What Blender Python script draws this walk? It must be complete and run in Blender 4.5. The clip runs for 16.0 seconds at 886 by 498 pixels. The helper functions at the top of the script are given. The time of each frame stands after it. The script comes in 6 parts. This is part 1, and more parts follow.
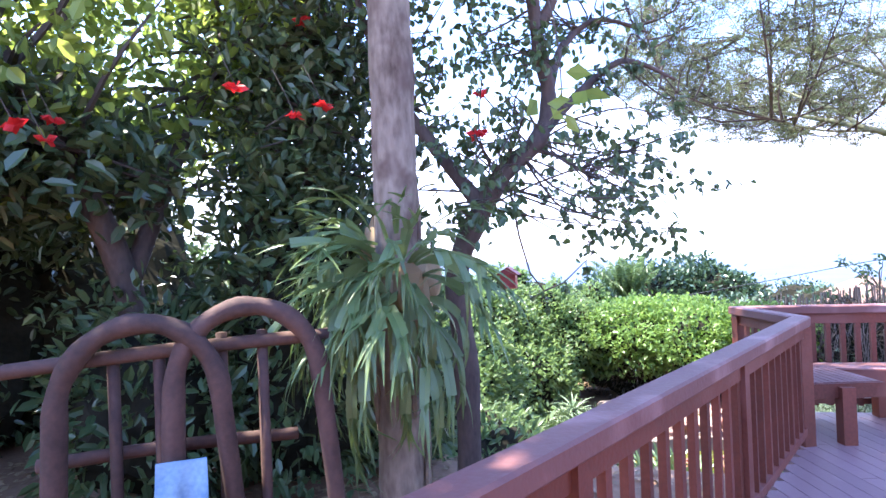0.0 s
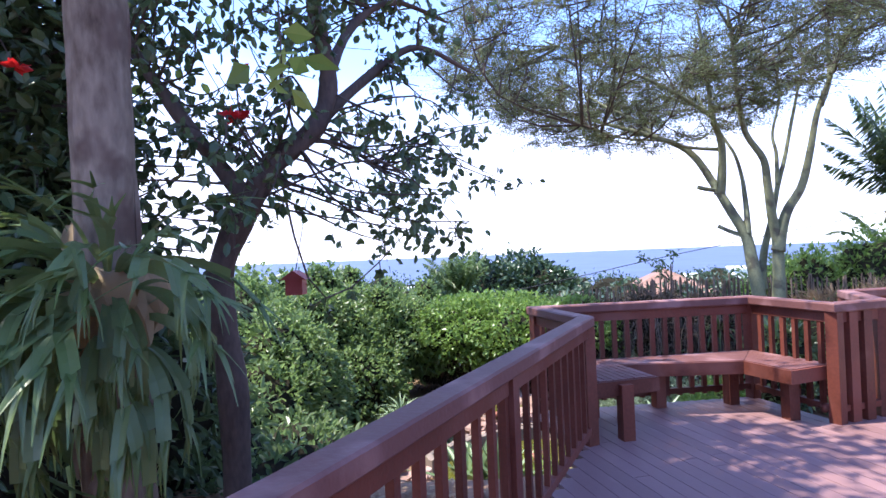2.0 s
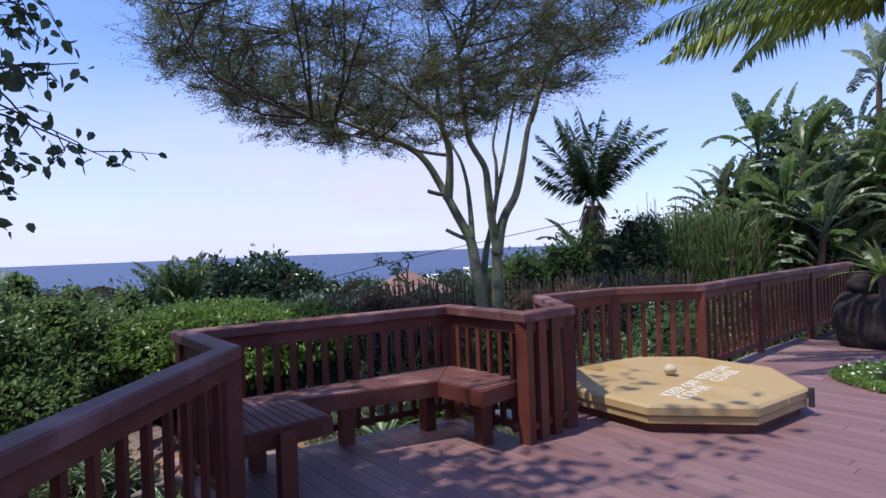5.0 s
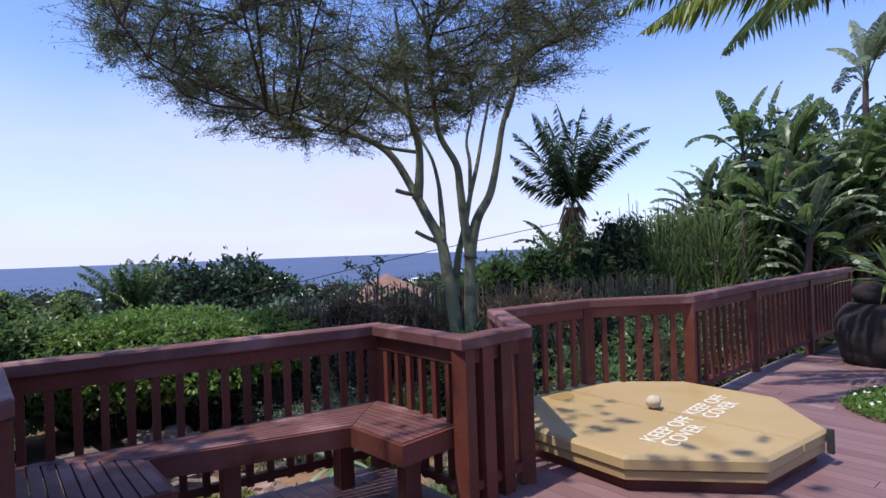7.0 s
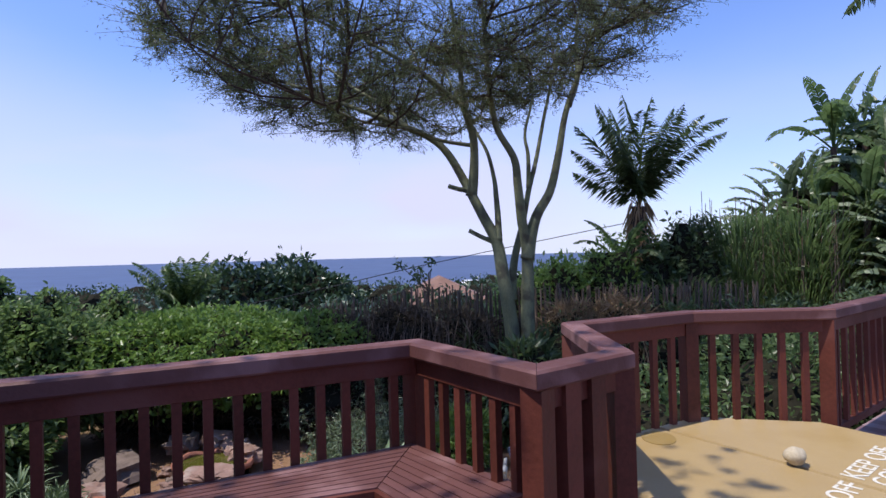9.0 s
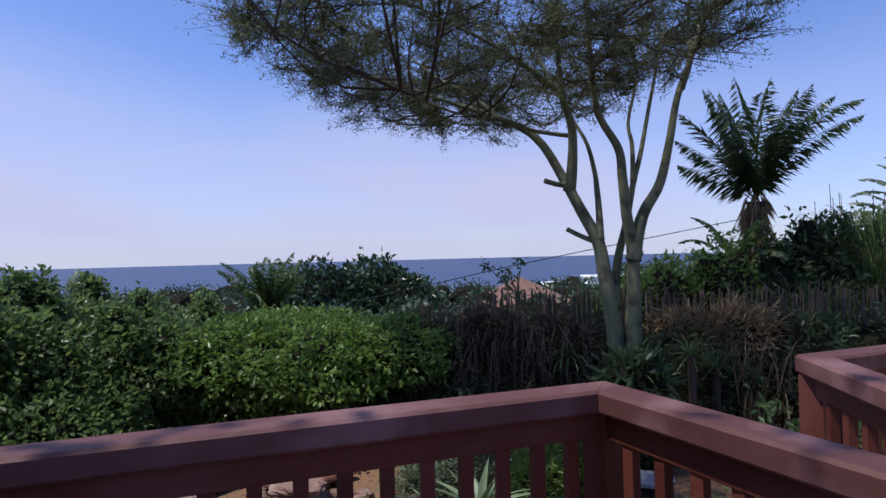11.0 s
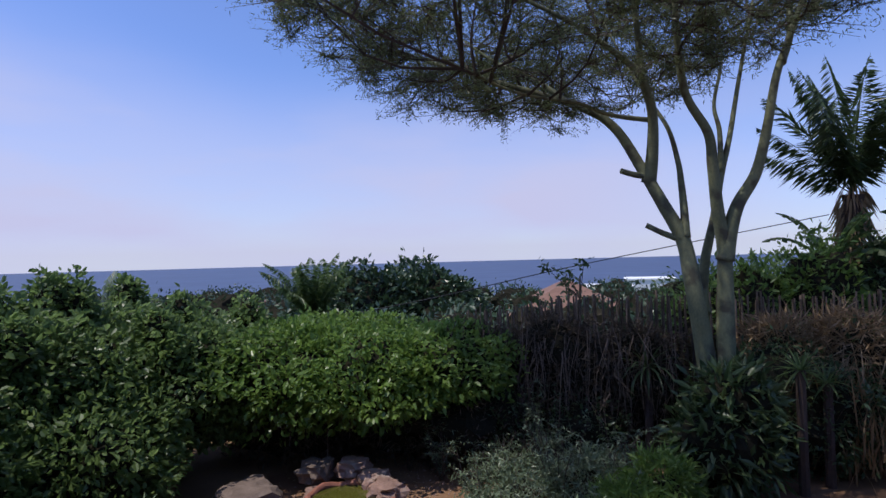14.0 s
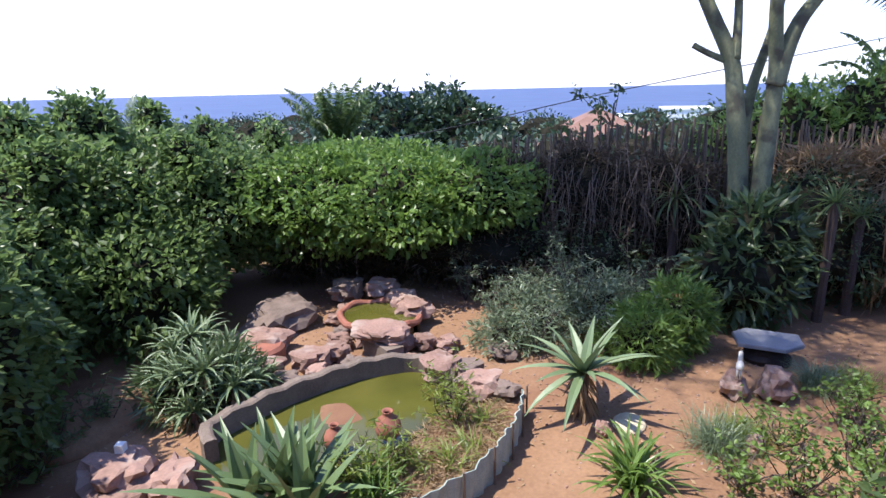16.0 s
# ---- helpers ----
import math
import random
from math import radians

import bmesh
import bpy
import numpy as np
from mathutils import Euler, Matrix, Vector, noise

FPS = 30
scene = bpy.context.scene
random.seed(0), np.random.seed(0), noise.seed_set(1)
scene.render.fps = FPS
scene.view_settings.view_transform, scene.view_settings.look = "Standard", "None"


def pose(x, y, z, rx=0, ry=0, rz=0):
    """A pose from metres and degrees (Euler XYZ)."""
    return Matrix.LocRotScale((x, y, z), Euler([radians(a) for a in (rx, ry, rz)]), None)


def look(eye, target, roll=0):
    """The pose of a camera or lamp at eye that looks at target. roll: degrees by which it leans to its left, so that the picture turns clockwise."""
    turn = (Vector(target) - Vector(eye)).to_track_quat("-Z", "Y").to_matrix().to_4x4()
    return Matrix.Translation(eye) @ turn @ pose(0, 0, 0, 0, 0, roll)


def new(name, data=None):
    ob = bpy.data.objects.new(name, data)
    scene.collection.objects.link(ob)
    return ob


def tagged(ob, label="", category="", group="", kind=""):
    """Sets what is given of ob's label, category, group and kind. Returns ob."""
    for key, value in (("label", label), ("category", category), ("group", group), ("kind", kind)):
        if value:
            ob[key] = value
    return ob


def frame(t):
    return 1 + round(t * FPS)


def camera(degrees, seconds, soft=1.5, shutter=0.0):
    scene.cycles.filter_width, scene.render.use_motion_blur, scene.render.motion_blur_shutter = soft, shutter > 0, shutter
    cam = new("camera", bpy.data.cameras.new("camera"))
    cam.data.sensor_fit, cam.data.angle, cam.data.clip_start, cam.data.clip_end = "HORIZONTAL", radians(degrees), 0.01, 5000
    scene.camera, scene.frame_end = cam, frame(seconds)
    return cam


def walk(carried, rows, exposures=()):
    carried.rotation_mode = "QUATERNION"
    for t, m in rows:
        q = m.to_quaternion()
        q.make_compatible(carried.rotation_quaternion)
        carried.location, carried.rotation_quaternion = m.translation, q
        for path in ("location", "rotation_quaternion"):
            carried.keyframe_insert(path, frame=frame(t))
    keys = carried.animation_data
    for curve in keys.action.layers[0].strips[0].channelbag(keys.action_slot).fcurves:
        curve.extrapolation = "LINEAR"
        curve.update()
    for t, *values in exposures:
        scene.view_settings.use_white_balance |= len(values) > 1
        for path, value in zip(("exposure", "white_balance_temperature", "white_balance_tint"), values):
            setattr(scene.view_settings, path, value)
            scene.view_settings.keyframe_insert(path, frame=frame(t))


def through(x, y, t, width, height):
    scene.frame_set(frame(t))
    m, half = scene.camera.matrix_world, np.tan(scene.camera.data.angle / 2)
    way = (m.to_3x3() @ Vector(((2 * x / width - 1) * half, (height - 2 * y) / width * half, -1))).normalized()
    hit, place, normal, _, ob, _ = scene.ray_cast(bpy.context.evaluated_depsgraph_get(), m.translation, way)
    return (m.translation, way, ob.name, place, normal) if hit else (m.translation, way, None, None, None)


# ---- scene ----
cam = camera(75.0, 16.0)
PATH = [
    (0, (0.685, 0.234, 1.431), (1.981, 1.757, 1.478), -1.8),
    (0.5, (0.786, 0.159, 1.466), (2.212, 1.562, 1.49), -2.0),
    (1, (0.932, 0.221, 1.456), (2.469, 1.499, 1.478), -2.3),
    (1.5, (1.144, 0.218, 1.459), (2.752, 1.407, 1.477), -2.2),
    (2, (1.345, 0.219, 1.453), (2.993, 1.351, 1.472), -2.3),
    (2.5, (1.56, 0.242, 1.478), (3.261, 1.293, 1.486), -2.4),
    (3, (1.723, 0.232, 1.461), (3.5, 1.15, 1.47), -2.6),
    (3.5, (1.961, 0.174, 1.462), (3.817, 0.92, 1.457), -2.4),
    (4, (2.193, 0.114, 1.445), (4.102, 0.71, 1.441), -2.1),
    (4.5, (2.432, 0.079, 1.445), (4.375, 0.554, 1.441), -2.2),
    (5, (2.632, 0.066, 1.44), (4.598, 0.434, 1.434), -2.2),
    (7.5, (3.936, -0.151, 1.415), (5.911, 0.163, 1.418), -2.1),
    (8, (4.142, -0.099, 1.393), (6.108, 0.266, 1.403), -1.5),
    (8.5, (4.397, -0.02, 1.401), (6.352, 0.404, 1.413), -1.6),
    (9, (4.67, 0.073, 1.382), (6.608, 0.568, 1.398), -1.5),
    (9.5, (4.911, 0.19, 1.387), (6.825, 0.771, 1.407), -1.4),
    (12, (5.85, 1.042, 1.385), (7.683, 1.842, 1.415), -1.4),
    (12.5, (6.04, 1.192, 1.379), (7.863, 2.014, 1.412), -1.3),
    (13, (6.17, 1.41, 1.37), (7.988, 2.243, 1.404), -1.2),
    (13.5, (6.296, 1.583, 1.371), (8.109, 2.427, 1.407), -1.3),
    (14, (6.410, 1.647, 1.358), (8.216, 2.505, 1.394), -1.5),
    (14.5, (6.482, 1.672, 1.339), (8.278, 2.553, 1.348), -1.5),
    (15, (6.531, 1.694, 1.324), (8.308, 2.595, 1.153), -1.5),
    (15.5, (6.556, 1.685, 1.310), (8.296, 2.599, 0.942), -1.5),
    (16, (6.552, 1.713, 1.290), (8.247, 2.629, 0.751), -1.3),
]
EXPOSURES = [(0.0, 2.75), (0.5, 2.95), (1.0, 2.62), (1.5, 2.05), (2.5, 1.18), (3.5, 0.52), (5.0, 0.12), (7.5, 0.2), (8.0, 0.25), (9.0, 0.05), (12.0, -0.4), (14.5, -0.35), (15.0, -0.25), (15.5, 0.42), (16.0, 0.95)]
walk(cam, [(t, look(eye, target, roll)) for t, eye, target, roll in PATH], EXPOSURES)

# ---- world, sun ----
SUN_AZ, SUN_EL = 130.0, 65.0
world = bpy.data.worlds.new("World")
scene.world = world
world.use_nodes = True
wn, wl = world.node_tree.nodes, world.node_tree.links
wn.clear()
w_out = wn.new("ShaderNodeOutputWorld")
w_bg = wn.new("ShaderNodeBackground")
w_sky = wn.new("ShaderNodeTexSky")
w_sky.sky_type = "NISHITA"
w_sky.sun_disc = False
w_sky.sun_elevation = radians(SUN_EL)
w_sky.sun_rotation = radians(90 - SUN_AZ)
w_sky.air_density, w_sky.dust_density, w_sky.ozone_density = 1.0, 0.6, 2.5
w_co = wn.new("ShaderNodeTexCoord")
w_sep = wn.new("ShaderNodeSeparateXYZ")
wl.new(w_co.outputs["Generated"], w_sep.inputs[0])
w_max = wn.new("ShaderNodeMath")
w_max.operation = "MAXIMUM"
w_max.inputs[1].default_value = 0.02
wl.new(w_sep.outputs["Z"], w_max.inputs[0])
w_com = wn.new("ShaderNodeCombineXYZ")
wl.new(w_sep.outputs["X"], w_com.inputs[0])
wl.new(w_sep.outputs["Y"], w_com.inputs[1])
wl.new(w_max.outputs[0], w_com.inputs[2])
wl.new(w_com.outputs[0], w_sky.inputs[0])
# thin cloud bank that lies low over the sea
w_map = wn.new("ShaderNodeMapping")
w_map.inputs["Scale"].default_value = (1.3, 1.3, 5.0)
wl.new(w_co.outputs["Generated"], w_map.inputs[0])
w_noise = wn.new("ShaderNodeTexNoise")
w_noise.inputs["Scale"].default_value = 1.6
w_noise.inputs["Detail"].default_value = 6.0
w_noise.inputs["Roughness"].default_value = 0.45
wl.new(w_map.outputs[0], w_noise.inputs["Vector"])
w_band = wn.new("ShaderNodeMapRange")
w_band.interpolation_type = "SMOOTHSTEP"
w_band.inputs["From Min"].default_value = 0.33
w_band.inputs["From Max"].default_value = 0.12
w_wave = wn.new("ShaderNodeTexNoise")
w_wave.inputs["Scale"].default_value = 1.1
w_wave.inputs["Detail"].default_value = 3.0
wl.new(w_co.outputs["Generated"], w_wave.inputs["Vector"])
w_lift = wn.new("ShaderNodeMath")
w_lift.operation = "MULTIPLY_ADD"
w_lift.inputs[1].default_value = -0.30
wl.new(w_wave.outputs["Fac"], w_lift.inputs[0])
w_lift2 = wn.new("ShaderNodeMath")
w_lift2.operation = "ADD"
w_lift2.inputs[1].default_value = 0.15
wl.new(w_sep.outputs["Z"], w_lift2.inputs[0])
wl.new(w_lift2.outputs[0], w_lift.inputs[2])
wl.new(w_lift.outputs[0], w_band.inputs["Value"])
w_low = wn.new("ShaderNodeMapRange")
w_low.interpolation_type = "SMOOTHSTEP"
w_low.inputs["From Min"].default_value = -0.02
w_low.inputs["From Max"].default_value = 0.09
w_low.inputs["To Min"].default_value = 0.95
wl.new(w_sep.outputs["Z"], w_low.inputs["Value"])
w_nr = wn.new("ShaderNodeMapRange")
w_nr.inputs["From Min"].default_value = 0.36
w_nr.inputs["From Max"].default_value = 0.60
w_nr.inputs["To Min"].default_value = 0.52
wl.new(w_noise.outputs["Fac"], w_nr.inputs["Value"])
w_m1 = wn.new("ShaderNodeMath")
w_m1.operation = "MULTIPLY"
wl.new(w_band.outputs[0], w_m1.inputs[0])
wl.new(w_nr.outputs[0], w_m1.inputs[1])
w_m2 = wn.new("ShaderNodeMath")
w_m2.operation = "MULTIPLY"
wl.new(w_m1.outputs[0], w_m2.inputs[0])
wl.new(w_low.outputs[0], w_m2.inputs[1])
w_side = wn.new("ShaderNodeMapRange")
w_side.interpolation_type = "SMOOTHSTEP"
w_side.inputs["From Min"].default_value = -0.35
w_side.inputs["From Max"].default_value = 0.35
w_side.inputs["To Min"].default_value = 0.30
wl.new(w_sep.outputs["Y"], w_side.inputs["Value"])
w_m3 = wn.new("ShaderNodeMath")
w_m3.operation = "MULTIPLY"
wl.new(w_m2.outputs[0], w_m3.inputs[0])
wl.new(w_side.outputs[0], w_m3.inputs[1])
w_mix = wn.new("ShaderNodeMix")
w_mix.data_type = "RGBA"
wl.new(w_m3.outputs[0], w_mix.inputs[0])
w_tint = wn.new("ShaderNodeMix")
w_tint.data_type = "RGBA"
w_tint.blend_type = "MULTIPLY"
w_tint.inputs[0].default_value = 1.0
w_tint.inputs[7].default_value = (1.16, 1.25, 1.76, 1)
wl.new(w_sky.outputs[0], w_tint.inputs[6])
wl.new(w_tint.outputs[2], w_mix.inputs[6])
w_mix.inputs[7].default_value = (5.35, 5.45, 7.85, 1)
wl.new(w_mix.outputs[2], w_bg.inputs["Color"])
w_bg.inputs["Strength"].default_value = 0.135
wl.new(w_bg.outputs[0], w_out.inputs["Surface"])

sun = new("sun", bpy.data.lights.new("sun", "SUN"))
sun.data.energy = 4.4
sun.data.angle = radians(0.55)
sun.data.color = (1.0, 0.95, 0.88)
sa, se = radians(SUN_AZ), radians(SUN_EL)
sun.matrix_world = look((30 * math.cos(sa) * math.cos(se), 30 * math.sin(sa) * math.cos(se), 30 * math.sin(se)), (0, 0, 0))


# ---- materials ----
def material(name, dark, light, rough=0.7, scale=6.0, stretch=(1, 1, 1), bump=0.3, fine=60.0, island=0.0, metal=0.0, coords="Object", spec=0.4, blotch=None):
    """Two-scale noise between two colours, with fine relief. island: share of the variation taken piece by piece."""
    m = bpy.data.materials.new(name)
    m.use_nodes = True
    n, k = m.node_tree.nodes, m.node_tree.links
    b = n["Principled BSDF"]
    co = n.new("ShaderNodeTexCoord")
    mp = n.new("ShaderNodeMapping")
    mp.inputs["Scale"].default_value = stretch
    k.new(co.outputs[coords], mp.inputs[0])
    big = n.new("ShaderNodeTexNoise")
    big.inputs["Scale"].default_value = scale
    big.inputs["Detail"].default_value = 5
    k.new(mp.outputs[0], big.inputs["Vector"])
    small = n.new("ShaderNodeTexNoise")
    small.inputs["Scale"].default_value = fine
    small.inputs["Detail"].default_value = 4
    k.new(mp.outputs[0], small.inputs["Vector"])
    add = n.new("ShaderNodeMath")
    add.operation = "MULTIPLY_ADD"
    add.inputs[1].default_value = 0.45
    k.new(small.outputs["Fac"], add.inputs[0])
    half = n.new("ShaderNodeMath")
    half.operation = "MULTIPLY"
    half.inputs[1].default_value = 0.55
    k.new(big.outputs["Fac"], half.inputs[0])
    k.new(half.outputs[0], add.inputs[2])
    fac = add
    if island > 0:
        geo = n.new("ShaderNodeNewGeometry")
        obj = n.new("ShaderNodeObjectInfo")
        s2 = n.new("ShaderNodeMath")
        s2.operation = "ADD"
        k.new(geo.outputs["Random Per Island"], s2.inputs[0])
        k.new(obj.outputs["Random"], s2.inputs[1])
        fr = n.new("ShaderNodeMath")
        fr.operation = "FRACT"
        k.new(s2.outputs[0], fr.inputs[0])
        mx = n.new("ShaderNodeMix")
        mx.inputs[0].default_value = island
        k.new(add.outputs[0], mx.inputs[2])
        k.new(fr.outputs[0], mx.inputs[3])
        fac = mx
    ramp = n.new("ShaderNodeValToRGB")
    ramp.color_ramp.elements[0].position, ramp.color_ramp.elements[1].position = (0.3, 0.7) if island < 0.3 else (0.1, 0.9)
    ramp.color_ramp.elements[0].color, ramp.color_ramp.elements[1].color = (*dark, 1), (*light, 1)
    k.new(fac.outputs[0], ramp.inputs[0])
    colour = ramp.outputs[0]
    if blotch:
        bn = n.new("ShaderNodeTexNoise")
        bn.inputs["Scale"].default_value = blotch[1]
        bn.inputs["Detail"].default_value = 3
        k.new(co.outputs[coords], bn.inputs["Vector"])
        br = n.new("ShaderNodeMapRange")
        br.inputs["From Min"].default_value = 0.52
        br.inputs["From Max"].default_value = 0.66
        k.new(bn.outputs["Fac"], br.inputs["Value"])
        bm_ = n.new("ShaderNodeMix")
        bm_.data_type = "RGBA"
        k.new(br.outputs[0], bm_.inputs[0])
        k.new(colour, bm_.inputs[6])
        bm_.inputs[7].default_value = (*blotch[0], 1)
        colour = bm_.outputs[2]
    k.new(colour, b.inputs["Base Color"])
    rr = n.new("ShaderNodeMapRange")
    rr.inputs["To Min"].default_value = max(0.0, rough - 0.12)
    rr.inputs["To Max"].default_value = min(1.0, rough + 0.12)
    k.new(small.outputs["Fac"], rr.inputs["Value"])
    k.new(rr.outputs[0], b.inputs["Roughness"])
    b.inputs["Metallic"].default_value = metal
    b.inputs["Specular IOR Level"].default_value = spec
    if bump:
        bp = n.new("ShaderNodeBump")
        bp.inputs["Strength"].default_value = bump
        bp.inputs["Distance"].default_value = 0.01
        k.new(add.outputs[0], bp.inputs["Height"])
        k.new(bp.outputs[0], b.inputs["Normal"])
    return m


def leaf_material(name, dark, light, through=0.4, rough=0.36, mid=None):
    """Leaves: colour leaf by leaf, a soft sheen, and light that comes through."""
    m = bpy.data.materials.new(name)
    m.use_nodes = True
    n, k = m.node_tree.nodes, m.node_tree.links
    b = n["Principled BSDF"]
    geo = n.new("ShaderNodeNewGeometry")
    ramp = n.new("ShaderNodeValToRGB")
    ramp.color_ramp.elements[0].color, ramp.color_ramp.elements[1].color = (*dark, 1), (*light, 1)
    if mid:
        e = ramp.color_ramp.elements.new(0.5)
        e.color = (*mid, 1)
    co = n.new("ShaderNodeTexCoord")
    ns = n.new("ShaderNodeTexNoise")
    ns.inputs["Scale"].default_value = 1.3
    k.new(co.outputs["Object"], ns.inputs["Vector"])
    mx = n.new("ShaderNodeMix")
    mx.inputs[0].default_value = 0.4
    k.new(geo.outputs["Random Per Island"], mx.inputs[2])
    k.new(ns.outputs["Fac"], mx.inputs[3])
    k.new(mx.outputs[0], ramp.inputs[0])
    k.new(ramp.outputs[0], b.inputs["Base Color"])
    b.inputs["Roughness"].default_value = rough
    b.inputs["Specular IOR Level"].default_value = 0.55
    tr = n.new("ShaderNodeBsdfTranslucent")
    k.new(ramp.outputs[0], tr.inputs["Color"])
    ms = n.new("ShaderNodeMixShader")
    ms.inputs[0].default_value = through
    k.new(b.outputs[0], ms.inputs[1])
    k.new(tr.outputs[0], ms.inputs[2])
    k.new(ms.outputs[0], n["Material Output"].inputs["Surface"])
    return m


WOOD = material("stained_wood", (0.070, 0.019, 0.012), (0.165, 0.046, 0.031), 0.55, 3.0, (1, 1, 1), 0.35, 45, 0.25, spec=0.25, blotch=((0.155, 0.055, 0.043), 2.2))
# paler stained wood for top rails and bench slats
WOOD_TOP = material("pale_stained_wood", (0.090, 0.034, 0.029), (0.175, 0.075, 0.067), 0.6, 3.0, (1, 1, 1), 0.4, 45, 0.3, spec=0.3, blotch=((0.235, 0.122, 0.114), 3.0))
DECK = material("deck_boards", (0.15, 0.080, 0.078), (0.25, 0.145, 0.142), 0.5, 1.6, (1, 1, 1), 0.3, 55, 0.4, blotch=((0.31, 0.21, 0.205), 1.1))
COVER = material("cover_vinyl", (0.35, 0.24, 0.105), (0.45, 0.325, 0.155), 0.5, 1.2, (1, 1, 1), 0.15, 90, blotch=((0.37, 0.25, 0.10), 1.6))
COVER_EDGE = material("cover_edge", (0.30, 0.19, 0.08), (0.42, 0.29, 0.14), 0.55, 5, (1, 1, 1), 0.2, 90)
COVER_STAIN = material("cover_stain", (0.26, 0.17, 0.05), (0.33, 0.22, 0.075), 0.55, 4)
PAINT = material("white_paint", (0.52, 0.46, 0.34), (0.84, 0.81, 0.72), 0.6, 22, (1, 1, 1), 0.1, 120)
BLACK = material("black_webbing", (0.015, 0.015, 0.015), (0.04, 0.04, 0.04), 0.6)
PEBBLE = material("pale_stone", (0.36, 0.29, 0.19), (0.56, 0.48, 0.34), 0.8, 9, (1, 1, 1), 0.6, 70)
SOIL = material("red_soil", (0.155, 0.080, 0.043), (0.285, 0.165, 0.092), 0.95, 0.7, (1, 1, 1), 0.9, 22, blotch=((0.17, 0.08, 0.045), 0.6))
ROCK = material("red_rock", (0.14, 0.080, 0.062), (0.36, 0.225, 0.178), 0.85, 3.0, (1, 1, 1), 1.0, 26, 0.2, blotch=((0.33, 0.25, 0.21), 2.5))
ROCK_GREY = material("grey_rock", (0.085, 0.060, 0.048), (0.23, 0.17, 0.14), 0.85, 4.0, (1, 1, 1), 1.0, 26, 0.2)
DARK_ROCK = material("dark_rock", (0.014, 0.010, 0.010), (0.04, 0.028, 0.026), 0.9, 3.0, (1, 1, 1), 1.0, 22)
TERRACOTTA = material("terracotta", (0.19, 0.068, 0.045), (0.34, 0.135, 0.09), 0.75, 4, (1, 1, 1), 0.3, 50)
CEMENT = material("cement", (0.095, 0.070, 0.055), (0.23, 0.18, 0.145), 0.9, 3, (1, 1, 1), 0.6, 40)
SLAB = material("slate_slab", (0.17, 0.17, 0.185), (0.26, 0.26, 0.275), 0.8, 4, (1, 1, 1), 0.3, 60)
BARK_PALE = material("pale_bark", (0.075, 0.050, 0.036), (0.31, 0.245, 0.185), 0.9, 5, (1, 1, 0.35), 1.0, 30, blotch=((0.11, 0.072, 0.056), 4), spec=0.15)
BARK_DARK = material("dark_bark", (0.042, 0.029, 0.024), (0.115, 0.080, 0.066), 0.95, 6, (1, 1, 0.4), 0.9, 40)
BARK_FEVER = material("green_bark", (0.10, 0.112, 0.062), (0.225, 0.232, 0.13), 0.75, 2.2, (1, 1, 0.6), 0.6, 30, blotch=((0.085, 0.08, 0.052), 3))
TWIG = material("twigs", (0.045, 0.034, 0.03), (0.10, 0.075, 0.06), 0.9)
THATCH = material("reed_poles", (0.065, 0.047, 0.036), (0.22, 0.16, 0.12), 0.9, 5, (1, 1, 0.2), 0.6, 40, 0.6)
# near-black for foliage cores: the inner shade is put into the colour
SHADE = material("hedge_shade", (0.014, 0.014, 0.010), (0.034, 0.031, 0.022), 1.0, 3, (1, 1, 1), 1.0, 20, spec=0.0)
LEAF = leaf_material("leaf_green", (0.062, 0.110, 0.036), (0.19, 0.27, 0.10), 0.6)
LEAF_HEDGE = leaf_material("leaf_hedge", (0.062, 0.115, 0.034), (0.24, 0.335, 0.115), 0.6)
# leaf colour darkened to carry the shade under the terrace trees
LEAF_SHADE = leaf_material("leaf_shaded", (0.026, 0.050, 0.018), (0.080, 0.115, 0.045), 0.15)
LOG = material("brown_logs", (0.030, 0.016, 0.012), (0.105, 0.055, 0.043), 0.85, 5, (1, 1, 1), 0.6, 35, 0.15)
LEAF_BRIGHT = leaf_material("leaf_bright", (0.080, 0.15, 0.028), (0.24, 0.36, 0.085), 0.5)
LEAF_DARK = leaf_material("leaf_dark", (0.038, 0.070, 0.026), (0.13, 0.185, 0.075), 0.4)
LEAF_VINE = leaf_material("dry_vine", (0.036, 0.030, 0.020), (0.125, 0.088, 0.058), 0.25, 0.8)
LEAF_GREY = leaf_material("leaf_grey", (0.085, 0.125, 0.062), (0.24, 0.30, 0.18), 0.35)
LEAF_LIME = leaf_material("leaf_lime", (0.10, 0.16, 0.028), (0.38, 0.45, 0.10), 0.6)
LEAF_FEVER = leaf_material("leaf_fever", (0.070, 0.090, 0.038), (0.185, 0.215, 0.10), 0.5)
LEAF_DISTANT = leaf_material("leaf_distant", (0.026, 0.052, 0.024), (0.062, 0.105, 0.045), 0.2)
LEAF_ALOE = leaf_material("leaf_aloe", (0.085, 0.135, 0.058), (0.20, 0.265, 0.135), 0.12, 0.5)
LEAF_AGAVE = leaf_material("leaf_agave", (0.065, 0.115, 0.042), (0.175, 0.245, 0.105), 0.15, 0.45)
LEAF_STAG = leaf_material("leaf_staghorn", (0.060, 0.100, 0.028), (0.32, 0.38, 0.22), 0.35, 0.40, mid=(0.12, 0.18, 0.055))
LEAF_DEAD = leaf_material("leaf_dead", (0.20, 0.12, 0.06), (0.42, 0.30, 0.17), 0.25, 0.8)
PETAL = leaf_material("petal_red", (0.55, 0.012, 0.02), (0.75, 0.03, 0.03), 0.4, 0.5)
PETAL_WHITE = leaf_material("petal_white", (0.75, 0.75, 0.72), (0.85, 0.85, 0.82), 0.3, 0.5)
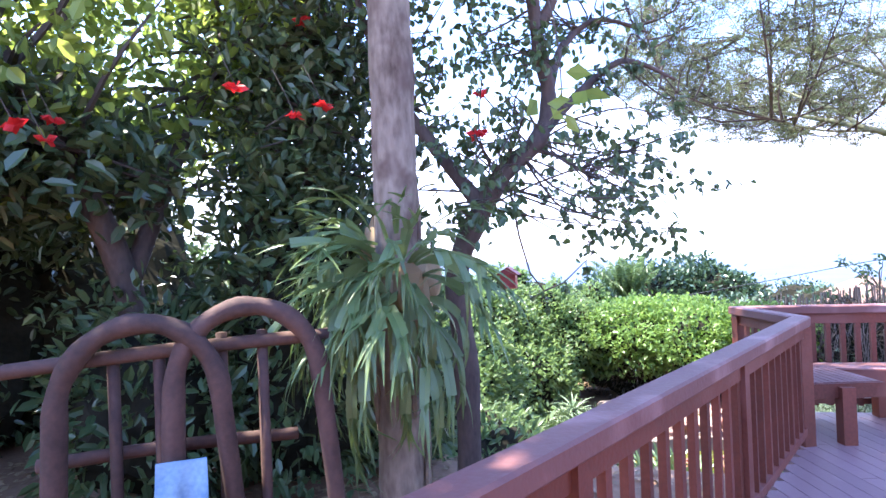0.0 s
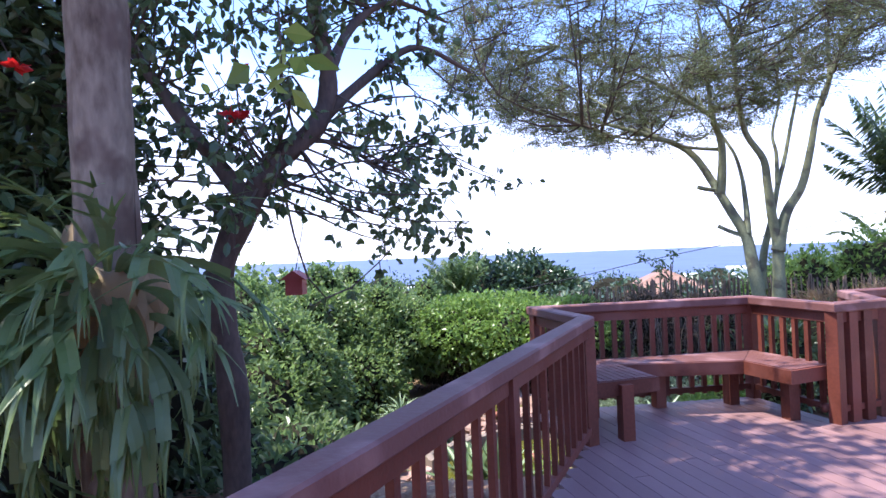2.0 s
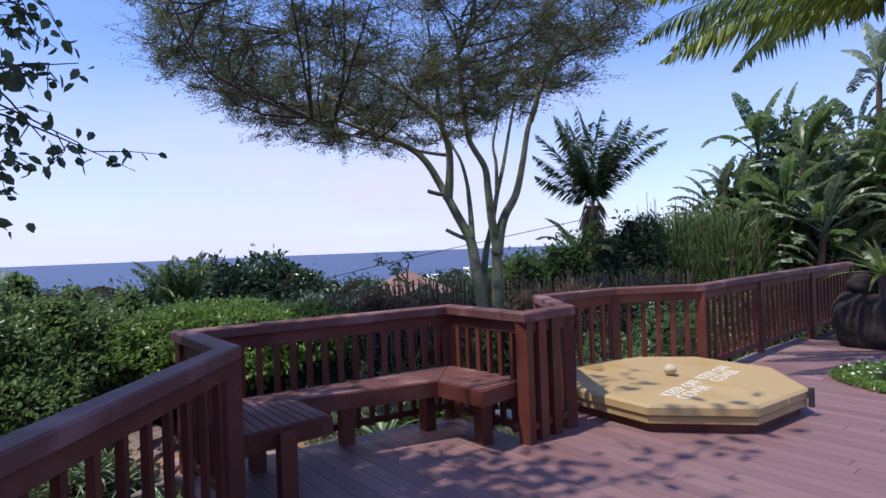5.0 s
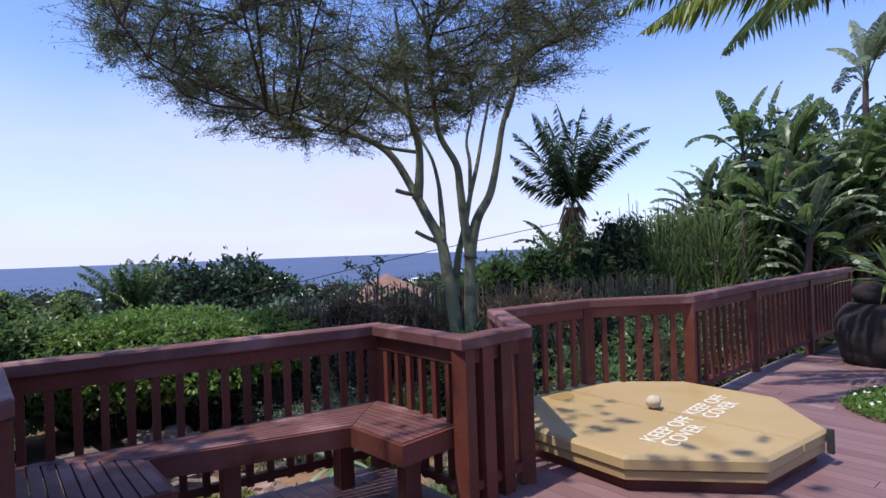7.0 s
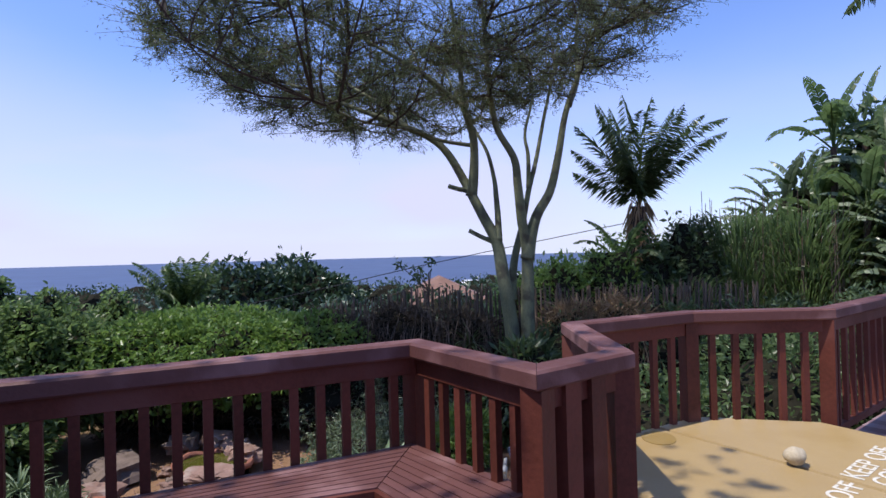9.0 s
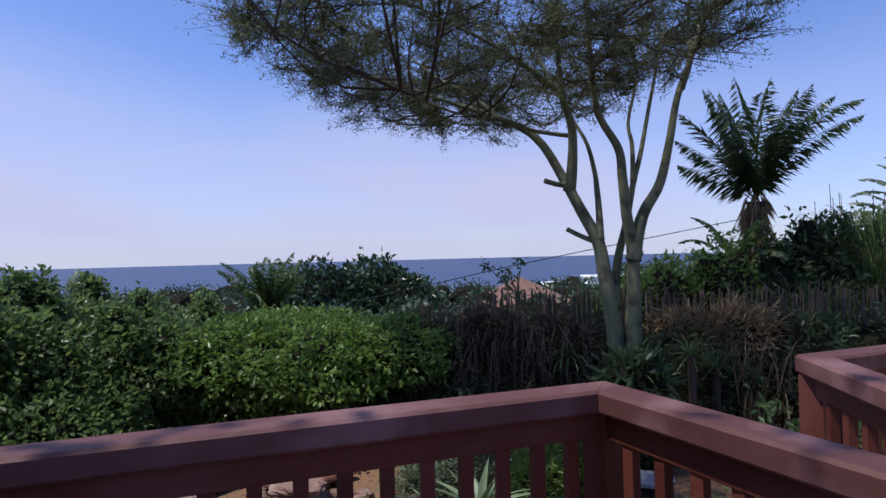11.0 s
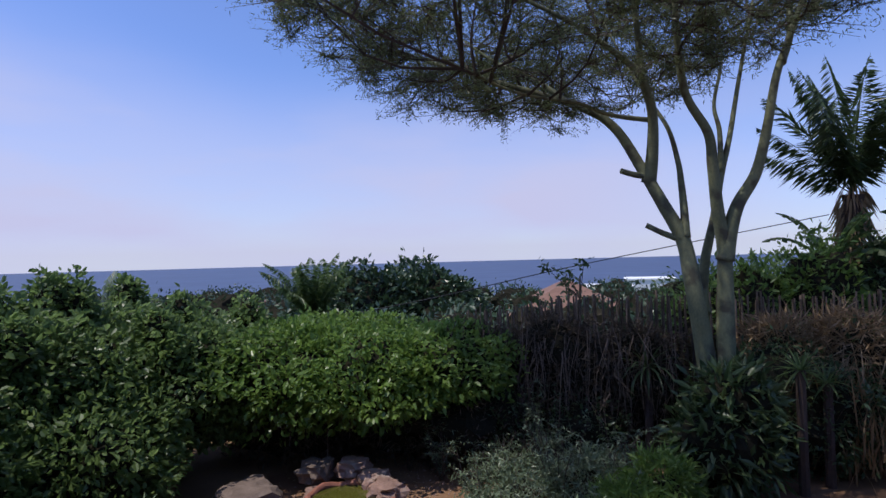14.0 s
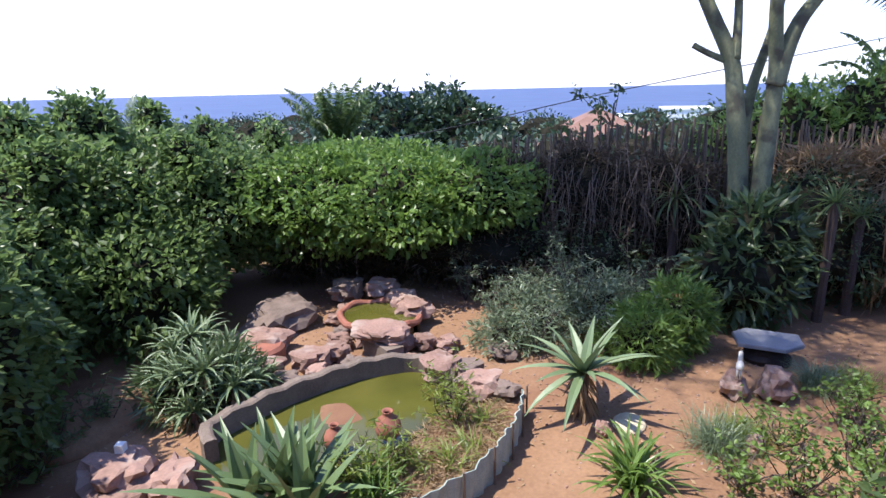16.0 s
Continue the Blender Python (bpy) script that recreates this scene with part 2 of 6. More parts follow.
ROOF = material("brown_roof_tiles", (0.16, 0.085, 0.06), (0.27, 0.155, 0.11), 0.85, 2, (1, 1, 1), 0.4, 12)
WALL_WHITE = material("white_plaster", (0.74, 0.74, 0.72), (0.84, 0.84, 0.82), 0.85, 1)
GLASS_DARK = material("dark_window", (0.03, 0.035, 0.045), (0.06, 0.065, 0.08), 0.2)
CABLE = material("black_cable", (0.012, 0.012, 0.012), (0.03, 0.03, 0.03), 0.6)
CLOTH = material("blue_cloth", (0.10, 0.22, 0.36), (0.26, 0.42, 0.55), 0.85, 6, (1, 1, 1), 0.4, 50)
NET = material("net_fence", (0.20, 0.27, 0.235), (0.42, 0.47, 0.42), 0.7, 5)
RED_WOOD = material("red_wood", (0.24, 0.035, 0.03), (0.36, 0.06, 0.05), 0.6, 4)


def water_material(name, deep, shallow, rough, wave, strength, stretch=(1, 1, 1)):
    m = bpy.data.materials.new(name)
    m.use_nodes = True
    n, k = m.node_tree.nodes, m.node_tree.links
    b = n["Principled BSDF"]
    co = n.new("ShaderNodeTexCoord")
    mp = n.new("ShaderNodeMapping")
    mp.inputs["Scale"].default_value = stretch
    k.new(co.outputs["Object"], mp.inputs[0])
    ns = n.new("ShaderNodeTexNoise")
    ns.inputs["Scale"].default_value = wave
    ns.inputs["Detail"].default_value = 4
    k.new(mp.outputs[0], ns.inputs["Vector"])
    ramp = n.new("ShaderNodeValToRGB")
    ramp.color_ramp.elements[0].position, ramp.color_ramp.elements[1].position = 0.35, 0.7
    ramp.color_ramp.elements[0].color, ramp.color_ramp.elements[1].color = (*deep, 1), (*shallow, 1)
    k.new(ns.outputs["Fac"], ramp.inputs[0])
    k.new(ramp.outputs[0], b.inputs["Base Color"])
    b.inputs["Roughness"].default_value = rough
    bp = n.new("ShaderNodeBump")
    bp.inputs["Strength"].default_value = strength
    bp.inputs["Distance"].default_value = 0.05
    k.new(ns.outputs["Fac"], bp.inputs["Height"])
    k.new(bp.outputs[0], b.inputs["Normal"])
    return m


SEA = water_material("sea_water", (0.042, 0.066, 0.135), (0.060, 0.092, 0.17), 0.55, 0.02, 0.4, (1, 1, 1))
POND = water_material("pond_water", (0.060, 0.062, 0.012), (0.095, 0.090, 0.020), 0.06, 1.2, 0.03)


# ---- mesh tools ----
class Mesh:
    """Collects vertices and faces for one mesh."""

    def __init__(self):
        self.v, self.f, self.n = [], [], 0

    def add(self, verts, faces):
        verts = np.asarray(verts, dtype=float).reshape(-1, 3)
        o = self.n
        self.v.append(verts)
        if isinstance(faces, np.ndarray):
            self.f.append(faces + o)
        else:
            by = {}
            for q in faces:
                by.setdefault(len(q), []).append(q)
            for q in by.values():
                self.f.append(np.asarray(q, dtype=int) + o)
        self.n += len(verts)

    def box(self, c, s, rz=0.0, taper=1.0):
        x, y, z = s[0] / 2, s[1] / 2, s[2] / 2
        k = taper
        p = np.array([(-x, -y, -z), (x, -y, -z), (x, y, -z), (-x, y, -z), (-x * k, -y * k, z), (x * k, -y * k, z), (x * k, y * k, z), (-x * k, y * k, z)])
        a, b = math.cos(rz), math.sin(rz)
        q = p.copy()
        q[:, 0], q[:, 1] = p[:, 0] * a - p[:, 1] * b, p[:, 0] * b + p[:, 1] * a
        self.add(q + np.asarray(c, float), [(0, 3, 2, 1), (4, 5, 6, 7), (0, 1, 5, 4), (1, 2, 6, 5), (2, 3, 7, 6), (3, 0, 4, 7)])

    def prism(self, poly, z0, z1, bevel=0.0):
        """An upright prism over a convex-ish polygon, with a small chamfer round its top."""
        p = np.asarray(poly, float)
        n = len(p)
        rings = [(p, z0)]
        if bevel:
            c = p.mean(0)
            d = p - c
            r = np.maximum(np.linalg.norm(d, axis=1, keepdims=True), 1e-6)
            inner = p - d / r * bevel
            rings += [(p, z1 - bevel), (inner, z1)]
        else:
            rings += [(p, z1)]
        vs = np.concatenate([np.c_[q, np.full(n, z)] for q, z in rings])
        fs = [tuple(range(n))[::-1], tuple(range((len(rings) - 1) * n, len(rings) * n))]
        for k in range(len(rings) - 1):
            fs += [(k * n + i, k * n + (i + 1) % n, (k + 1) * n + (i + 1) % n, (k + 1) * n + i) for i in range(n)]
        self.add(vs, fs)

    def tube(self, pts, radii, n=6, cap=True):
        pts = np.asarray(pts, float)
        m = len(pts)
        radii = np.broadcast_to(np.asarray(radii, float), (m,)) if np.ndim(radii) else np.full(m, radii)
        t = np.gradient(pts, axis=0)
        t /= np.maximum(np.linalg.norm(t, axis=1, keepdims=True), 1e-9)
        ref = np.array([0.31, 0.17, 0.93]) if abs(t[0] @ np.array([0.31, 0.17, 0.93])) < 0.9 else np.array([1.0, 0.2, 0.1])
        s = np.cross(t, ref)
        s /= np.maximum(np.linalg.norm(s, axis=1, keepdims=True), 1e-9)
        b = np.cross(t, s)
        a = np.arange(n) * 2 * math.pi / n
        vs = (pts[:, None] + radii[:, None, None] * (np.cos(a)[None, :, None] * s[:, None] + np.sin(a)[None, :, None] * b[:, None])).reshape(-1, 3)
        i = np.arange(m - 1)[:, None] * n
        j = np.arange(n)[None, :]
        k = (j + 1) % n
        fs = np.stack([i + j, i + k, i + n + k, i + n + j], -1).reshape(-1, 4)
        o = self.n
        self.add(vs, fs)
        if cap:
            self.f.append(np.array([np.arange(n)[::-1] + o]))
            self.f.append(np.array([np.arange(n) + o + (m - 1) * n]))

    def leaves(self, pos, axis, length, width, rng, fold=0.12, up=0.5, oval=False):
        """Folded leaves: two triangles each, or rounder ones of two quads that bend back at the tip."""
        pos, axis = np.asarray(pos, float), np.asarray(axis, float)
        n = len(pos)
        if not n:
            return
        axis = axis / np.maximum(np.linalg.norm(axis, axis=1, keepdims=True), 1e-9)
        r = rng.normal(size=(n, 3))
        r[:, 2] += up * 2
        side = np.cross(axis, r)
        side /= np.maximum(np.linalg.norm(side, axis=1, keepdims=True), 1e-9)
        nor = np.cross(side, axis)
        L = np.broadcast_to(np.asarray(length, float), (n,))[:, None]
        W = np.broadcast_to(np.asarray(width, float), (n,))[:, None]
        if oval:
            lo, hi, sag = pos + axis * L * 0.26, pos + axis * L * 0.66, nor * L * 0.10
            vs = np.stack([pos, lo + side * W * 0.42 + nor * W * fold, hi + side * W * 0.42 + nor * W * fold - sag * 0.4, pos + axis * L - sag, hi - side * W * 0.42 + nor * W * fold - sag * 0.4, lo - side * W * 0.42 + nor * W * fold], 1).reshape(-1, 3)
            o = np.arange(n)[:, None] * 6
            self.add(vs, np.concatenate([o + np.array([[0, 1, 2, 3]]), o + np.array([[0, 3, 4, 5]])]))
            return
        mid = pos + axis * L * 0.45
        vs = np.stack([pos, mid + side * W / 2 + nor * W * fold, pos + axis * L, mid - side * W / 2 + nor * W * fold], 1).reshape(-1, 3)
        o = np.arange(n)[:, None] * 4
        fs = np.concatenate([o + np.array([[0, 1, 2]]), o + np.array([[0, 2, 3]])])
        self.add(vs, fs)

    def blade(self, base, direction, length, width, droop, segs=5, taper=0.75, cup=0.15, lift=None):
        """A strap-like leaf that bends over under its weight, creased along its middle."""
        d = np.asarray(direction, float)
        d = d / np.linalg.norm(d)
        h = np.array([d[0], d[1], 0.0])
        hn = np.linalg.norm(h)
        h = h / hn if hn > 1e-6 else np.array([1.0, 0, 0])
        side = np.array([-h[1], h[0], 0.0])
        p, vs = np.asarray(base, float), []
        ang = math.atan2(d[2], hn)
        for i in range(segs + 1):
            u = i / segs
            w = width * (0.75 + 0.5 * u if u < 0.35 else 0.925 * (1 - ((u - 0.35) / 0.65) ** (1 / max(taper, 0.05)) * 0.97)) / 2
            up = np.array([-h[0] * math.sin(ang), -h[1] * math.sin(ang), math.cos(ang)])
            vs += [p + side * w + up * w * cup * 2, p, p - side * w + up * w * cup * 2]
            p = p + (h * math.cos(ang) + np.array([0, 0, 1.0]) * math.sin(ang)) * length / segs
            ang -= droop / segs * (0.5 + u)
        fs = []
        for i in range(segs):
            a = i * 3
            fs += [(a, a + 1, a + 4, a + 3), (a + 1, a + 2, a + 5, a + 4)]
        self.add(vs, fs)
        return p

    def lump(self, c, s, rng, rough=0.25, sub=3, freq=1.1, flat=None, rz=0.0):
        """A rounded, uneven stone or mound."""
        bm = bmesh.new()
        bmesh.ops.create_icosphere(bm, subdivisions=sub, radius=1.0)
        off = Vector([float(q) for q in rng.uniform(-50, 50, 3)])
        vs = []
        ca, sb = math.cos(rz), math.sin(rz)
        for v in bm.verts:
            p = v.co.copy()
            k = 1 + rough * noise.fractal(p * freq + off, 0.8, 2.0, 3) + rough * 0.5 * noise.cell(p * freq * 1.3 + off)
            p *= k
            x, y, z = p.x * s[0], p.y * s[1], p.z * s[2]
            if flat is not None:
                z = min(z, flat * s[2] + 0.12 * (z - flat * s[2])) if z > flat * s[2] else z
            vs.append((c[0] + x * ca - y * sb, c[1] + x * sb + y * ca, c[2] + z))
        fs = np.array([[v.index for v in f.verts] for f in bm.faces])
        bm.free()
        self.add(vs, fs)

    def data(self, name, mat, smooth=False):
        me = bpy.data.meshes.new(name)
        if not self.v:
            return me
        v = np.concatenate(self.v)
        loops = np.concatenate([q.ravel() for q in self.f])
        sizes = np.concatenate([np.full(len(q), q.shape[1]) for q in self.f])
        me.vertices.add(len(v))
        me.vertices.foreach_set("co", v.ravel().astype(np.float32))
        me.loops.add(len(loops))
        me.loops.foreach_set("vertex_index", loops.astype(np.int32))
        me.polygons.add(len(sizes))
        me.polygons.foreach_set("loop_start", np.concatenate([[0], np.cumsum(sizes)[:-1]]).astype(np.int32))
        me.update(calc_edges=True)
        me.validate()
        me.polygons.foreach_set("use_smooth", np.full(len(me.polygons), smooth, dtype=bool))
        me.materials.append(mat)
        return me


def part(name, mesh, mat, parent=None, label="", smooth=False):
    ob = new(name, mesh.data(name, mat, smooth))
    if parent is not None:
        ob.parent = parent
        ob.matrix_parent_inverse = parent.matrix_world.inverted() if parent.parent else Matrix.Translation(parent.location).inverted()
    return tagged(ob, label)


def shared(name, data, parent, m, mats=None):
    ob = new(name, data)
    ob.parent = parent
    ob.matrix_parent_inverse = Matrix.Translation(parent.location).inverted()
    ob.matrix_basis = m
    return ob


def thing(name, at, label, category, group="", kind=""):
    ob = new(name)
    ob.empty_display_size = 0.1
    ob.location = at
    return tagged(ob, label, category, group, kind)


def mitre(poly, half, closed=False):
    """Points on either side of a bent line, mitred at the bends."""
    p = [np.array(q, float) for q in poly]
    out = []
    for i, q in enumerate(p):
        d = []
        if i > 0 or closed:
            d.append(q - p[i - 1])
        if i < len(p) - 1 or closed:
            d.append(p[(i + 1) % len(p)] - q)
        d = [e / np.linalg.norm(e) for e in d]
        ns = [np.array([-e[1], e[0]]) for e in d]
        m = sum(ns)
        m = m / np.linalg.norm(m)
        out.append((q + m * half / max(0.3, m @ ns[0]), q - m * half / max(0.3, m @ ns[0])))
    return out


def smoothstep(a, b, x):
    t = np.clip((x - a) / (b - a), 0, 1)
    return t * t * (3 - 2 * t)


GARDEN = -2.75


def ground_z(x, y):
    """Height of the ground: a terrace round the deck, a bank, the lower garden, then a long fall to the sea."""
    x, y = np.asarray(x, float), np.asarray(y, float)
    s = 0.8 * x + 0.6 * y
    z = -0.32 - 2.43 * smoothstep(5.6, 9.0, s + 1.6 * smoothstep(1.0, -5.0, y) - 2.2 * smoothstep(5.0, 9.0, y) * smoothstep(9.0, 2.0, x))
    z = z - 26.0 * smoothstep(22, 330, s)
    return z + 0.05 * np.sin(x * 1.7 + 0.6) * np.sin(y * 1.3) * smoothstep(6, 9, s)


# ---- ground and sea ----
sn, sk = SOIL.node_tree.nodes, SOIL.node_tree.links
s_co = sn.new("ShaderNodeTexCoord")
s_dot = sn.new("ShaderNodeVectorMath")
s_dot.operation = "DOT_PRODUCT"
s_dot.inputs[1].default_value = (0.8, 0.6, 0.0)
sk.new(s_co.outputs["Object"], s_dot.inputs[0])
s_far = sn.new("ShaderNodeMapRange")
s_far.inputs["From Min"].default_value = 19.0
s_far.inputs["From Max"].default_value = 24.0
sk.new(s_dot.outputs["Value"], s_far.inputs["Value"])
s_mix = sn.new("ShaderNodeMix")
s_mix.data_type = "RGBA"
s_from = sn["Principled BSDF"].inputs["Base Color"].links[0].from_socket
sk.new(s_far.outputs[0], s_mix.inputs[0])
sk.new(s_from, s_mix.inputs[6])
s_mix.inputs[7].default_value = (0.055, 0.085, 0.03, 1)
sk.new(s_mix.outputs[2], sn["Principled BSDF"].inputs["Base Color"])
g = Mesh()
radii = np.concatenate([np.linspace(0.0, 26, 66), np.geomspace(27, 4800, 44)])
angs = np.linspace(0, 2 * math.pi, 145)[:-1]
gx = 9 + radii[:, None] * np.cos(angs)[None]
gy = 4 + radii[:, None] * np.sin(angs)[None]
gz = ground_z(gx, gy)
m_, n_ = gx.shape
ii, jj = np.arange(m_ - 1)[:, None] * n_, np.arange(n_)[None]
kk = (jj + 1) % n_
g.add(np.stack([gx, gy, gz], -1).reshape(-1, 3), np.stack([ii + jj, ii + n_ + jj, ii + n_ + kk, ii + kk], -1).reshape(-1, 4))
tagged(part("ground", g, SOIL, smooth=True), "reddish sandy garden soil sloping down to the sea", "ground", kind="structure")
g = Mesh()
sea_a = np.linspace(0, 2 * math.pi, 97)[:-1]
g.add(np.c_[4900 * np.cos(sea_a), 4900 * np.sin(sea_a), np.full(96, -20.0)], [tuple(range(96))])
tagged(part("sea", g, SEA), "deep blue sea reaching a hazy horizon", "sea", kind="structure")


# ---- deck ----
RAIL = [(-3.2, 0.45), (5.48, 1.80), (6.10, 2.50), (7.44, 0.94), (6.84, 0.28), (7.24, -0.03), (8.20, 0.19), (8.86, -0.55), (9.09, -1.46), (10.34, -2.42), (13.1, -4.70)]
deck_poly = [(-3.2, 0.47), (5.46, 1.83), (6.10, 2.54), (7.47, 0.94), (6.89, 0.28), (7.24, 0.0), (8.20, 0.22), (8.89, -0.54), (9.12, -1.44), (10.36, -2.39), (13.1, -4.66), (13.1, -9.0), (-3.2, -9.0)]


def clip_board(poly, c, axis, nor, half):
    """The stretches of a board's middle line that lie inside the deck."""
    hits = []
    for i in range(len(poly)):
        a, b = np.array(poly[i]), np.array(poly[(i + 1) % len(poly)])
        da, db = (a - c) @ nor, (b - c) @ nor
        if (da > 0) != (db > 0):
            q = a + (b - a) * da / (da - db)
            hits.append((q - c) @ axis)
    hits.sort()
    return list(zip(hits[::2], hits[1::2]))


deck = thing("deck_floor", (3.0, 0.0, 0.0), "weathered reddish-brown timber deck boards with narrow gaps", "deck", kind="structure")
ba = radians(49)
b_axis, b_nor = np.array([math.cos(ba), math.sin(ba)]), np.array([-math.sin(ba), math.cos(ba)])
rng = np.random.default_rng(3)
boards = []
for k in range(-90, 60):
    c = b_nor * (k * 0.118 + 0.003)
    for s0, s1 in clip_board(deck_poly, c, b_axis, b_nor, 0.057):
        cut = s0
        while cut < s1 - 0.02:
            e = min(s1, cut + rng.uniform(2.2, 4.2))
            if s1 - e < 0.5:
                e = s1
            boards.append((c + b_axis * (cut + e) / 2, e - cut - 0.004))
            cut = e
near, rest = [], Mesh()
for c, ln in boards:
    if 2.0 < c[0] < 9.2 and c[1] > -3.6 and len(near) < 290:
        near.append((c, ln))
    else:
        rest.box((c[0], c[1], -0.015), (ln, 0.1145, 0.03), ba)
part("far_boards", rest, DECK, deck)["kind"] = "stuff"
under = Mesh()
under.prism([(x, y - 0.10) for x, y in deck_poly], -0.16, -0.05)
part("joists", under, DARK_ROCK, deck, "dark joists under the boards")


# plain wall behind the walk, never in view, added to cut sky light
m = Mesh()
m.box((-1.2, -2.45, 1.35), (9.6, 0.25, 3.6))
tagged(part("unseen_wall", m, CEMENT), "plain unseen wall added along the deck to cut sky light", "wall", kind="structure")

# ---- railings ----
def baluster_mesh():
    b = Mesh()
    b.box((0, 0, 0.385), (0.040, 0.032, 0.77))
    return b.data("baluster", WOOD)


BALUSTER = baluster_mesh()


def railing(i, spacing=0.118, post_every=1.6):
    """One straight run of balustrade between two corners."""
    a, b = np.array(RAIL[i]), np.array(RAIL[i + 1])
    d = b - a
    ln = np.linalg.norm(d)
    d = d / ln
    ang = math.atan2(d[1], d[0])
    th = thing("deck_railing", (a[0], a[1], 0.0), "red-brown stained timber balustrade with slim balusters", "railing", "deck railings")
    for half, z0, z1, nm in ((0.062, 0.875, 0.95, "top_rail"), (0.022, 0.79, 0.873, "under_rail"), (0.022, 0.085, 0.135, "bottom_rail")):
        ease = 0.010 if nm == "top_rail" else 0.002
        vs = []
        for h, z in ((half - ease, z0), (half, z0 + ease), (half, z1 - ease), (half - ease, z1)):
            ms = mitre(RAIL, h)
            vs += [(*q, z) for q in (ms[i][1] + d * 0.001, ms[i + 1][1] - d * 0.001, ms[i + 1][0] - d * 0.001, ms[i][0] + d * 0.001)]
        m = Mesh()
        m.add(vs, [(3, 2, 1, 0), (12, 13, 14, 15)] + [(4 * q + k, 4 * q + (k + 1) % 4, 4 * q + 4 + (k + 1) % 4, 4 * q + 4 + k) for q in range(3) for k in range(4)])
        part(nm, m, WOOD_TOP if nm == "top_rail" else WOOD, th)
    n_post = max(1, round(ln / post_every))
    for k in range(n_post + (1 if i == len(RAIL) - 2 else 0)):
        c = a + d * ln * k / n_post
        m = Mesh()
        wide = 0.092 if k == 0 else 0.085
        m.box((c[0], c[1], 0.36), (wide, wide, 1.026), ang if k else ang + 0.2)
        part("post", m, WOOD, th)
    n_b = int(ln / spacing)
    for k in range(1, n_b):
        u = ln * k / n_b
        if i == 4 or min(abs(u - ln * q / n_post) for q in range(n_post + 1)) < 0.06:
            continue
        c = a + d * u
        m = pose(c[0] - a[0] + a[0], c[1], 0.07, 0, 0, math.degrees(ang) + float(rng.normal(0, 4)))
        shared("baluster", BALUSTER, th, m)
    return th


for i in range(len(RAIL) - 1):
    railing(i, 0.163 if i == 0 else 0.145 if i > 5 else 0.118)

# heavier posts where the rail steps in beside the tub
for x, y in ((6.965, 0.185), (7.085, 0.090)):
    m = Mesh()
    m.box((x, y, 0.36), (0.088, 0.088, 1.024), 0.9)
    tagged(part("railing_post", m, WOOD), "thick red-brown timber post under the hand rail", "post")


# ---- bench ----
def bench():
    outer = [(5.53, 1.78), (6.12, 2.41), (7.40, 0.95), (6.94, 0.31)]
    inner = [(5.94, 1.43), (6.28, 1.82), (6.85, 0.93), (6.56, 0.57)]
    th = thing("corner_bench", (6.5, 1.4, 0.0), "red-brown slatted timber bench wrapped round the deck corner", "bench")
    o, n = [np.array(p) for p in outer], [np.array(p) for p in inner]
    slats = 9
    for s in range(3):
        for k in range(slats):
            u0, u1 = k / slats + 0.008, (k + 1) / slats - 0.008
            e = (o[s + 1] - o[s]) / np.linalg.norm(o[s + 1] - o[s]) * 0.003
            q = [o[s] + (n[s] - o[s]) * u0 + e, o[s] + (n[s] - o[s]) * u1 + e, o[s + 1] + (n[s + 1] - o[s + 1]) * u1 - e, o[s + 1] + (n[s + 1] - o[s + 1]) * u0 - e]
            m = Mesh()
            m.prism(q, 0.425, 0.45)
            part("slat", m, WOOD_TOP, th)
    ms = mitre([o[0]] + n + [o[3]], 0.018)
    for k in range(len(ms) - 1):
        (l0, r0), (l1, r1) = ms[k], ms[k + 1]
        m = Mesh()
        m.prism([r0, r1, l1, l0], 0.335, 0.443)
        part("apron", m, WOOD, th)
    for x, y in ((6.86, 0.58), (6.78, 1.60), (7.16, 1.06), (5.76, 1.58), (6.22, 2.02)):
        m = Mesh()
        m.box((x - 0.05, y + 0.02, 0.21), (0.095, 0.095, 0.42), 0.8)
        part("leg", m, WOOD, th)
    return th


bench()


m = Mesh()
m.tube([(6.86, 0.38, 0.10), (7.05, 0.20, 0.11), (7.26, 0.02, 0.12), (7.42, -0.10, 0.13)], 0.035, 8)
tagged(part("kerb_log", m, WOOD, smooth=True), "rounded red-brown log edging the deck beside the tub", "log")


# ---- hot tub ----
def octagon(cx, cy, ap, turn=22.5):
    r = ap / math.cos(radians(22.5))
    return [(cx + r * math.cos(radians(turn + 45 * k)), cy + r * math.sin(radians(turn + 45 * k))) for k in range(8)]


TX, TY, TA = 8.03, -0.97, 0.93


def split(poly, a, b, keep):
    """The part of a convex polygon on one side of the line a-b."""
    a, b = np.array(a, float), np.array(b, float)
    d = b - a
    side = lambda p: keep * (d[0] * (p[1] - a[1]) - d[1] * (p[0] - a[0]))
    out = []
    for i in range(len(poly)):
        p, q = np.array(poly[i]), np.array(poly[(i + 1) % len(poly)])
        sp, sq = side(p), side(q)
        if sp >= 0:
            out.append(tuple(p))
        if (sp >= 0) != (sq >= 0):
            out.append(tuple(p + (q - p) * sp / (sp - sq)))
    return out


